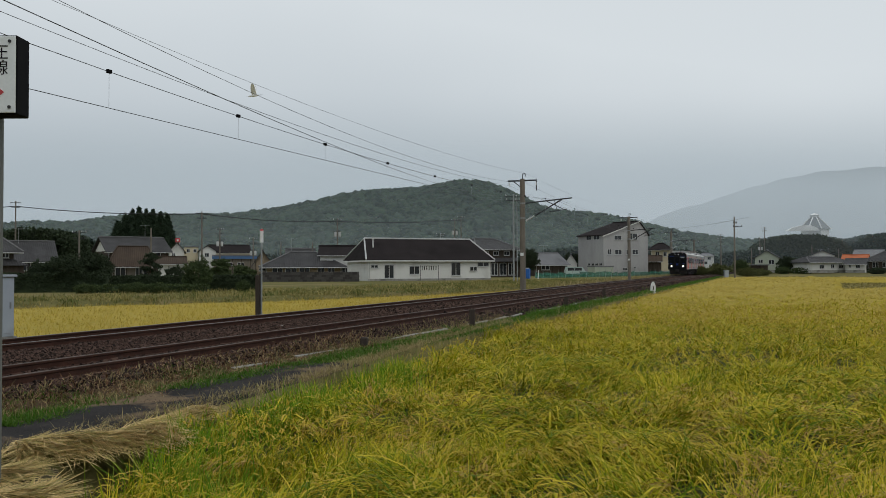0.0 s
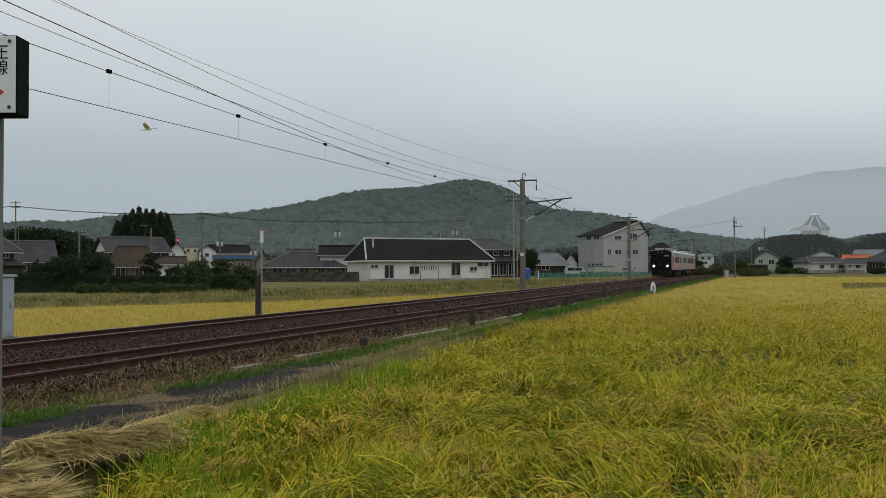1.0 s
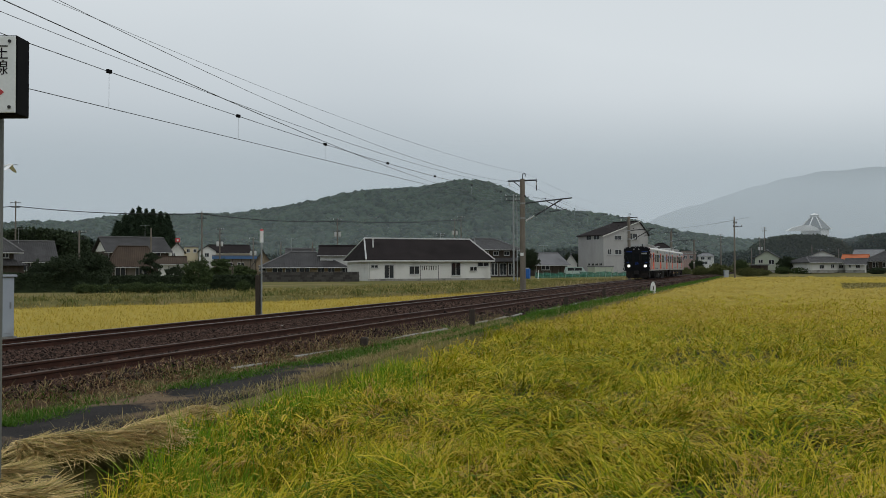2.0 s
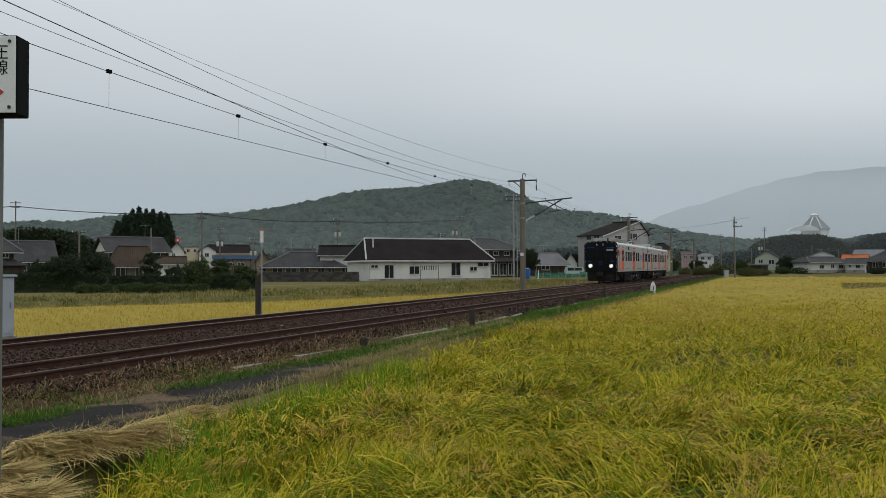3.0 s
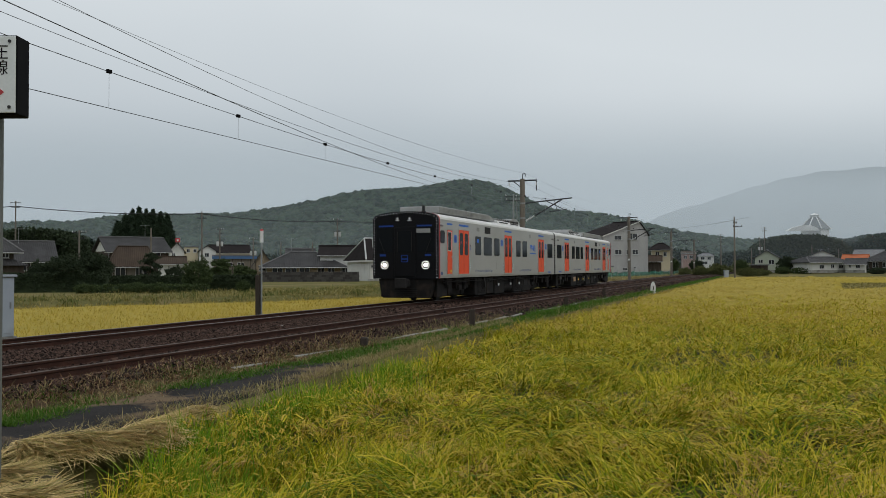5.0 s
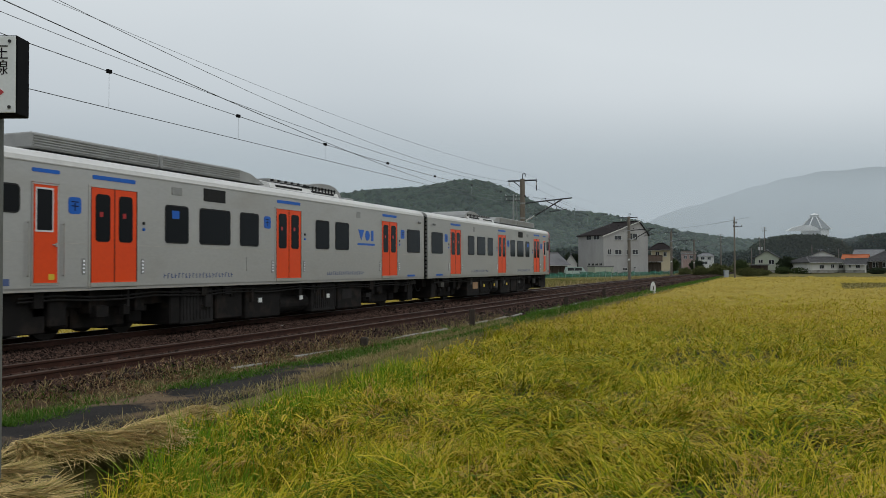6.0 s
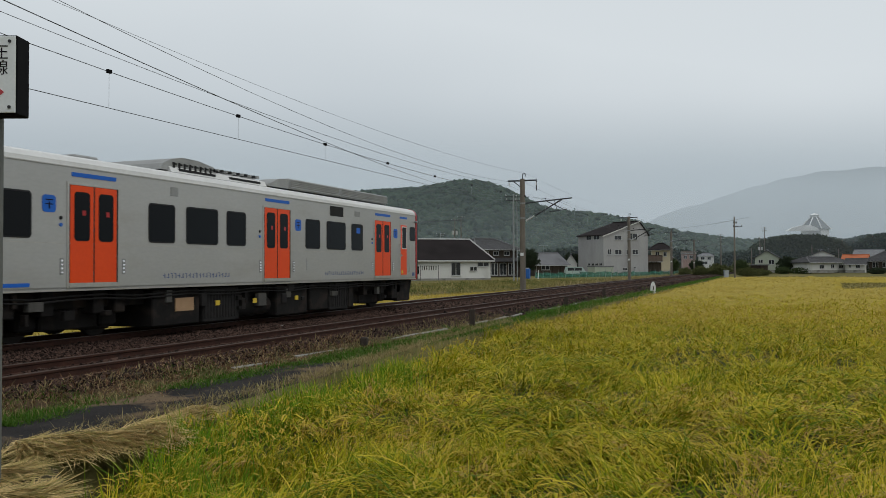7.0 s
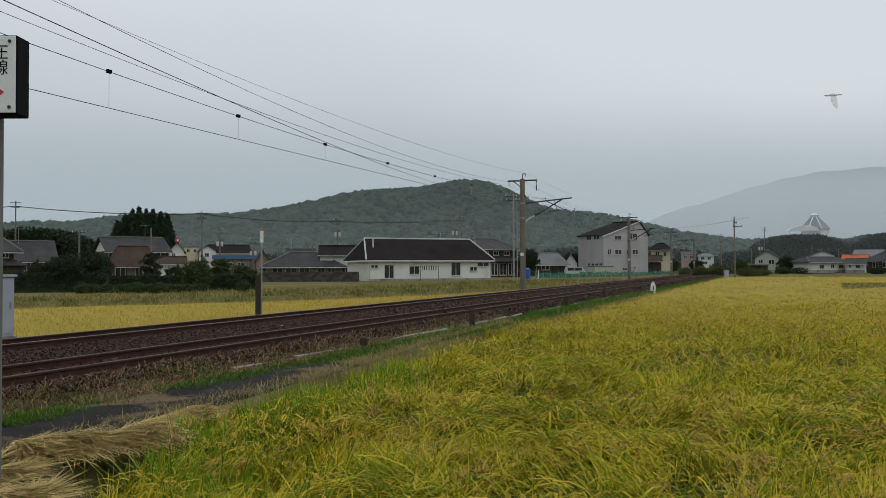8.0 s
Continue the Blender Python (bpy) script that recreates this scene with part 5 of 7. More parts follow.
def mast(x, arm=True):
    """Concrete overhead-line mast with a bracket over the far track and a crossarm for the feeders."""
    m = thing("overhead_line_mast", "brown concrete mast with steel bracket over the track", "mast", (x, 16.3, -0.3), group="overhead line masts")
    bm = bmesh.new()
    rod(bm, (0, 0, 0), (0, 0, 7.95), 0.205, 0.175, n=18)
    part("pole", bm, POLE_CON, m, smooth=False)
    bm = bmesh.new()
    box(bm, -0.05, 0.05, -1.05, 1.05, 7.78, 7.88)
    rod(bm, (0, -1.02, 7.82), (0, -1.02, 7.1), 0.035, n=8)
    rod(bm, (0, 0.65, 7.8), (0, 0.1, 7.35), 0.03, n=8)
    part("crossarm", bm, DARKSTEEL, m)
    bm = bmesh.new()
    rod(bm, (0, -0.02, 7.95), (0, -0.02, 8.32), 0.03, n=8)
    rod(bm, (0, -0.02, 8.3), (0, -0.22, 8.32), 0.03, n=8)
    rod(bm, (0, -0.22, 8.32), (0, -0.22, 8.12), 0.025, n=8)
    part("earth_wire_hook", bm, DARKSTEEL, m)
    for y in (-1.02, 0.95):
        bm = bmesh.new()
        for k in range(4):
            rod(bm, (0, y, 7.70 - k * 0.06), (0, y, 7.66 - k * 0.06), 0.06, n=10)
        part("insulator", bm, PORCELAIN, m)
    if arm:
        bm = bmesh.new()
        rod(bm, (0, -0.18, 6.22), (0, -3.55, 6.5), 0.045, n=8)
        rod(bm, (0, -0.95, 5.35), (0, -2.85, 6.42), 0.05, n=8)
        rod(bm, (0, -1.75, 6.32), (0, -2.9, 5.75), 0.03, n=8)
        rod(bm, (0, -1.9, 5.58), (0, -3.2, 5.72), 0.03, n=8)
        rod(bm, (0, -2.3, 6.4), (0, -2.5, 5.62), 0.02, n=6)
        part("bracket", bm, DARKSTEEL, m)
        bm = bmesh.new()
        for k in range(7):
            a = Vector((0, -0.25 - k * 0.09, 4.98 + k * 0.05))
            rod(bm, a, a + Vector((0, -0.04, 0.022)), 0.07, n=10)
        part("strut_insulator", bm, PORCELAIN, m)
        bm = bmesh.new()
        rod(bm, (0, 0, 5.1), (0, 0, 5.22), 0.205, n=18)
        rod(bm, (0, 0, 6.15), (0, 0, 6.27), 0.2, n=18)
        part("pole_band", bm, STEEL, m)
    bm = bmesh.new()
    box(bm, -0.205, -0.19, -0.12, 0.12, 2.5, 2.72)
    part("number_plate", bm, SIGNWHITE, m, "small white plate")
    return m


mast(SPAN0)
mast(SPAN1)
mast(107.7)
mast(156.8)
mast(206.0)


def wire(name, pts, r, label, group="overhead wires"):
    bm = bmesh.new()
    tube(bm, pts, r)
    w = part(name, bm, DARKSTEEL)
    return tagged(w, label, "wire", group)


def sag(x0, x1, y0, y1, z0, z1, dip, n=16):
    return [(x0 + (x1 - x0) * k / n, y0 + (y1 - y0) * k / n, z0 + (z1 - z0) * k / n - 4 * dip * (k / n) * (1 - k / n)) for k in range(n + 1)]


for x0, x1 in ((SPAN0 - 49, SPAN0), (SPAN0, SPAN1), (SPAN1, 107.7), (107.7, 156.8), (156.8, 206.0)):
    wire("contact_wire", sag(x0, x1, 13.79, 13.79, 5.0, 5.0, 0.02, 8), 0.0078, "taut copper contact wire above the track")
    cat = wire("catenary_wire", sag(x0, x1, 13.79, 13.79, 6.08, 6.08, 0.66), 0.0078, "sagging catenary wire with droppers")
    nd = int((x1 - x0) // 5)
    for k in range(nd + 1):
        xx = x0 + 0.7 + k * 5.0
        if xx > x1:
            continue
        q = (xx - x0) / (x1 - x0)
        zt = 6.08 - 4 * 0.66 * q * (1 - q)
        bm = bmesh.new()
        rod(bm, (xx, 13.79, 5.0), (xx, 13.79, zt), 0.004, n=5)
        part("dropper", bm, STEEL, cat)
        bm = bmesh.new()
        box(bm, xx - 0.07, xx + 0.07, 13.75, 13.83, zt - 0.035, zt + 0.05, 0.015)
        part("dropper_clamp", bm, SIGNBLACK, cat)
    first = x0 == SPAN0
    wire("feeder_wire", sag(x0, x1, 16.3, 17.3, 8.75 if first else 7.5, 7.5, 1.05 if first else 0.5), 0.0075, "dark feeder wire between the masts")
    wire("feeder_wire", sag(x0, x1, 17.25, 17.25, 8.0 if first else 7.2, 7.2, 0.72 if first else 0.5), 0.0075, "dark feeder wire between the masts")
    wire("earth_wire", sag(x0, x1, 16.1, 16.1, 8.2 if first else 8.05, 8.05, 0.68 if first else 0.4), 0.005, "thin earth wire on the mast tops")

wire("village_wire", [(xx, 12.5 + 0.1887 * (xx - 9.5), 6.25 + 0.00053 * (xx - 15) ** 2) for xx in np.linspace(4, 98, 24).tolist()], 0.010, "slack wire crossing the railway to a pole", "village wires")

# warning sign box on a post by the lane
sg = thing("warning_sign", "white warning sign box with black sides on a grey post", "sign", (*site(-3.575, 6.85).xy, -0.30), YAW - math.pi / 2)
bm = bmesh.new()
rod(bm, (0, 0, 0), (0, 0, 3.5), 0.05, n=16)
part("post", bm, mat("dull_grey_post", (0.16, 0.165, 0.155), (0.11, 0.115, 0.108), 0.6, 4, 0.1), sg)
bm = bmesh.new()
box(bm, -0.36, 0.287, -0.26, -0.06, 2.89, 3.505, 0.008)
bx = part("sign_box", bm, SIGNBLACK, sg, "black box frame")
bm = bmesh.new()
box(bm, -0.35, 0.28, -0.272, -0.2605, 2.90, 3.495, 0.004)
fc = part("sign_face", bm, SIGNWHITE, sg, "white sign face")
for cx, cz in ((0.235, 3.455), (0.235, 2.945), (-0.31, 3.455), (-0.31, 2.945)):
    bm = bmesh.new()
    rod(bm, (cx, -0.279, cz), (cx, -0.271, cz), 0.013, n=10)
    part("screw", bm, DARKSTEEL, fc)


def letters(text, x, z, size, parent, material, y):
    """Raised characters on a board, as a mesh."""
    cu = bpy.data.curves.new("lettering", "FONT")
    cu.body, cu.size, cu.extrude, cu.align_x = text, size, 0.001, "CENTER"
    tmp = bpy.data.objects.new("lettering", cu)
    scene.collection.objects.link(tmp)
    dg = bpy.context.evaluated_depsgraph_get()
    me = bpy.data.meshes.new_from_object(tmp.evaluated_get(dg))
    bpy.data.objects.remove(tmp)
    me.materials.clear()
    me.materials.append(material)
    ob = new("lettering", me)
    ob.parent = parent
    ob.location, ob.rotation_euler = (x, y, z), (math.pi / 2, 0, 0)
    return ob


letters("圧", 0.165, 3.325, 0.125, fc, SIGNBLACK, -0.2735)
letters("線", 0.165, 3.205, 0.125, fc, SIGNBLACK, -0.2735)
bm = bmesh.new()
prism(bm, [(-0.02, 3.06), (0.09, 3.14), (0.195, 3.06), (0.09, 2.98)], -0.275, -0.271, "y")
part("red_diamond", bm, SIGNRED, fc, "red diamond")

# relay cabinet beyond the far track
cb = thing("relay_cabinet", "pale blue-grey steel relay cabinet on concrete base", "cabinet", (15.55, 17.6, -0.36), 0.0)
bm = bmesh.new()
box(bm, -0.55, 0.25, -0.4, 0.4, 0.12, 1.56, 0.012)
part("cabinet_body", bm, CABGREY, cb)
bm = bmesh.new()
box(bm, -0.6, 0.3, -0.45, 0.45, 1.56, 1.62, 0.012)
part("cabinet_lid", bm, CABGREY, cb)
bm = bmesh.new()
box(bm, -0.6, 0.3, -0.45, 0.45, -0.25, 0.12, 0.01)
part("base", bm, CONCRETE, cb)
bm = bmesh.new()
box(bm, -0.5, 0.2, -0.412, -0.398, 0.2, 1.5, 0.004)
dr = part("cabinet_door", bm, CABGREY, cb)
bm = bmesh.new()
box(bm, 0.1, 0.13, -0.44, -0.41, 0.8, 0.95)
part("handle", bm, STEEL, dr)

# marker lamp post and its timber
mp_ = thing("marker_post", "thin grey post with white and red cap beside dark timber", "post", (25.1, 16.3, -0.35))
bm = bmesh.new()
rod(bm, (0.0, -0.11, 0), (0.0, -0.11, 3.12), 0.03, n=10)
part("post", bm, STEEL, mp_)
bm = bmesh.new()
rod(bm, (0, -0.11, 2.62), (0, -0.11, 3.02), 0.062, n=14)
part("white_cap", bm, WHITE, mp_, "white cylinder cap")
bm = bmesh.new()
rod(bm, (0, -0.11, 3.02), (0, -0.11, 3.07), 0.065, 0.05, n=14)
part("red_tip", bm, SIGNRED, mp_, "red tip")
bm = bmesh.new()
box(bm, -0.07, 0.07, -0.06, 0.10, -0.1, 1.5, 0.012)
part("timber", bm, WOODPOST, mp_, "dark square timber")

# old posts on the near side, the distance marker and a broken stub
for x, y, h in ((23.4, 8.02, 0.62), (36.3, 8.2, 0.55), (47.2, 8.5, 0.62), (16.9, 8.3, 0.3)):
    ps = bmesh.new()
    box(ps, -0.08, 0.08, -0.08, 0.08, 0, h, 0.02)
    o = tagged(part("short_post", ps, WOODPOST), "dark weathered short post beside the ballast", "post", "short posts")
    o.location, o.rotation_euler = (x, y, -0.42), (rng.uniform(-0.05, 0.05), rng.uniform(-0.05, 0.05), 0.3)
ks = thing("distance_marker", "white pointed distance marker beside the track", "marker", (60.2, 7.5, -0.42), radians(200))
bm = bmesh.new()
prism(bm, [(-0.17, 0), (0.17, 0), (0.17, 0.5), (0.05, 0.8), (-0.05, 0.8), (-0.17, 0.5)], -0.06, 0.06, "x")
part("board", bm, WHITE, ks)
bm = bmesh.new()
box(bm, 0.058, 0.066, -0.03, 0.03, 0.2, 0.48)
part("mark_bars", bm, SIGNBLACK, ks)

# concrete edging along the toe of the ballast
eg = thing("edging", "broken pale concrete edging along the ballast", "edging", (0, 0, 0), kind="structure")
bm = bmesh.new()
box(bm, -0.95, 0.95, -0.05, 0.05, -0.12, 0.05, 0.012)
edge_me = mesh_of(bm, "edging_block", CONCRETE)
for x in (13.2, 15.3, 19.4, 21.4, 25.2, 27.2, 29.2, 33.4, 35.4, 39, 41, 45.2, 47.2, 52):
    shared("edging_block", edge_me, eg, (x, 8.46 + rng.uniform(-0.03, 0.03), -0.34), (0, rng.uniform(-0.02, 0.02), rng.uniform(-0.02, 0.02)))
# two pale sleepers' ends lying on the stones
bm = bmesh.new()
box(bm, -0.16, 0.16, -0.07, 0.07, 0, 0.06, 0.015)
for k, x in enumerate((19.0, 19.9)):
    o = tagged(part("loose_block", bm.copy(), CONCRETE), "pale loose concrete block on the ballast", "block", "loose blocks")
    o.location = (x, 12.2, -0.19)
bm.free()

# ---- the village ----
PALELEAF = mat("pale_shrub_leaves", (0.15, 0.16, 0.06), (0.06, 0.07, 0.025), 0.85, 0.8, 0.5, fine=6, island=True, spec=0.2)


def roof_mat(name, col, col2, scale=3.6, rough=0.6, bump=0.5):
    """Courses of tiles or sheets: ribs running down the slope."""
    m = mat(name, col, col2, rough, 0.6, 0.3, fine=5, spec=0.08, grime=tuple(c * 0.55 for c in col), grime_scale=0.35)
    n, l = m.node_tree.nodes, m.node_tree.links
    co = n.new("ShaderNodeTexCoord")
    wv = n.new("ShaderNodeTexWave")
    wv.bands_direction = "X"
    wv.inputs["Scale"].default_value, wv.inputs["Distortion"].default_value = scale * 0.32, 0.3
    l.new(co.outputs["Object"], wv.inputs["Vector"])
    bp = n.new("ShaderNodeBump")
    bp.inputs["Strength"].default_value, bp.inputs["Distance"].default_value = bump, 0.06
    l.new(wv.outputs["Fac"], bp.inputs["Height"])
    l.new(bp.outputs[0], n["Principled BSDF"].inputs["Normal"])
    return m


WALLWHITE = mat("white_render_wall", (0.66, 0.655, 0.62), (0.55, 0.545, 0.51), 0.85, 0.6, 0.1, fine=8, grime=(0.36, 0.35, 0.32), grime_scale=0.5, grime_at=(0.55, 0.9), stretch=(1, 1, 0.5))
WALLCREAM = mat("cream_wall", (0.56, 0.49, 0.34), (0.46, 0.4, 0.28), 0.85, 0.6, 0.1, fine=8)
WALLTAN = mat("tan_plaster", (0.30, 0.235, 0.155), (0.22, 0.17, 0.115), 0.9, 0.7, 0.1, fine=8)
WALLBROWN = mat("dark_timber_wall", (0.075, 0.058, 0.045), (0.035, 0.028, 0.022), 0.85, 1.2, 0.2, stretch=(3, 3, 0.4))
WALLGREYTAN = mat("grey_tan_boards", (0.18, 0.155, 0.125), (0.12, 0.105, 0.085), 0.9, 1.2, 0.2, stretch=(3, 3, 0.4))
WALLGREY = mat("grey_concrete_wall", (0.40, 0.395, 0.385), (0.31, 0.305, 0.30), 0.85, 0.4, 0.1, fine=5, grime=(0.24, 0.235, 0.23), grime_scale=0.25, grime_at=(0.5, 0.85), stretch=(1, 1, 0.35))
WALLGREEN = mat("pale_green_wall", (0.42, 0.45, 0.36), (0.34, 0.37, 0.3), 0.85, 0.6, 0.1, fine=8)
WALLPINK = mat("pink_wall", (0.36, 0.23, 0.20), (0.28, 0.18, 0.16), 0.85, 0.6, 0.1, fine=8)
WALLBLUE = mat("blue_sheet_wall", (0.08, 0.15, 0.28), (0.06, 0.12, 0.23), 0.6, 0.8, 0.1, fine=8)
ROOFDARK = roof_mat("dark_slate_roof", (0.027, 0.022, 0.022), (0.017, 0.014, 0.014), 3.0, 0.9, 0.12)
ROOFTILE = roof_mat("grey_tile_roof", (0.075, 0.073, 0.074), (0.028, 0.027, 0.027), 3.6, 0.55)
RIDGETILE = mat("pale_ridge_tile", (0.17, 0.168, 0.168), (0.09, 0.088, 0.088), 0.6, 2, 0.3)
ROOFBROWN = roof_mat("brown_tile_roof", (0.085, 0.062, 0.046), (0.048, 0.036, 0.028), 3.6, 0.8)
ROOFGREY = roof_mat("grey_sheet_roof", (0.2, 0.2, 0.205), (0.13, 0.13, 0.135), 2.0, 0.6)
ROOFORANGE = roof_mat("orange_tile_roof", (0.50, 0.16, 0.07), (0.36, 0.11, 0.05), 3.6, 0.7)
FRAME = mat("window_frame_grey", (0.5, 0.5, 0.49), (0.4, 0.4, 0.39), 0.5, 4, 0.05)
FRAMEDARK = mat("dark_timber_post", (0.04, 0.03, 0.024), (0.022, 0.017, 0.014), 0.9, 3, 0.2)
WINPANE = bpy.data.materials.new("dark_window_glass")
WINPANE.use_nodes = True
wp = WINPANE.node_tree.nodes["Principled BSDF"]
wp.inputs["Base Color"].default_value = (0.02, 0.022, 0.024, 1)
wp.inputs["Roughness"].default_value = 0.12


def window(par, x0, x1, z0, z1, y=0.0):
    """A sliding window set in the front wall: frame, two panes, sill."""
    bm = bmesh.new()
    t = 0.07
    for a, b, c, d in ((x0, x1, z1 - t, z1), (x0, x1, z0, z0 + t), (x0, x0 + t, z0 + t, z1 - t), (x1 - t, x1, z0 + t, z1 - t), ((x0 + x1) / 2 - t / 2, (x0 + x1) / 2 + t / 2, z0 + t, z1 - t)):
        box(bm, a, b, y - 0.06, y + 0.06, c, d)
    w = part("window", bm, FRAME, par)
    for a, b in ((x0 + t, (x0 + x1) / 2 - t / 2), ((x0 + x1) / 2 + t / 2, x1 - t)):
        bm = bmesh.new()
        box(bm, a, b, y - 0.025, y, z0 + t, z1 - t)
        part("pane", bm, WINPANE, w)
    bm = bmesh.new()
    box(bm, x0 - 0.06, x1 + 0.06, y - 0.12, y, z0 - 0.06, z0 - 0.003)
    part("sill", bm, FRAME, w)


def slab(bm, pts, t=0.16):
    """A roof plane of thickness t below the given corners."""
    vs = [bm.verts.new(p) for p in pts]
    lo = [bm.verts.new((p[0], p[1], p[2] - t)) for p in pts]
    n = len(pts)
    fs = [bm.faces.new(vs), bm.faces.new(lo[::-1])]
    for i in range(n):
        fs.append(bm.faces.new((vs[i], lo[i], lo[(i + 1) % n], vs[(i + 1) % n])))
    bmesh.ops.recalc_face_normals(bm, faces=fs)


def house(name, label, category, r0, a0, r1, a1, z, deep, eave, ridge, kind, wall, roof, windows, frac=0.5, over=0.5, inset=0.85, gable=None, skirt=0.0):
    """A building on the village grid: front from (r0, a0) to (r1, a1), walls to the eave, roof to the ridge."""
    p0, p1 = site(r0, a0), site(r1, a1)
    d = p1 - p0
    w = d.length
    h = thing(name, label, category, (p0.x, p0.y, z), math.atan2(d.y, d.x))
    bm = bmesh.new()
    if kind == "gable_y":
        prism(bm, [(0, -0.4), (w, -0.4), (w, eave + (0.0 if frac == 0.5 else 0.35)), (w * frac, ridge - 0.1), (0, eave)], 0, deep, "y")
    elif kind == "gable_x":
        prism(bm, [(0, -0.4), (deep, -0.4), (deep, eave), (deep / 2, ridge - 0.1), (0, eave)], 0, w, "x")
    else:
        box(bm, 0, w, 0, deep, -0.4, eave)
    part("wall", bm, wall, h)
    o = over
    drop = lambda run: o * (ridge - eave) / max(run, 0.1)
    bm = bmesh.new()
    if kind == "gable_x":
        q = drop(deep / 2)
        slab(bm, [(-o * 0.7, -o, eave - q + 0.1), (w + o * 0.7, -o, eave - q + 0.1), (w + o * 0.7, deep / 2, ridge + 0.1), (-o * 0.7, deep / 2, ridge + 0.1)])
        slab(bm, [(-o * 0.7, deep / 2, ridge + 0.1), (w + o * 0.7, deep / 2, ridge + 0.1), (w + o * 0.7, deep + o, eave - q + 0.1), (-o * 0.7, deep + o, eave - q + 0.1)])
        ends = [((-o * 0.7, deep / 2), (w + o * 0.7, deep / 2))]
    elif kind == "gable_y":
        q = drop(w * frac)
        e2 = eave + (0.0 if frac == 0.5 else 0.35)
        slab(bm, [(-o, -o * 0.7, eave - q + 0.1), (w * frac, -o * 0.7, ridge + 0.1), (w * frac, deep + o * 0.7, ridge + 0.1), (-o, deep + o * 0.7, eave - q + 0.1)])
        slab(bm, [(w * frac, -o * 0.7, ridge + 0.1), (w + o, -o * 0.7, e2 - o * (ridge - e2) / (w * (1 - frac)) + 0.1), (w + o, deep + o * 0.7, e2 - o * (ridge - e2) / (w * (1 - frac)) + 0.1), (w * frac, deep + o * 0.7, ridge + 0.1)])
        ends = [((w * frac, -o * 0.7), (w * frac, deep + o * 0.7))]
    elif kind == "hip":
        q = min(deep / 2, w * 0.4)
        e = eave - drop(q) * 0.5 + 0.1
        A, B, C, D = (-o, -o, e), (w + o, -o, e), (w + o, deep + o, e), (-o, deep + o, e)
        k = q * inset
        M, N = (k, deep / 2, ridge + 0.1), (w - k, deep / 2, ridge + 0.1)
        for pts in ([A, B, N, M], [B, C, N], [C, D, M, N], [D, A, M]):
            slab(bm, pts)
        ends = [((k, deep / 2), (w - k, deep / 2))]
    else:
        box(bm, -o, w + o, -o, deep + o, eave, eave + 0.22, 0.02)
        ends = []
    rf = part("roof", bm, roof, h)
    for a, b in ends:
        bm = bmesh.new()
        if kind == "gable_y":
            box(bm, a[0] - 0.14, a[0] + 0.14, a[1], b[1], ridge + 0.06, ridge + 0.26, 0.04)
        else:
            box(bm, a[0], b[0], a[1] - 0.14, a[1] + 0.14, ridge + 0.06, ridge + 0.26, 0.04)
        part("ridge_cap", bm, FRAME if name == "white_building" else RIDGETILE if roof is ROOFTILE else roof, rf)
    if kind in ("gable_x", "hip"):
        bm = bmesh.new()
        zz = eave - drop(deep / 2 if kind == "gable_x" else min(deep / 2, w * 0.4)) * (1 if kind == "gable_x" else 0.5) - 0.05
        rod(bm, (-o, -o - 0.05, zz), (w + o, -o - 0.05, zz), 0.055, n=8)
        part("gutter", bm, FRAME, rf)
        bm = bmesh.new()
        rod(bm, (0.15, -0.06, -0.2), (0.15, -0.06, eave), 0.04, n=8)
        part("downpipe", bm, FRAME, h)
    if name == "white_building":
        bm = bmesh.new()
        box(bm, -o - 0.02, w + o + 0.02, -o - 0.03, -o, eave - 0.34, eave - 0.12)
        box(bm, -o - 0.03, -o, -o, deep + o, eave - 0.34, eave - 0.12)
        part("fascia", bm, WALLWHITE, rf, "white fascia board")
    if kind == "hip":
        # ridge tiles down the four hips
        for foot, top in ((A, M), (B, N), (C, N), (D, M)):
            bm = bmesh.new()
            rod(bm, (foot[0], foot[1], foot[2] + 0.02), (top[0], top[1], top[2] + 0.04), 0.11, n=6)
            part("hip_cap", bm, FRAME if name == "white_building" else RIDGETILE if roof is ROOFTILE else roof, rf)
    if gable is not None:
        # plastered gable ends under the roof
        for x in (-0.03, w + 0.03):
            bm = bmesh.new()
            prism(bm, [(0.25, eave - 0.25), (deep - 0.25, eave - 0.25), (deep / 2, ridge - 0.3)], x - 0.02, x + 0.02, "x")
            part("gable_panel", bm, gable, h, "white plastered gable")
    if skirt:
        # tiled lean-to roof between the storeys
        bm = bmesh.new()
        slab(bm, [(-1.3, -1.5, skirt - 0.55), (w + 1.3, -1.5, skirt - 0.55), (w, 0, skirt + 0.1), (0, 0, skirt + 0.1)], 0.12)
        slab(bm, [(-1.3, deep + 1.0, skirt - 0.55), (-1.3, -1.5, skirt - 0.55), (0, 0, skirt + 0.1), (0, deep, skirt + 0.1)], 0.12)
        slab(bm, [(w + 1.3, -1.5, skirt - 0.55), (w + 1.3, deep + 1.0, skirt - 0.55), (w, deep, skirt + 0.1), (w, 0, skirt + 0.1)], 0.12)
        part("lower_roof", bm, roof, h, "tiled lower roof")
        bm = bmesh.new()
        box(bm, -0.9, w + 0.9, -1.0, -0.003, -0.4, skirt - 0.42)
        part("porch", bm, wall, h)
        for k in range(int(w / 1.82)):
            window(h, k * 1.82 + 0.2, k * 1.82 + 1.6, 0.25, skirt - 0.85, -1.0)
    # timber posts, a rail and a dark plinth give the front its panels
    if wall in (WALLBROWN, WALLTAN, WALLGREYTAN):
        for k in range(int(w / 1.82) + 1):
            bm = bmesh.new()
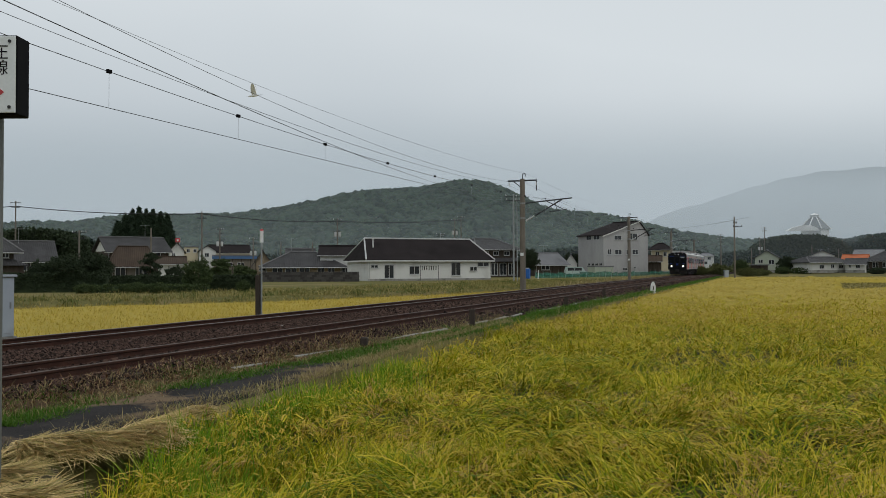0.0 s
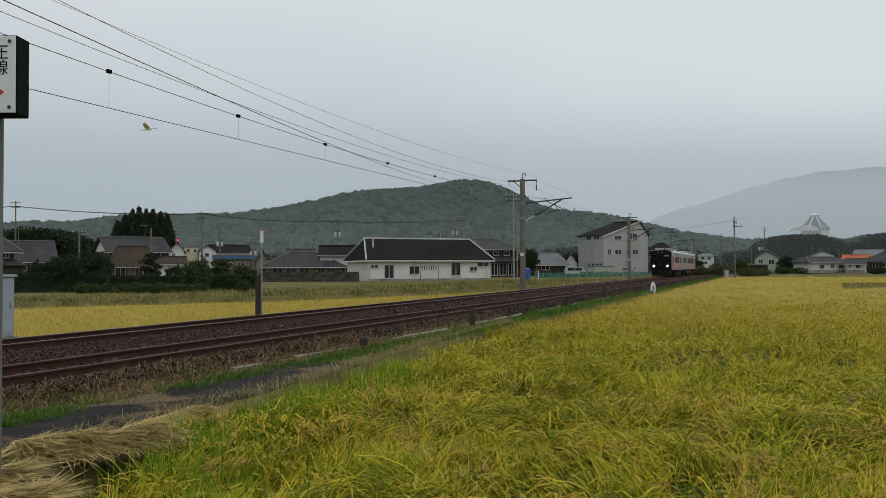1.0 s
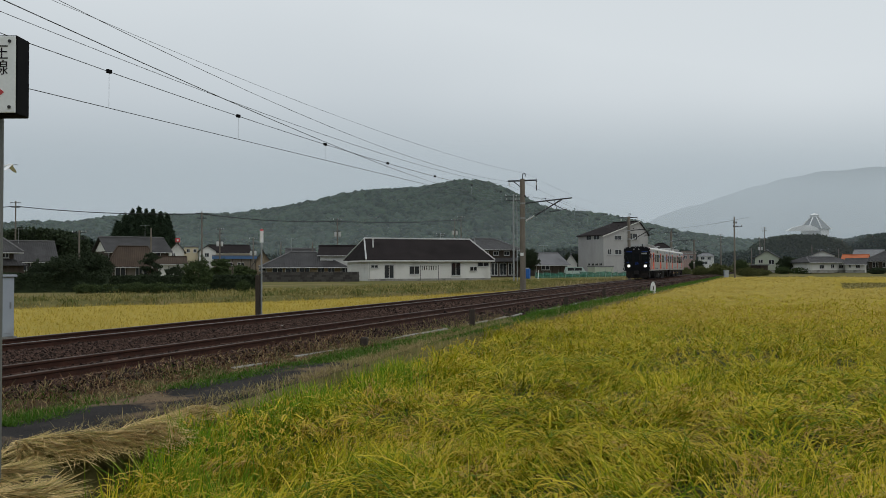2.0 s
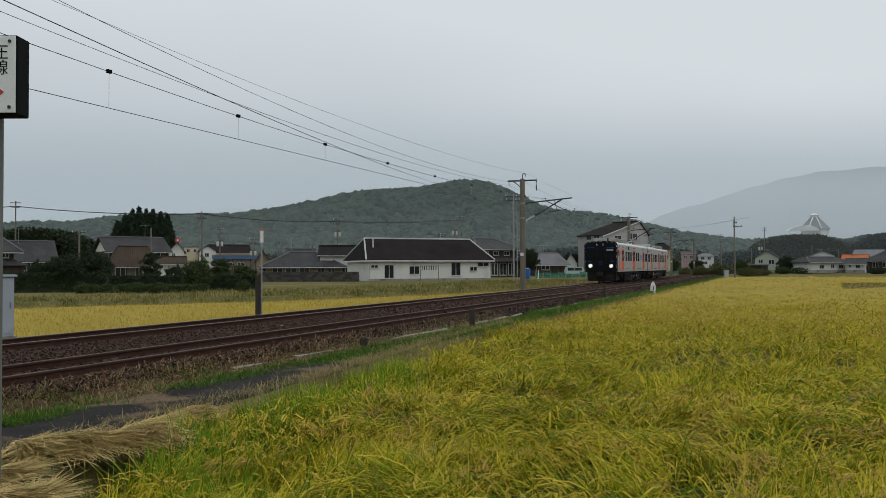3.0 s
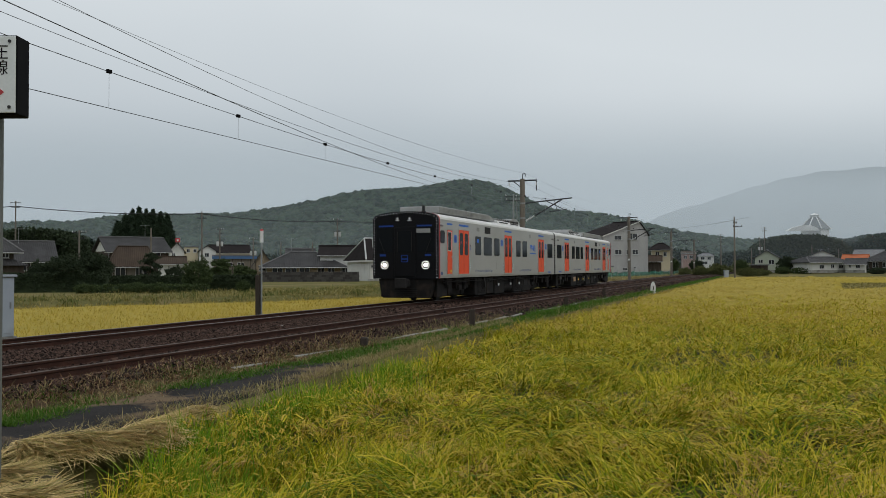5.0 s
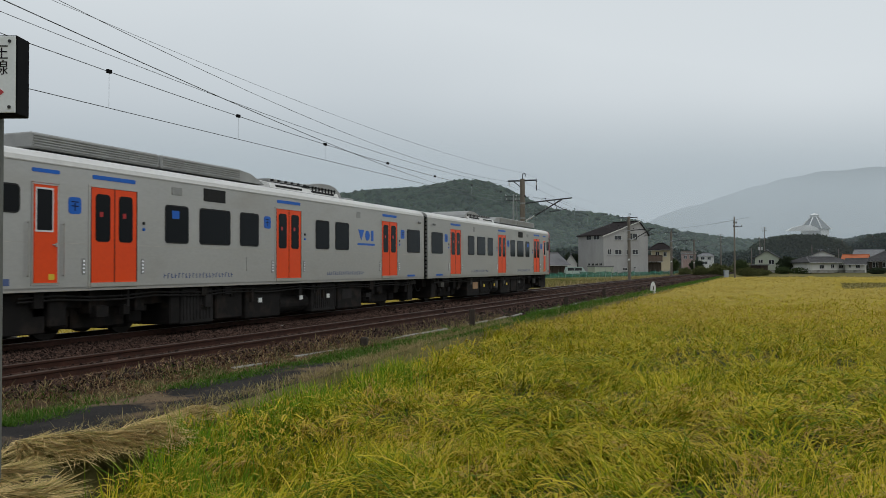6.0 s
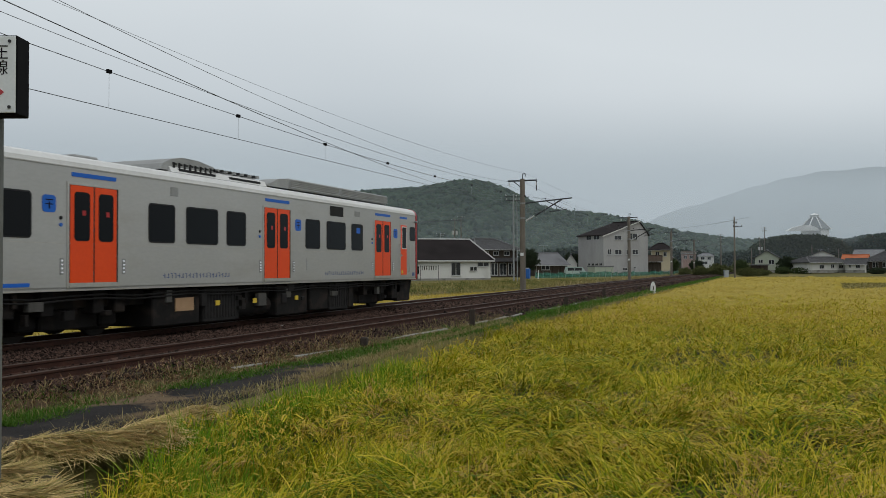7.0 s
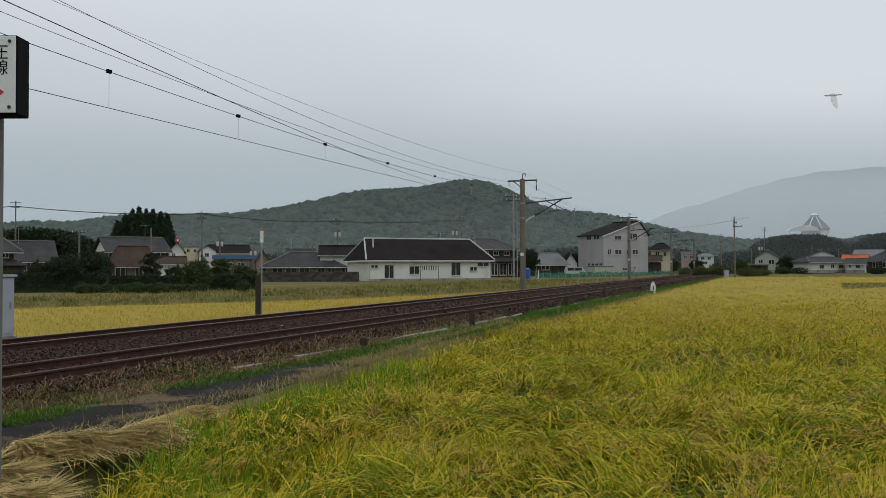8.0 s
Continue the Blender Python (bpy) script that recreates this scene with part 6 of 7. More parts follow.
            box(bm, k * 1.82, k * 1.82 + 0.12, -0.035, 0.0, -0.3, eave - 0.1)
            part("wall_post", bm, WALLBROWN if wall is not WALLBROWN else FRAMEDARK, h)
    else:
        bm = bmesh.new()
        box(bm, -0.01, w + 0.01, -0.03, 0.0, -0.4, 0.22)
        part("plinth", bm, CONCRETE, h)
    for x0, x1, z0, z1 in windows:
        window(h, x0, x1, z0, z1)
    return h


def aerial(r, a, z, height):
    """A television aerial on a roof: mast, boom and rods."""
    p = site(r, a)
    t = thing("tv_aerial", "thin grey television aerial above a roof", "aerial", (p.x, p.y, z), YAW - 1.2, group="roof aerials")
    bm = bmesh.new()
    rod(bm, (0, 0, 0), (0, 0, height), 0.03, n=6)
    part("mast", bm, STEEL, t)
    bm = bmesh.new()
    rod(bm, (-0.8, 0, height - 0.1), (0.8, 0, height - 0.1), 0.025, n=6)
    for k in range(7):
        rod(bm, (-0.75 + k * 0.25, -0.4, height - 0.1), (-0.75 + k * 0.25, 0.4, height - 0.1), 0.015, n=5)
    part("rods", bm, STEEL, t)


def utility_pole(r, a, z, height, kind):
    """A wooden or concrete pole with crossarms, insulators and boxes."""
    p = site(r, a)
    u = thing("utility_pole", "grey concrete utility pole with crossarms and insulators" if kind != "plain" else "plain grey utility pole", "pole", (p.x, p.y, z), YAW - math.pi / 2 + 0.2, group="utility poles")
    bm = bmesh.new()
    rod(bm, (0, 0, -0.3), (0, 0, height), 0.17 if kind != "steel" else 0.11, 0.10, n=10)
    part("pole", bm, POLE_CON if kind != "steel" else STEEL, u)
    arms = {"cross": ((0.3, 0.9), (1.1, 0.7)), "box": ((0.4, 0.8), (1.2, 0.8), (2.6, 0.5)), "steel": ((0.3, 1.0), (0.75, 0.9)), "arm": ((1.0, 0.5), (1.6, 1.4)), "plain": ()}[kind]
    for dz, half in arms:
        bm = bmesh.new()
        x0 = -half if kind != "arm" else -0.2
        box(bm, x0, half, -0.05, 0.05, height - dz - 0.05, height - dz + 0.05)
        arm = part("crossarm", bm, DARKSTEEL, u)
        for x in (x0 + 0.08, half - 0.08, half * 0.35):
            bm = bmesh.new()
            rod(bm, (x, 0, height - dz + 0.05), (x, 0, height - dz + 0.26), 0.06, 0.045, n=8)
            part("insulator", bm, PORCELAIN if dz < 1 else DARKSTEEL, arm)
    if kind == "box":
        for x in (-0.4, 0.4):
            bm = bmesh.new()
            rod(bm, (x, -0.2, height - 3.6), (x, -0.2, height - 2.7), 0.24, n=14)
            part("transformer", bm, FRAME, u, "pale grey transformer can")
    if kind == "steel":
        bm = bmesh.new()
        rod(bm, (0.45, 0, -0.3), (0.42, 0, height - 0.4), 0.06, 0.05, n=8)
        part("stay_tube", bm, STEEL, u)


def tree(kind, label, r, a, z, height, width, material):
    """A tree: tapered trunk, limbs, and a crown of many leaf clumps with gaps."""
    p = site(r, a)
    t = thing(kind, label, "bush" if "bush" in kind else "tree", (p.x, p.y, z), rng.uniform(0, 6.28), group="")
    bm = bmesh.new()
    tr = max(0.06, width * 0.035)
    top = height * (0.55 if kind != "cedar" else 0.95)
    rod(bm, (0, 0, -0.3), (0.1 * width * 0.2, 0, top), tr, tr * 0.35, n=8)
    limbs = 0 if kind in ("cedar", "round_bush") else 6
    tips = []
    for k in range(limbs):
        an = k * 2.4
        b = Vector((math.cos(an) * width * 0.3, math.sin(an) * width * 0.3, height * rng.uniform(0.5, 0.85)))
        rod(bm, (0.02, 0, height * (0.2 + 0.06 * k)), b, tr * 0.5, tr * 0.15, n=6)
        tips.append(b)
    part("trunk", bm, BARK, t)
    if kind == "cedar":
        n = 620
        f = rng.uniform(0.08, 1.0, n)
        rad = width * 0.55 * (1 - f) ** 0.8 * rng.uniform(0.35, 1.0, n)
        an = rng.uniform(0, 6.28, n)
        c = np.stack([rad * np.cos(an), rad * np.sin(an), height * f], axis=1)
        s = rng.uniform(0.35, 0.8, n) * (1.15 - f * 0.7) * width * 0.12
    elif kind == "pine":
        c, s = [], []
        for k in range(9):
            f = 0.4 + 0.6 * k / 8
            an = k * 2.1
            rr = width * 0.42 * (1.15 - f * 0.75)
            cx, cy = rr * math.cos(an), rr * math.sin(an)
            m = 46
            c.append(np.stack([cx + rng.normal(0, width * 0.11, m), cy + rng.normal(0, width * 0.11, m), height * f + rng.normal(0, height * 0.02, m)], axis=1))
            s.append(rng.uniform(0.035, 0.075, m) * width)
        c, s = np.concatenate(c), np.concatenate(s)
    else:
        n = 760
        v = rng.normal(0, 1, (n, 3))
        v /= np.linalg.norm(v, axis=1)[:, None]
        v *= rng.uniform(0.62, 1.0, n)[:, None]
        lump = 1 + 0.16 * np.sin(v[:, 0] * 5 + 1) * np.sin(v[:, 1] * 5) + 0.12 * np.sin(v[:, 2] * 7 + v[:, 0] * 3)
        lo = 0.0 if kind == "round_bush" else 0.22
        hh = height * (1 - lo) / 2
        c = np.stack([v[:, 0] * width * 0.5 * lump, v[:, 1] * width * 0.5 * lump, height * lo + hh + v[:, 2] * hh * lump], axis=1)
        s = rng.uniform(0.024, 0.052, n) * min(width, height * 1.6)
    c, s = np.repeat(c, 3, axis=0) + rng.normal(0, 0.5, (len(c) * 3, 3)) * np.repeat(s, 3)[:, None], np.repeat(s, 3) * rng.uniform(0.7, 1.3, len(c) * 3)
    cr = leafage("crown", c, s, material, rng)
    cr.parent = t
    return t


def wood(name, n, u_r, a_r, z_low, z_top, size, material, label):
    """A stand of far trees: crowns heaped over one another."""
    n = int(n * 2.2)
    r, a = rng.uniform(*u_r, n), rng.uniform(*a_r, n)
    mid, half = (u_r[0] + u_r[1]) / 2, (u_r[1] - u_r[0]) / 2
    dome = np.sqrt(np.clip(1 - np.abs((r - mid) / half) ** 3.0, 0.02, 1))
    z = z_low + (z_top - z_low) * dome * rng.uniform(0.0, 1.0, n) ** 0.6
    ob = leafage(name, to_site(r, a, z), rng.uniform(0.45, 1.2, n) * size, material, rng)
    tagged(ob, label, "wood", kind="stuff")


wood("far_wood", 2400, (-97, -73), (174, 186), -1, 9.6, 0.6, DARKLEAF, "dark rounded wood behind the houses")
wood("far_wood", 3400, (-130, -86), (212, 228), -1, 11.0, 0.85, FOREST, "wood behind the village")
wood("far_wood", 700, (-84, -64), (200, 215), -1, 8.5, 1.1, DARKLEAF, "dark wood behind the houses")
wood("far_wood", 1500, (-70, 20), (262, 280), -1, 5.5, 1.3, FOREST, "scrub at the foot of the hill")
wood("far_wood", 1500, (20, 90), (262, 280), -1, 7.0, 1.3, FOREST, "scrub at the foot of the hill")
wood("far_wood", 7000, (104, 139), (285, 300), -1, 11.8, 0.7, DARKLEAF, "dark wood beyond the field")
wood("far_wood", 4500, (158, 215), (340, 360), -1, 14.5, 0.95, FOREST, "tall wood beyond the field")
wood("far_wood", 1500, (82, 108), (255, 270), -1, 6.0, 0.7, FOREST, "trees beyond the line")
wood("far_wood", 900, (70, 150), (225, 240), -1, 2.2, 0.8, PALELEAF, "shrubs along the far field edge")


def hedge(name, r0, a0, r1, a1, height, thick, material, label, n):
    """A clipped hedge: a dense bed of small leaf clumps over a twig core."""
    k = rng.uniform(0, 1, n)
    r, a = r0 + (r1 - r0) * k, a0 + (a1 - a0) * k + rng.uniform(-thick / 2, thick / 2, n)
    z = -0.35 + height * rng.uniform(0.02, 1.0, n) ** 0.6
    ob = leafage(name, to_site(r, a, z), rng.uniform(0.07, 0.16, n), material, rng)
    tagged(ob, label, "hedge", kind="stuff")
    bm = bmesh.new()
    p, q = site(r0, a0), site(r1, a1)
    d = q - p
    box(bm, 0, d.length, -thick * 0.35, thick * 0.35, -0.1, height * 0.9, 0.1)
    core = tagged(part("hedge_core", bm, DARKLEAF), "dark twiggy core of the clipped hedge", "hedge", kind="stuff")
    core.location, core.rotation_euler = (p.x, p.y, -0.35), (0, 0, math.atan2(d.y, d.x))


hedge("garden_hedge", -33, 63, -25.0, 64, 1.4, 1.0, DARKLEAF, "dark clipped garden hedge", 4600)
hedge("garden_hedge", -25.5, 66, -14.5, 68, 1.15, 0.9, DARKLEAF, "dark clipped garden hedge", 5000)
hedge("front_shrubs", -26, 61.5, -17, 62, 0.55, 0.8, BROAD, "low shrubs before the hedge", 1500)

# dark garden wall of concrete blocks, in courses
gw = thing("garden_wall", "dark stained concrete block garden wall", "wall", (*site(-22.6, 108.5).xy, -0.36), YAW - math.pi / 2, kind="structure")
BLOCK = mat("stained_block", (0.075, 0.07, 0.065), (0.04, 0.037, 0.034), 0.95, 1.5, 0.3, each=True)
bm = bmesh.new()
box(bm, 0.006, 0.594, 0, 0.15, 0.006, 0.294, 0.008)
block_me = mesh_of(bm, "block", BLOCK)
for row in range(4):
    for k in range(20):
        shared("block", block_me, gw, (k * 0.6 - (0.3 if row % 2 else 0), 0, row * 0.3))
bm = bmesh.new()
box(bm, -0.25, 11.95, 0.01, 0.14, 0, 1.19)
box(bm, -0.3, 12.0, -0.02, 0.17, 1.2, 1.27, 0.01)
part("wall_core", bm, BLOCK, gw)

# green safety net fence with posts
NET = mat("green_net", (0.06, 0.24, 0.17), (0.035, 0.15, 0.105), 0.8, 3, 0.3)
nn, nl = NET.node_tree.nodes, NET.node_tree.links
gaps, weave = nn.new("ShaderNodeBsdfTransparent"), nn.new("ShaderNodeMixShader")
weave.inputs[0].default_value = 0.42
nl.new(nn["Principled BSDF"].outputs[0], weave.inputs[1])
nl.new(gaps.outputs[0], weave.inputs[2])
nl.new(weave.outputs[0], nn["Material Output"].inputs["Surface"])
fence = thing("net_fence", "green netting fence on thin posts", "fence", (0, 0, 0))
p, q = site(14.5, 135), site(50, 182)
fx = q - p
for k in range(24):
    a, b = p + fx * (k / 24), p + fx * ((k + 1) / 24)
    bm = bmesh.new()
    d = (b - a).normalized()
    nrm = Vector((-d.y, d.x, 0)) * 0.012
    h0, h1 = rng.uniform(0.65, 1.05), rng.uniform(0.65, 1.05)
    pts = [a - nrm, b - nrm, b + nrm, a + nrm]
    vs = [bm.verts.new((v.x, v.y, -0.38)) for v in pts] + [bm.verts.new((v.x, v.y, -0.38 + hh)) for v, hh in zip(pts, (h0, h1, h1, h0))]
    for f in ((0, 1, 5, 4), (1, 2, 6, 5), (2, 3, 7, 6), (3, 0, 4, 7), (4, 5, 6, 7)):
        bm.faces.new([vs[i] for i in f])
    part("net_panel", bm, NET, fence)
    bm = bmesh.new()
    rod(bm, (a.x, a.y, -0.5), (a.x, a.y, 0.95), 0.03, n=6)
    part("post", bm, STEEL, fence)

# small van behind the net
van = thing("parked_van", "pale green parked van behind the netting", "van", (*site(23.6, 152).xy, -0.33), YAW - math.pi / 2)
bm = bmesh.new()
prism(bm, [(-2.0, 0.3), (1.9, 0.3), (1.95, 0.8), (1.5, 1.0), (1.0, 1.75), (-1.8, 1.8), (-2.0, 1.0)], -0.75, 0.75, "y")
part("van_body", bm, mat("van_paint", (0.42, 0.5, 0.46), (0.36, 0.43, 0.4), 0.35, 1, 0.02), van)
for x0, x1 in ((-1.6, -0.5), (-0.4, 0.9)):
    bm = bmesh.new()
    box(bm, x0, x1, -0.765, -0.745, 1.1, 1.6, 0.005)
    part("side_window", bm, WINPANE, van)
for x in (-1.3, 1.2):
    for y in (-0.68, 0.68):
        bm = bmesh.new()
        rod(bm, (x, y - 0.1, 0.3), (x, y + 0.1, 0.3), 0.3, n=16)
        part("wheel", bm, RUBBER, van)

# blue water tank and pale plank by the mast
tk = thing("blue_tank", "upright blue plastic tank behind the mast", "tank", (*site(12.6, 128).xy, -0.35))
bm = bmesh.new()
box(bm, -0.38, 0.38, -0.38, 0.38, 0, 1.55, 0.1)
part("tank_body", bm, mat("blue_plastic", (0.03, 0.13, 0.42), (0.02, 0.1, 0.34), 0.5, 2, 0.03), tk)
bm = bmesh.new()
rod(bm, (0, 0, 1.55), (0, 0, 1.65), 0.2, n=14)
part("tank_lid", bm, FRAME, tk)
pk = bmesh.new()
rod(pk, (0, 0, 0), (1.1, 0.2, 1.25), 0.07, n=8)
o = tagged(part("leaning_plank", pk, FRAME), "pale plank leaning by the fence", "plank")
o.location = (*site(14.4, 130).xy, -0.36)
# chimney pipe on the long roof, laundry on a line before the wall
ch = thing("flue_pipe", "pale upright flue pipe on the dark roof", "pipe", (*site(-9.4, 115).xy, 2.6), YAW)
bm = bmesh.new()
rod(bm, (0, 0, 0), (0, 0, 2.6), 0.12, n=12)
part("pipe", bm, FRAME, ch)
bm = bmesh.new()
rod(bm, (0, 0, 2.6), (0, 0, 2.85), 0.17, 0.13, n=12)
part("cowl", bm, FRAME, ch)
ln = thing("clothes_line", "clothes line with hanging pegs rack before the wall", "clothes line", (*site(-3.0, 113.5).xy, -0.3), YAW - math.pi / 2 + 0.4)
bm = bmesh.new()
rod(bm, (0, 0, 0), (0, 0, 2.0), 0.03, n=8)
rod(bm, (2.6, 0, 0), (2.6, 0, 2.0), 0.03, n=8)
rod(bm, (0, 0, 1.9), (2.6, 0, 1.9), 0.02, n=8)
part("frame", bm, DARKSTEEL, ln)
for k in range(7):
    bm = bmesh.new()
    box(bm, 0.2 + k * 0.33, 0.3 + k * 0.33, -0.02, 0.02, 1.35, 1.88)
    part("hanging_cloth", bm, UNDERGREY, ln)

# village wires between the poles
for (r0, a0, z0), (r1, a1, z1) in (((-74.9, 150, 12.4), (-37.2, 132, 9.8)), ((-37.2, 132, 9.8), (-20.3, 165, 10.4)), ((-20.3, 165, 10.4), (4.4, 210, 13.2)), ((-110, 160, 12.7), (-74.9, 150, 12.4))):
    p, q = site(r0, a0, z0), site(r1, a1, z1)
    pts = [p.lerp(q, k / 10) - Vector((0, 0, 4 * 0.5 * (k / 10) * (1 - k / 10))) for k in range(11)]
    wire("village_wire", pts, 0.075, "dark power line over the village", "village wires")
p, q = site(49.5, 138, 9.4), site(26.5 + 18, 170, 8.9)
wire("village_wire", [p.lerp(q, k / 10) - Vector((0, 0, 1.2 * (k / 10) * (1 - k / 10))) for k in range(11)], 0.02, "thin line to the lone pole", "village wires")
bx2 = thing("lineside_box", "grey lineside box by the lone pole", "box", (*site(45.6, 138).xy, -0.35), YAW)
bm = bmesh.new()
box(bm, -0.35, 0.35, -0.3, 0.3, 0, 1.1, 0.02)
part("box_body", bm, CABGREY, bx2)
bm = bmesh.new()
box(bm, -0.4, 0.4, -0.35, 0.35, 1.1, 1.16, 0.01)
part("box_lid", bm, CABGREY, bx2)

# hilltop hall with a steep glass roof and a pale wing
hall = thing("hilltop_hall", "pale hilltop hall with steep pointed roof in mist", "building", (*site(304, 700).xy, 28.5), YAW - math.pi / 2)
hall.scale = (0.8, 0.8, 0.62)
HALLROOF = mat("hall_roof", (0.22, 0.24, 0.25), (0.15, 0.165, 0.17), 0.5, 0.1, 0.1, fine=1)
HALLWHITE = mat("hall_white", (0.7, 0.71, 0.71), (0.58, 0.59, 0.59), 0.5, 0.1, 0.1, fine=1)
bm = bmesh.new()
bmesh.ops.create_cone(bm, cap_ends=True, segments=8, radius1=16, radius2=4.0, depth=16, matrix=Matrix.Translation((0, 0, 13)))
part("steep_roof", bm, HALLROOF, hall)
bm = bmesh.new()
rod(bm, (0, 0, -4), (0, 0, 5), 14.5, n=8)
part("drum", bm, HALLWHITE, hall)
bm = bmesh.new()
rod(bm, (0, 0, 21), (0, 0, 23.5), 4.2, n=8)
rod(bm, (0, 0, 23.5), (0, 0, 26.5), 5.6, 0.5, n=8)
part("lantern", bm, HALLWHITE, hall)
for k in range(8):
    a = (k + 0.5) * math.pi / 4 + math.pi / 8
    bm = bmesh.new()
    rod(bm, (16.3 * math.cos(a), 16.3 * math.sin(a), 5), (4.2 * math.cos(a), 4.2 * math.sin(a), 21), 0.6, n=6)
    part("rib", bm, HALLWHITE, hall)
bm = bmesh.new()
prism(bm, [(-36, 2), (-4, 2), (-6, 6), (-13, 9.5), (-22, 9.0), (-31, 6)], -20, -15, "y")
part("pale_wing", bm, HALLWHITE, hall, "white curved low wing")

house("white_building", "long low white building with dark hipped roof", "building", -9.75, 112, 6.59, 119, -0.29, 9.5, 2.78, 5.56, "hip", WALLWHITE, ROOFDARK, [(0.31, 1.32, 1.63, 2.07), (2.18, 3.53, 0.28, 2.07), (5.69, 7.15, 0.78, 1.91), (11.78, 13.21, 0.59, 2.36), (14.58, 15.7, 1.19, 1.81), (15.78, 17.52, 1.81, 2.43)], frac=0.5, over=0.45, inset=0.2)
house("white_annex", "white side wing with dark low roof", "building", -17.77, 123.58, -10.59, 124.42, -0.35, 7, 3.66, 4.89, "gable_x", WALLWHITE, ROOFDARK, [(3.16, 4.13, 0.96, 2.02), (5.68, 6.66, 1.44, 2.1)], frac=0.5, over=0.4)
house("tiled_house", "old tan house with grey tiled roof behind a wall", "house", -25.09, 121.13, -14.75, 122.87, -0.35, 8, 2.04, 3.96, "hip", WALLTAN, ROOFTILE, [(0.94, 2.36, 1.01, 1.81), (2.75, 4.33, 1.0, 1.8), (4.73, 6.16, 0.99, 1.79), (7.28, 8.24, 1.06, 1.79), (8.72, 9.68, 1.05, 1.78)], frac=0.5, over=0.9)
house("tan_gable_house", "tan plastered house with grey tiled gable", "house", -27.76, 126.77, -25.68, 127.23, -0.35, 6, 2.82, 4.33, "gable_y", WALLTAN, ROOFTILE, [(0.49, 1.47, 1.32, 2.15)], frac=0.5, over=0.6)
house("upper_house", "two-storey dark timber house with grey tiled roof", "house", -57.2, 146.2, -48.9, 152.4, -0.35, 8, 5.0, 7.2, "gable_x", WALLBROWN, ROOFTILE, [(4.2, 6.2, 3.9, 4.75), (7.0, 9.0, 3.9, 4.75)], frac=0.5, over=0.8, gable=WALLWHITE)
house("low_house", "one-storey house with brownish roof beside hedge", "house", -48.88, 126.9, -43.6, 129.1, -0.35, 6, 2.47, 5.0, "hip", WALLGREYTAN, ROOFBROWN, [(0.31, 1.72, 0.46, 2.06), (3.15, 4.11, 0.44, 1.88), (4.27, 5.4, 0.69, 1.88)], frac=0.5, over=0.9, inset=0.3)
house("garden_house", "dark house with grey tiled roof among trees", "house", -59.48, 118.64, -55.08, 121.36, -0.35, 8, 3.19, 5.61, "gable_x", WALLBROWN, ROOFTILE, [(1.13, 2.2, 1.45, 2.71), (2.7, 3.86, 1.44, 2.71)], frac=0.5, over=0.8)
house("corner_house", "dark two-tier house at the field corner", "house", -52.66, 94.59, -48.83, 97.41, -0.35, 7, 4.05, 5.98, "hip", WALLBROWN, ROOFTILE, [(1.67, 2.8, 3.0, 3.72), (3.48, 4.29, 3.0, 3.72)], frac=0.5, over=0.9, skirt=2.75)
house("pale_house", "pale two-storey house with brown tiled roof", "house", -52.54, 164.56, -49.98, 165.44, -0.35, 7, 5.16, 6.68, "gable_y", WALLWHITE, ROOFBROWN, [(0.42, 1.04, 3.85, 4.72)], frac=0.5, over=0.4)
house("shed_house", "low white shed with brown roof in the garden", "house", -42.26, 127.37, -38.69, 128.63, -0.35, 5, 2.54, 3.41, "gable_x", WALLWHITE, ROOFBROWN, [(1.52, 2.97, 1.02, 1.86)], frac=0.5, over=0.5)
house("cream_house", "cream flat-roofed house among other houses", "house", -57.26, 189.54, -54.4, 190.46, -0.35, 7, 6.42, 6.76, "flat", WALLCREAM, ROOFGREY, [(0.48, 1.2, 5.29, 6.04), (1.92, 2.64, 5.29, 6.04)], frac=0.5, over=0.1)
house("gable_house", "white house with dark gable roof", "house", -52.17, 183.52, -48.92, 184.48, -0.35, 12, 5.53, 6.62, "gable_y", WALLWHITE, ROOFDARK, [(1.05, 1.98, 4.19, 5.04)], frac=0.5, over=0.4)
house("long_roof_house", "house with long dark roof", "house", -54.04, 198.85, -45.38, 201.15, -0.35, 9, 5.45, 7.15, "gable_x", WALLCREAM, ROOFDARK, [], frac=0.5, over=0.4)
bw = house("blue_workshop", "pale workshop with blue metal fascia band", "building", -46.85, 174.95, -38.77, 177.05, -0.35, 6, 4.3, 4.7, "flat", WALLGREYTAN, ROOFGREY, [(2.46, 3.81, 2.2, 2.9), (4.71, 6.07, 2.2, 2.9)], frac=0.5, over=0.3)
house("dark_house", "dark timber two-tier house with tiled roofs", "house", 6.13, 150, 13.21, 154, -0.23, 9, 4.95, 6.75, "hip", WALLBROWN, ROOFTILE, [(1.2, 2.2, 3.75, 4.5), (3.2, 4.3, 3.75, 4.5), (5.4, 6.6, 3.75, 4.5)], frac=0.5, over=0.7, inset=0.6, skirt=3.25)
house("barn", "dark barn with grey sheet roof and white gable", "barn", 17.85, 165, 24.38, 168, 0.12, 8, 1.95, 3.99, "gable_x", WALLBROWN, ROOFGREY, [(1.26, 3.05, 0.75, 1.63)], frac=0.5, over=0.6)
house("barn_gable", "white gabled storehouse beside the barn", "storehouse", 24.53, 172.18, 26.86, 171.82, 0.16, 6, 2.04, 3.85, "gable_y", WALLWHITE, ROOFGREY, [], frac=0.5, over=0.4)
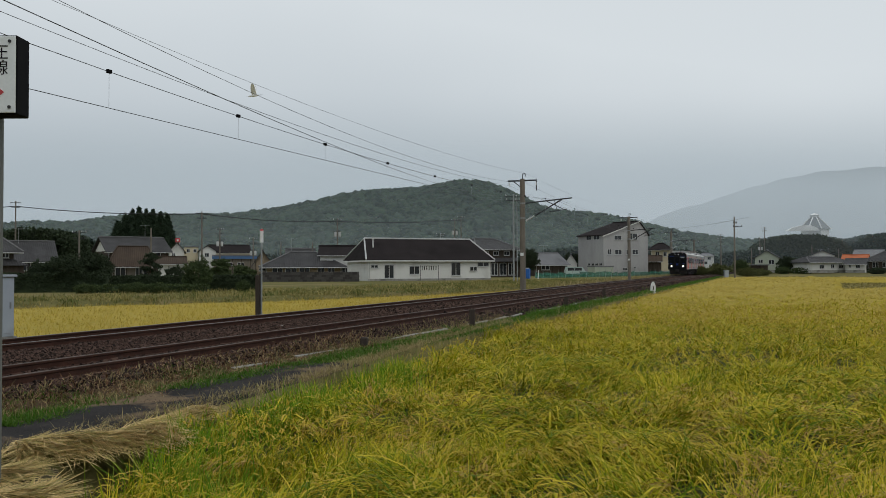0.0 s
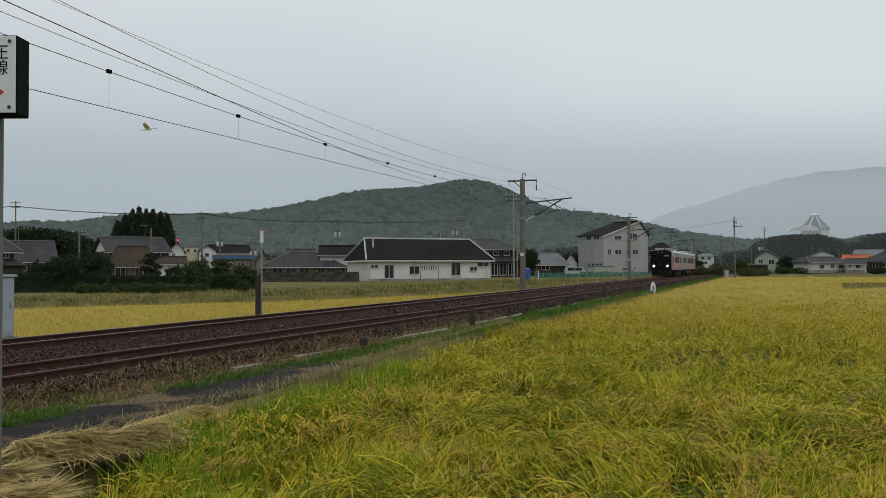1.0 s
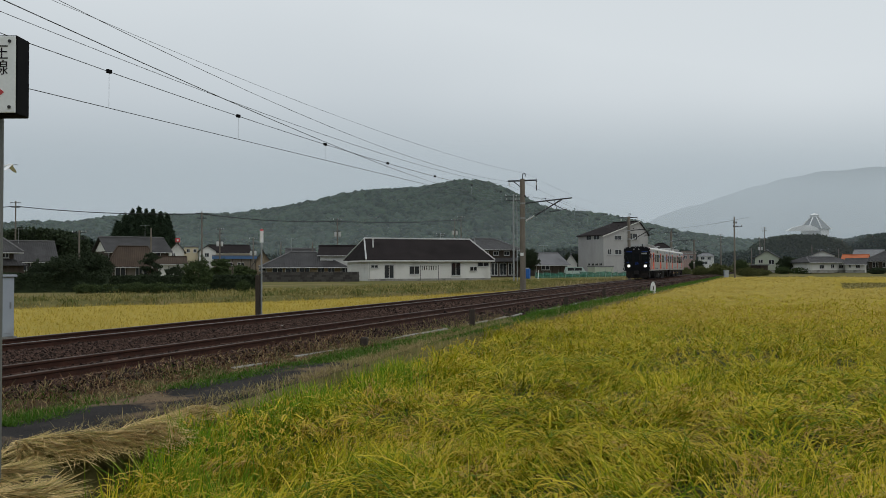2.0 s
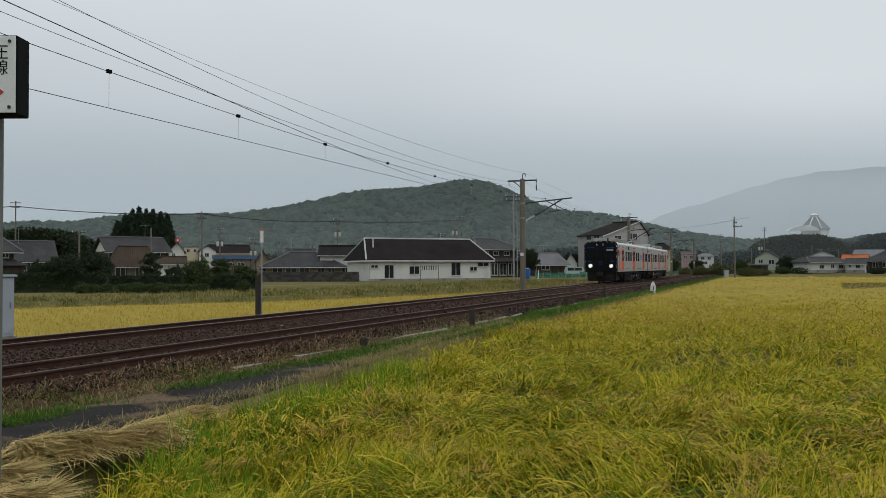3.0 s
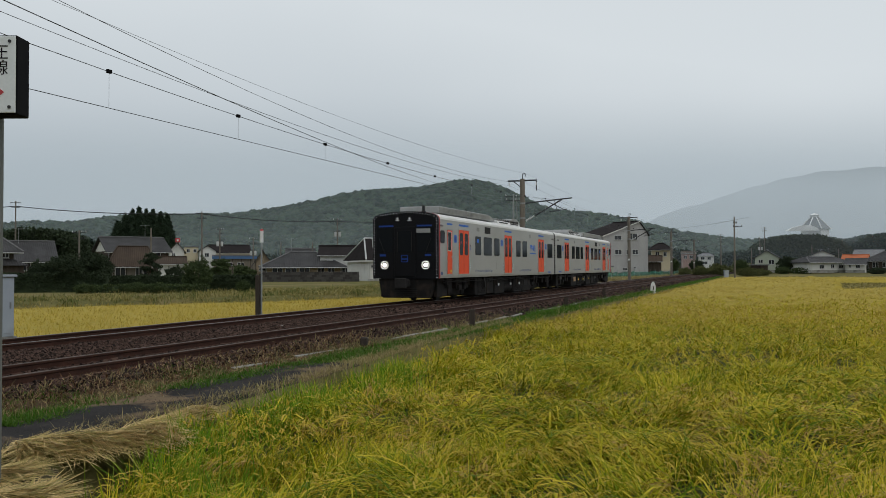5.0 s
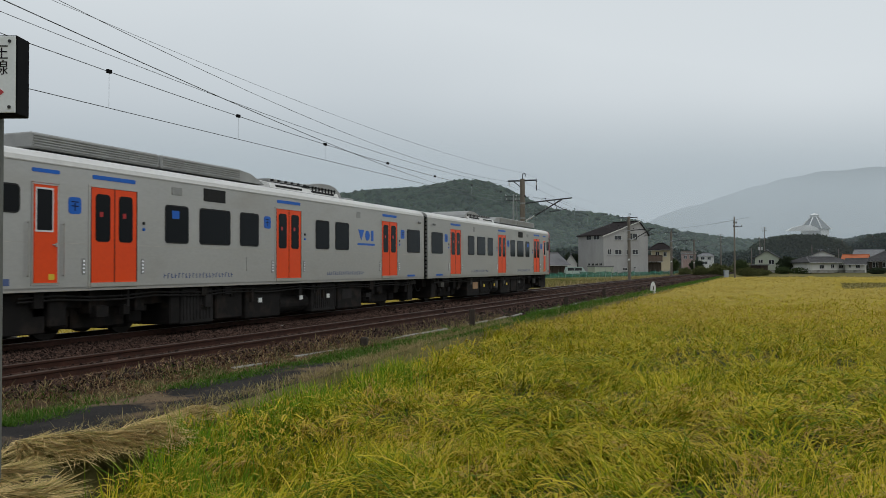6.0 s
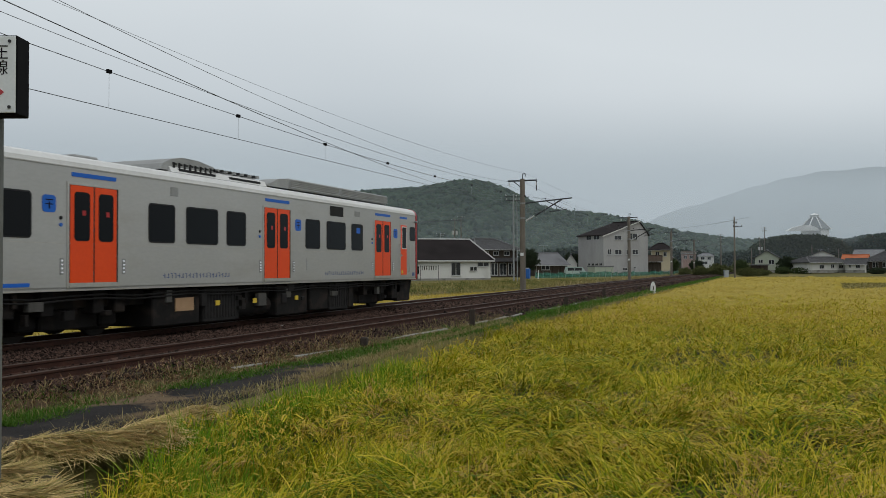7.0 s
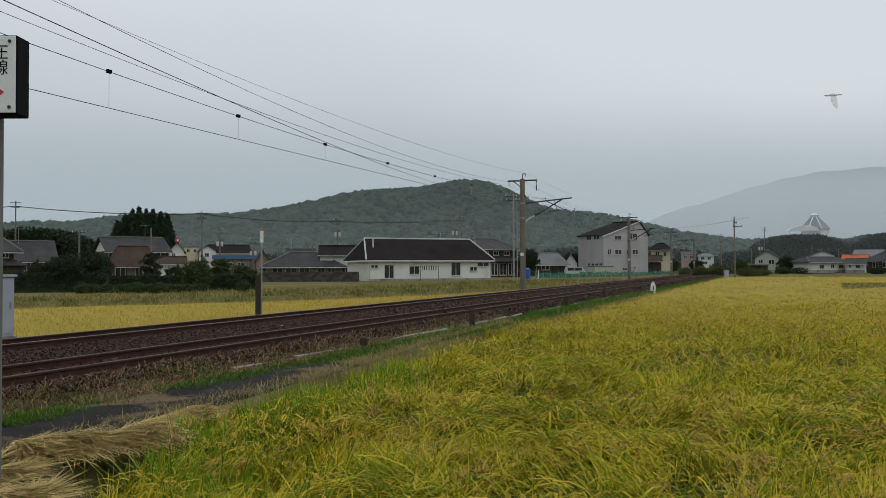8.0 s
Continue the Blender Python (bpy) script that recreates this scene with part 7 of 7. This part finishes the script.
gb = house("grey_building", "tall grey three-storey building with dark sloping roof", "building", 30.91, 165, 41.18, 172, -0.35, 7, 7.94, 10.72, "gable_y", WALLGREY, ROOFDARK, [(2.9, 4.91, 7.02, 7.9), (6.48, 9.35, 7.08, 8.42), (1.06, 2.13, 4.13, 5.23), (3.05, 4.91, 4.15, 5.14), (6.17, 7.27, 4.16, 5.17), (7.91, 9.51, 4.18, 5.18), (5.07, 6.48, 1.05, 1.61), (8.23, 9.03, 1.37, 1.82)], frac=0.8, over=0.35)
house("cream_house", "cream two-storey house with dark roof", "house", 46.25, 190.54, 50.24, 189.46, 0.3, 7, 5.05, 6.27, "hip", WALLCREAM, ROOFDARK, [(0.98, 1.83, 3.42, 4.43), (2.68, 3.41, 3.41, 4.41)], frac=0.5, over=0.6)
house("lean_to", "brown lean-to with tiled roof", "house", 42.61, 182.47, 46.22, 181.53, 0.27, 4, 2.4, 3.38, "gable_x", WALLBROWN, ROOFBROWN, [], frac=0.5, over=0.4)
house("village_house", "small brown house far along the line", "house", 71.81, 265.53, 75.36, 264.47, 0.3, 7, 3.44, 5.07, "gable_x", WALLTAN, ROOFBROWN, [(1.02, 2.03, 2.22, 3.09)], frac=0.5, over=0.4)
house("village_house", "small white house far along the line", "house", 74.74, 250.66, 78.62, 249.34, 0.3, 8, 4.27, 4.99, "hip", WALLWHITE, ROOFGREY, [(0.63, 1.74, 3.12, 3.95), (2.52, 3.47, 3.11, 3.94), (0.95, 2.52, 1.8, 2.63)], frac=0.5, over=0.4)
house("green_house", "pale green house with grey gable roof beside the field", "house", 75.03, 206.07, 79.9, 203.93, 0.3, 8, 3.3, 4.9, "gable_y", WALLGREEN, ROOFTILE, [(0.77, 1.79, 1.9, 2.72), (3.06, 4.32, 1.62, 2.7)], frac=0.5, over=0.5)
house("hut", "brown hut with pale flat roof", "hut", 68.43, 190.69, 71.68, 189.31, 0.3, 4, 1.34, 1.6, "flat", WALLBROWN, ROOFGREY, [], frac=0.5, over=0.4)
house("two_storey_house", "white two-storey house with grey roof by the field", "house", 88.4, 206.08, 93.4, 204.2, 0.3, 7, 3.7, 4.9, "gable_y", WALLWHITE, ROOFTILE, [(0.9, 2.0, 2.75, 3.5), (3.0, 4.3, 2.75, 3.5)], frac=0.5, over=0.6)
house("low_tiled_house", "low house with grey tiled roof by the field", "house", 82.32, 192, 91.63, 194, 0.3, 7, 2.05, 3.1, "hip", WALLWHITE, ROOFTILE, [(2.29, 3.44, 0.54, 1.42), (5.17, 6.03, 0.65, 1.55), (7.19, 8.35, 0.65, 1.54)], frac=0.5, over=0.7, inset=0.4)
house("white_walled_house", "white-walled house with grey tiled roof", "house", 89.71, 191.02, 92.99, 188.98, 0.3, 7, 1.65, 2.68, "gable_x", WALLWHITE, ROOFTILE, [(0.69, 1.15, 0.77, 1.4), (2.06, 2.96, 0.64, 1.39)], frac=0.5, over=0.6)
house("orange_roofed_house", "house with bright orange tiled roof", "house", 106.92, 229.59, 112.01, 226.41, 0.3, 7, 2.96, 4.06, "gable_x", WALLTAN, ROOFORANGE, [], frac=0.5, over=0.5)
house("long_grey_house", "long house with dark grey roof", "house", 118.29, 247.0, 124.39, 243.0, 0.3, 8, 4.06, 5.75, "gable_x", WALLBROWN, ROOFGREY, [(1.47, 2.65, 2.61, 3.59)], frac=0.5, over=0.5)
house("field_corner_house", "dark house with black tiled roofs by the field", "house", 95.27, 192.07, 101.15, 187.93, 0.3, 8, 2.5, 4.19, "hip", WALLBROWN, ROOFTILE, [(0.92, 2.06, 0.75, 2.01), (2.96, 4.09, 0.75, 2.0)], frac=0.5, over=0.9)
bm = bmesh.new()
box(bm, -0.3, 8.65, -0.36, -0.31, 3.65, 4.2)
part("blue_fascia", bm, WALLBLUE, bw, "blue metal fascia band")
# more houses between and behind, seen over the nearer roofs
house("storehouse", "dark storehouse with pale sheet roof behind the houses", "storehouse", -33.5, 186.6, -28.2, 187.4, -0.35, 6, 4.3, 5.9, "gable_x", WALLBROWN, ROOFTILE, [(1.2, 2.4, 2.6, 3.5)], over=0.5)
house("village_house", "small white house with tiled roof behind the tan house", "house", -37.5, 205, -32.0, 206, -0.35, 7, 5.0, 6.4, "gable_x", WALLWHITE, ROOFTILE, [(1.0, 2.2, 3.4, 4.4), (3.2, 4.6, 3.4, 4.4)], over=0.5, gable=WALLWHITE)
house("village_house", "dark house with tiled roof behind the long roof", "house", -20.5, 196, -13.5, 197, -0.35, 8, 4.2, 6.0, "hip", WALLBROWN, ROOFTILE, [], over=0.8, inset=0.4)
house("village_house", "pink two-storey house far along the line", "house", 70.2, 252, 74.0, 251, 0.3, 7, 5.0, 5.6, "gable_x", WALLPINK, ROOFBROWN, [(0.6, 1.5, 3.4, 4.4), (2.2, 3.2, 3.4, 4.4)], over=0.3)
house("village_house", "grey house with tiled roof far along the line", "house", 60.5, 246, 65.5, 245, 0.3, 7, 3.6, 5.2, "hip", WALLGREYTAN, ROOFTILE, [(1.0, 2.2, 1.2, 2.2), (3.0, 4.2, 1.2, 2.2)], over=0.6, inset=0.4)
house("shed", "pale low shed before the tall grey building", "shed", 27.8, 157, 31.4, 158, -0.35, 3, 1.75, 1.9, "flat", WALLGREEN, ROOFGREY, [], over=0.1)
# balcony and side porch of the tall building
bm = bmesh.new()
box(bm, 10.9, 12.4, 1.0, 5.5, 3.0, 4.3, 0.03)
box(bm, 10.8, 12.9, 0.6, 6.0, 4.95, 5.15, 0.03)
box(bm, 12.2, 12.35, 1.0, 1.15, 4.3, 4.95)
part("balcony", bm, WALLGREY, gb)
bm = bmesh.new()
slab(bm, [(-0.47, -0.30, 7.72), (9.96, -0.30, 10.9), (9.96, -0.24, 10.9), (-0.47, -0.24, 7.72)], 0.2)
part("verge_board", bm, WALLWHITE, gb, "pale board along the roof edge")
for r, a, z, hh in ((-22.5, 127, 3.6, 2.2), (-52.2, 150, 7.0, 2.0), (-19.0, 200, 5.6, 2.0), (-60.5, 122, 5.0, 2.2), (86.0, 196, 3.0, 2.4), (20.0, 170, 3.8, 2.0), (104.5, 232, 4.0, 2.4)):
    aerial(r, a, z, hh)
# red board on a roof among the houses
rs = thing("roof_board", "small red and white board standing on a roof", "sign", (*site(-50.8, 164).xy, 5.9), YAW - math.pi / 2)
bm = bmesh.new()
box(bm, -0.45, 0.45, -0.05, 0.05, 0.5, 1.3, 0.02)
board = part("board", bm, SIGNRED, rs)
bm = bmesh.new()
box(bm, -0.18, 0.18, -0.06, -0.048, 0.7, 1.05)
part("board_mark", bm, SIGNWHITE, board)
for x in (-0.3, 0.3):
    bm = bmesh.new()
    rod(bm, (x, 0, -0.6), (x, 0, 0.5), 0.03, n=6)
    part("leg", bm, STEEL, rs)
utility_pole(2.6, 190, -0.35, 12.6, "box")
utility_pole(-0.6, 205, -0.35, 10.0, "steel")
utility_pole(59.3, 222, -0.35, 11.5, "arm")
utility_pole(72.0, 222, -0.35, 9.2, "cross")
utility_pole(-74.9, 150, -0.35, 13.65, "cross")
utility_pole(-47.58, 112, -0.35, 6.76, "cross")
utility_pole(-37.18, 132, -0.35, 10.56, "cross")
utility_pole(-42.99, 165, -0.35, 9.59, "box")
utility_pole(-37.68, 170, -0.35, 7.9, "box")
utility_pole(-20.35, 165, -0.35, 11.37, "box")
utility_pole(-22.86, 150, -0.35, 6.35, "plain")
utility_pole(-35.97, 190, -0.35, 7.6, "plain")
utility_pole(4.43, 210, -0.35, 14.31, "cross")
utility_pole(8.41, 102, -0.35, 10.45, "steel")
utility_pole(76.27, 235, -0.35, 10.76, "cross")
utility_pole(46.97, 138, -0.35, 9.77, "arm")
utility_pole(88.2, 235, -0.35, 12.58, "cross")
utility_pole(86.96, 235, -0.35, 9.8, "box")
utility_pole(101.22, 235, -0.35, 7.58, "plain")
utility_pole(108.51, 235, -0.35, 6.63, "plain")
utility_pole(-37.51, 110, -0.35, 6.93, "plain")
utility_pole(84.64, 235, -0.35, 6.71, "plain")
tree("round_tree", "dense dark broadleaf tree behind the hedge", -28.12, 64, -0.35, 2.76, 2.53, DARKLEAF)
tree("round_tree", "dense dark broadleaf tree behind the hedge", -27.17, 66, -0.35, 3.05, 2.7, DARKLEAF)
tree("round_tree", "dark garden tree beside the house", -30.87, 66, -0.35, 2.36, 2.18, DARKLEAF)
tree("round_tree", "dark garden tree beside the house", -28.4, 72, -0.35, 2.73, 1.42, DARKLEAF)
tree("round_bush", "large rounded clipped bush by the hedge", -18.32, 64, -0.35, 2.43, 2.2, BROAD)
tree("pine", "layered garden pine by the house", -23.87, 70, -0.35, 2.83, 1.57, DARKLEAF)
tree("pine", "layered garden pine behind the hedge", -18.62, 72, -0.35, 2.32, 1.9, BROAD)
tree("pine", "layered garden pine behind the hedge", -17.52, 74, -0.35, 1.89, 1.56, BROAD)
tree("round_bush", "small dark garden bush by the house", -22.51, 72, -0.35, 2.0, 1.71, DARKLEAF)
tree("round_tree", "green garden tree by the tan house", -17.25, 76, -0.35, 1.79, 1.5, BROAD)
tree("round_tree", "green garden tree behind the hedge", -21.74, 80, -0.35, 1.6, 1.9, BROAD)
tree("round_bush", "low yellow-green bush before the hedge", -21.53, 60, -0.35, 0.78, 1.58, BROAD)
tree("round_bush", "low bush before the hedge", -19.95, 60, -0.35, 0.77, 1.19, BROAD)
tree("round_bush", "low dry bush before the hedge", -25.09, 60, -0.35, 0.71, 1.58, BROAD)
tree("round_bush", "low green bush before the hedge", -14.48, 62, -0.35, 0.89, 1.06, BROAD)
tree("round_bush", "pale green shrub beside the line", 46.58, 165, -0.35, 1.57, 2.61, PALELEAF)
tree("round_bush", "pale green shrub beside the line", 47.53, 158, -0.35, 1.78, 3.54, PALELEAF)
tree("round_bush", "pale green shrub beside the line", 52.9, 165, -0.35, 2.2, 3.92, PALELEAF)
tree("round_bush", "pale green shrub by the field", 53.23, 150, -0.35, 1.55, 3.96, PALELEAF)
tree("round_bush", "pale green shrub by the field", 59.21, 160, -0.35, 1.32, 3.8, PALELEAF)
tree("round_tree", "dark tree by the green house", 80.61, 200, -0.35, 3.96, 4.49, DARKLEAF)
tree("round_bush", "clipped green hedge bush by the field", 81.81, 195, -0.35, 1.58, 5.66, BROAD)
tree("round_bush", "green bush by the field", 77.7, 196, -0.35, 1.72, 3.36, BROAD)
tree("round_bush", "dark bush by the field", 94.23, 186, -0.35, 1.41, 3.68, DARKLEAF)
tree("round_tree", "dark tree behind the storehouse", 26.54, 178, -0.35, 4.69, 3.52, DARKLEAF)
tree("round_tree", "dark tree behind the mast", 14.94, 150, -0.35, 5.04, 3.56, DARKLEAF)
tree("round_tree", "tree behind the long roof", -9.92, 160, -0.35, 5.35, 2.74, DARKLEAF)
tree("round_tree", "treetop behind the long roof", -3.17, 150, -0.35, 6.68, 1.98, DARKLEAF)
tree("round_tree", "tree behind the tan house", -26.28, 160, -0.35, 4.66, 2.53, DARKLEAF)
tree("round_tree", "leafy green tree by the line", 53.83, 200, -0.35, 3.65, 2.64, BROAD)
tree("round_tree", "leafy green tree by the line", 65.92, 190, -0.35, 3.26, 3.26, BROAD)
tree("round_tree", "leafy green tree by the line", 66.49, 225, -0.35, 3.57, 3.56, DARKLEAF)
tree("cedar", "tall dark pointed cedar in a group", -72.19, 190, -0.35, 12.24, 7.02, CEDAR)
tree("cedar", "tall dark pointed cedar in a group", -71.92, 194, -0.35, 14.24, 7.16, CEDAR)
tree("cedar", "tall dark pointed cedar in a group", -71.83, 198, -0.35, 15.28, 7.31, CEDAR)
tree("cedar", "tall dark pointed cedar in a group", -67.43, 190, -0.35, 15.23, 7.02, CEDAR)
tree("cedar", "tall dark pointed cedar in a group", -67.31, 194, -0.35, 15.0, 7.16, CEDAR)
tree("cedar", "tall dark pointed cedar in a group", -67.13, 198, -0.35, 15.39, 7.31, CEDAR)
tree("cedar", "tall dark pointed cedar in a group", -62.66, 190, -0.35, 14.21, 7.02, CEDAR)
tree("cedar", "tall dark pointed cedar in a group", -62.45, 194, -0.35, 13.96, 7.16, CEDAR)

# windows in the side wall of the tall building
for y0, y1, z0, z1 in ((1.0, 2.6, 7.05, 7.9), (3.2, 4.6, 7.05, 7.9), (0.3, 1.1, 2.0, 2.5), (1.4, 2.2, 2.0, 2.5), (2.5, 3.2, 2.0, 2.5), (3.5, 4.2, 2.0, 2.5)):
    bm = bmesh.new()
    box(bm, -0.05, 0.02, y0, y1, z0, z1)
    w = part("window", bm, FRAME, gb)
    for q0, q1 in ((y0 + 0.06, (y0 + y1) / 2 - 0.03), ((y0 + y1) / 2 + 0.03, y1 - 0.06)):
        bm = bmesh.new()
        box(bm, -0.065, -0.03, q0, q1, z0 + 0.06, z1 - 0.06)
        part("pane", bm, WINPANE, w)


# ---- white egrets ----
FEATHER = mat("white_feathers", (0.82, 0.83, 0.83), (0.7, 0.71, 0.72), 0.8, 8, 0.1)
BILL = mat("dark_bill_and_legs", (0.05, 0.05, 0.045), (0.03, 0.03, 0.028), 0.6, 8, 0.1)


def egret(label):
    """Bill towards +x, wings hinged at the shoulders."""
    b = thing("egret", label, "bird")
    bm = bmesh.new()
    bmesh.ops.create_icosphere(bm, subdivisions=2, radius=1.0, matrix=Matrix.Diagonal((0.24, 0.075, 0.085, 1)))
    rod(bm, (0.18, 0, 0.0), (0.30, 0, -0.03), 0.05, 0.04, n=8)
    bmesh.ops.create_icosphere(bm, subdivisions=2, radius=1.0, matrix=Matrix.Translation((0.32, 0, 0.0)) @ Matrix.Diagonal((0.07, 0.035, 0.04, 1)))
    part("body", bm, FEATHER, b, smooth=True)
    bm = bmesh.new()
    rod(bm, (0.37, 0, 0.0), (0.48, 0, -0.01), 0.014, 0.003, n=6)
    part("bill", bm, BILL, b)
    for y in (-0.02, 0.02):
        bm = bmesh.new()
        rod(bm, (-0.2, y, -0.01), (-0.46, y, -0.02), 0.012, 0.008, n=6)
        part("leg", bm, BILL, b)
    wings = []
    for s in (-1, 1):
        bm = bmesh.new()
        pts = [(0.13, 0.03), (0.17, 0.22), (0.12, 0.45), (0.0, 0.62), (-0.08, 0.55), (-0.12, 0.3), (-0.14, 0.03)]
        pts = [(x, s * y * 1.25) for x, y in pts]
        prism(bm, pts if s > 0 else pts[::-1], -0.008, 0.008, "z")
        wings.append(part("wing", bm, FEATHER, b))
    return b, wings


egret_one, wings_one = egret("white egret in slow level flight over the village")
egret_two, wings_two = egret("white egret flapping past above the field")


# ---- what moves ----
def motions():
    rows = [(0.0, 141.3), (0.5, 130.1), (1.0, 118.9), (1.5, 107.8), (3.0, 74.9), (3.5, 64.0), (4.0, 53.2), (4.5, 42.6), (4.7, 38.3),
            (5.8, 14.94), (6.1, 8.61), (6.8, -5.88), (7.3, -16.1), (7.7, -24.3), (8.0, -30.5)]
    walk(train, [(t, pose(x, 13.79, 0)) for t, x in rows])
    left = math.degrees(YAW) + 90
    one = [(0.0, site(-11.02, 50, 11.52)), (0.3, site(-12.73, 50, 11.03)), (0.6, site(-14.48, 50, 10.54)), (1.0, site(-17.22, 50, 9.56)), (1.3, site(-19.49, 50, 8.94)), (1.6, site(-21.97, 50, 8.32)), (2.1, site(-26.19, 50, 7.21)), (2.6, site(-30.80, 50, 6.08)), (8.0, site(-110, 60, 6))]
    walk(egret_one, [(t, Matrix.Translation(p) @ pose(0, 0, 0, 0, 6, left)) for t, p in one])
    two = [(0.0, site(94.64, 42, 13.10)), (7.0, site(37.84, 42, 10.52)), (7.6, site(25.38, 42, 10.09)), (7.8, site(21.50, 42, 9.99)), (7.9, site(20.31, 42, 9.91)), (8.0, site(19.23, 42, 9.83))]
    walk(egret_two, [(t, Matrix.Translation(p) @ pose(0, 0, 0, -38, 3, left)) for t, p in two])
    for wings, t0 in ((wings_one, 0.0), (wings_two, 7.8)):
        for w, s in zip(wings, (-1, 1)):
            beat = [(k / 10, 12 + 46 * math.cos(2 * math.pi * (k / 10 - t0) / 0.45)) for k in range(81)]
            walk(w, [(t, pose(0, 0, 0, s * a)) for t, a in beat])


motions()
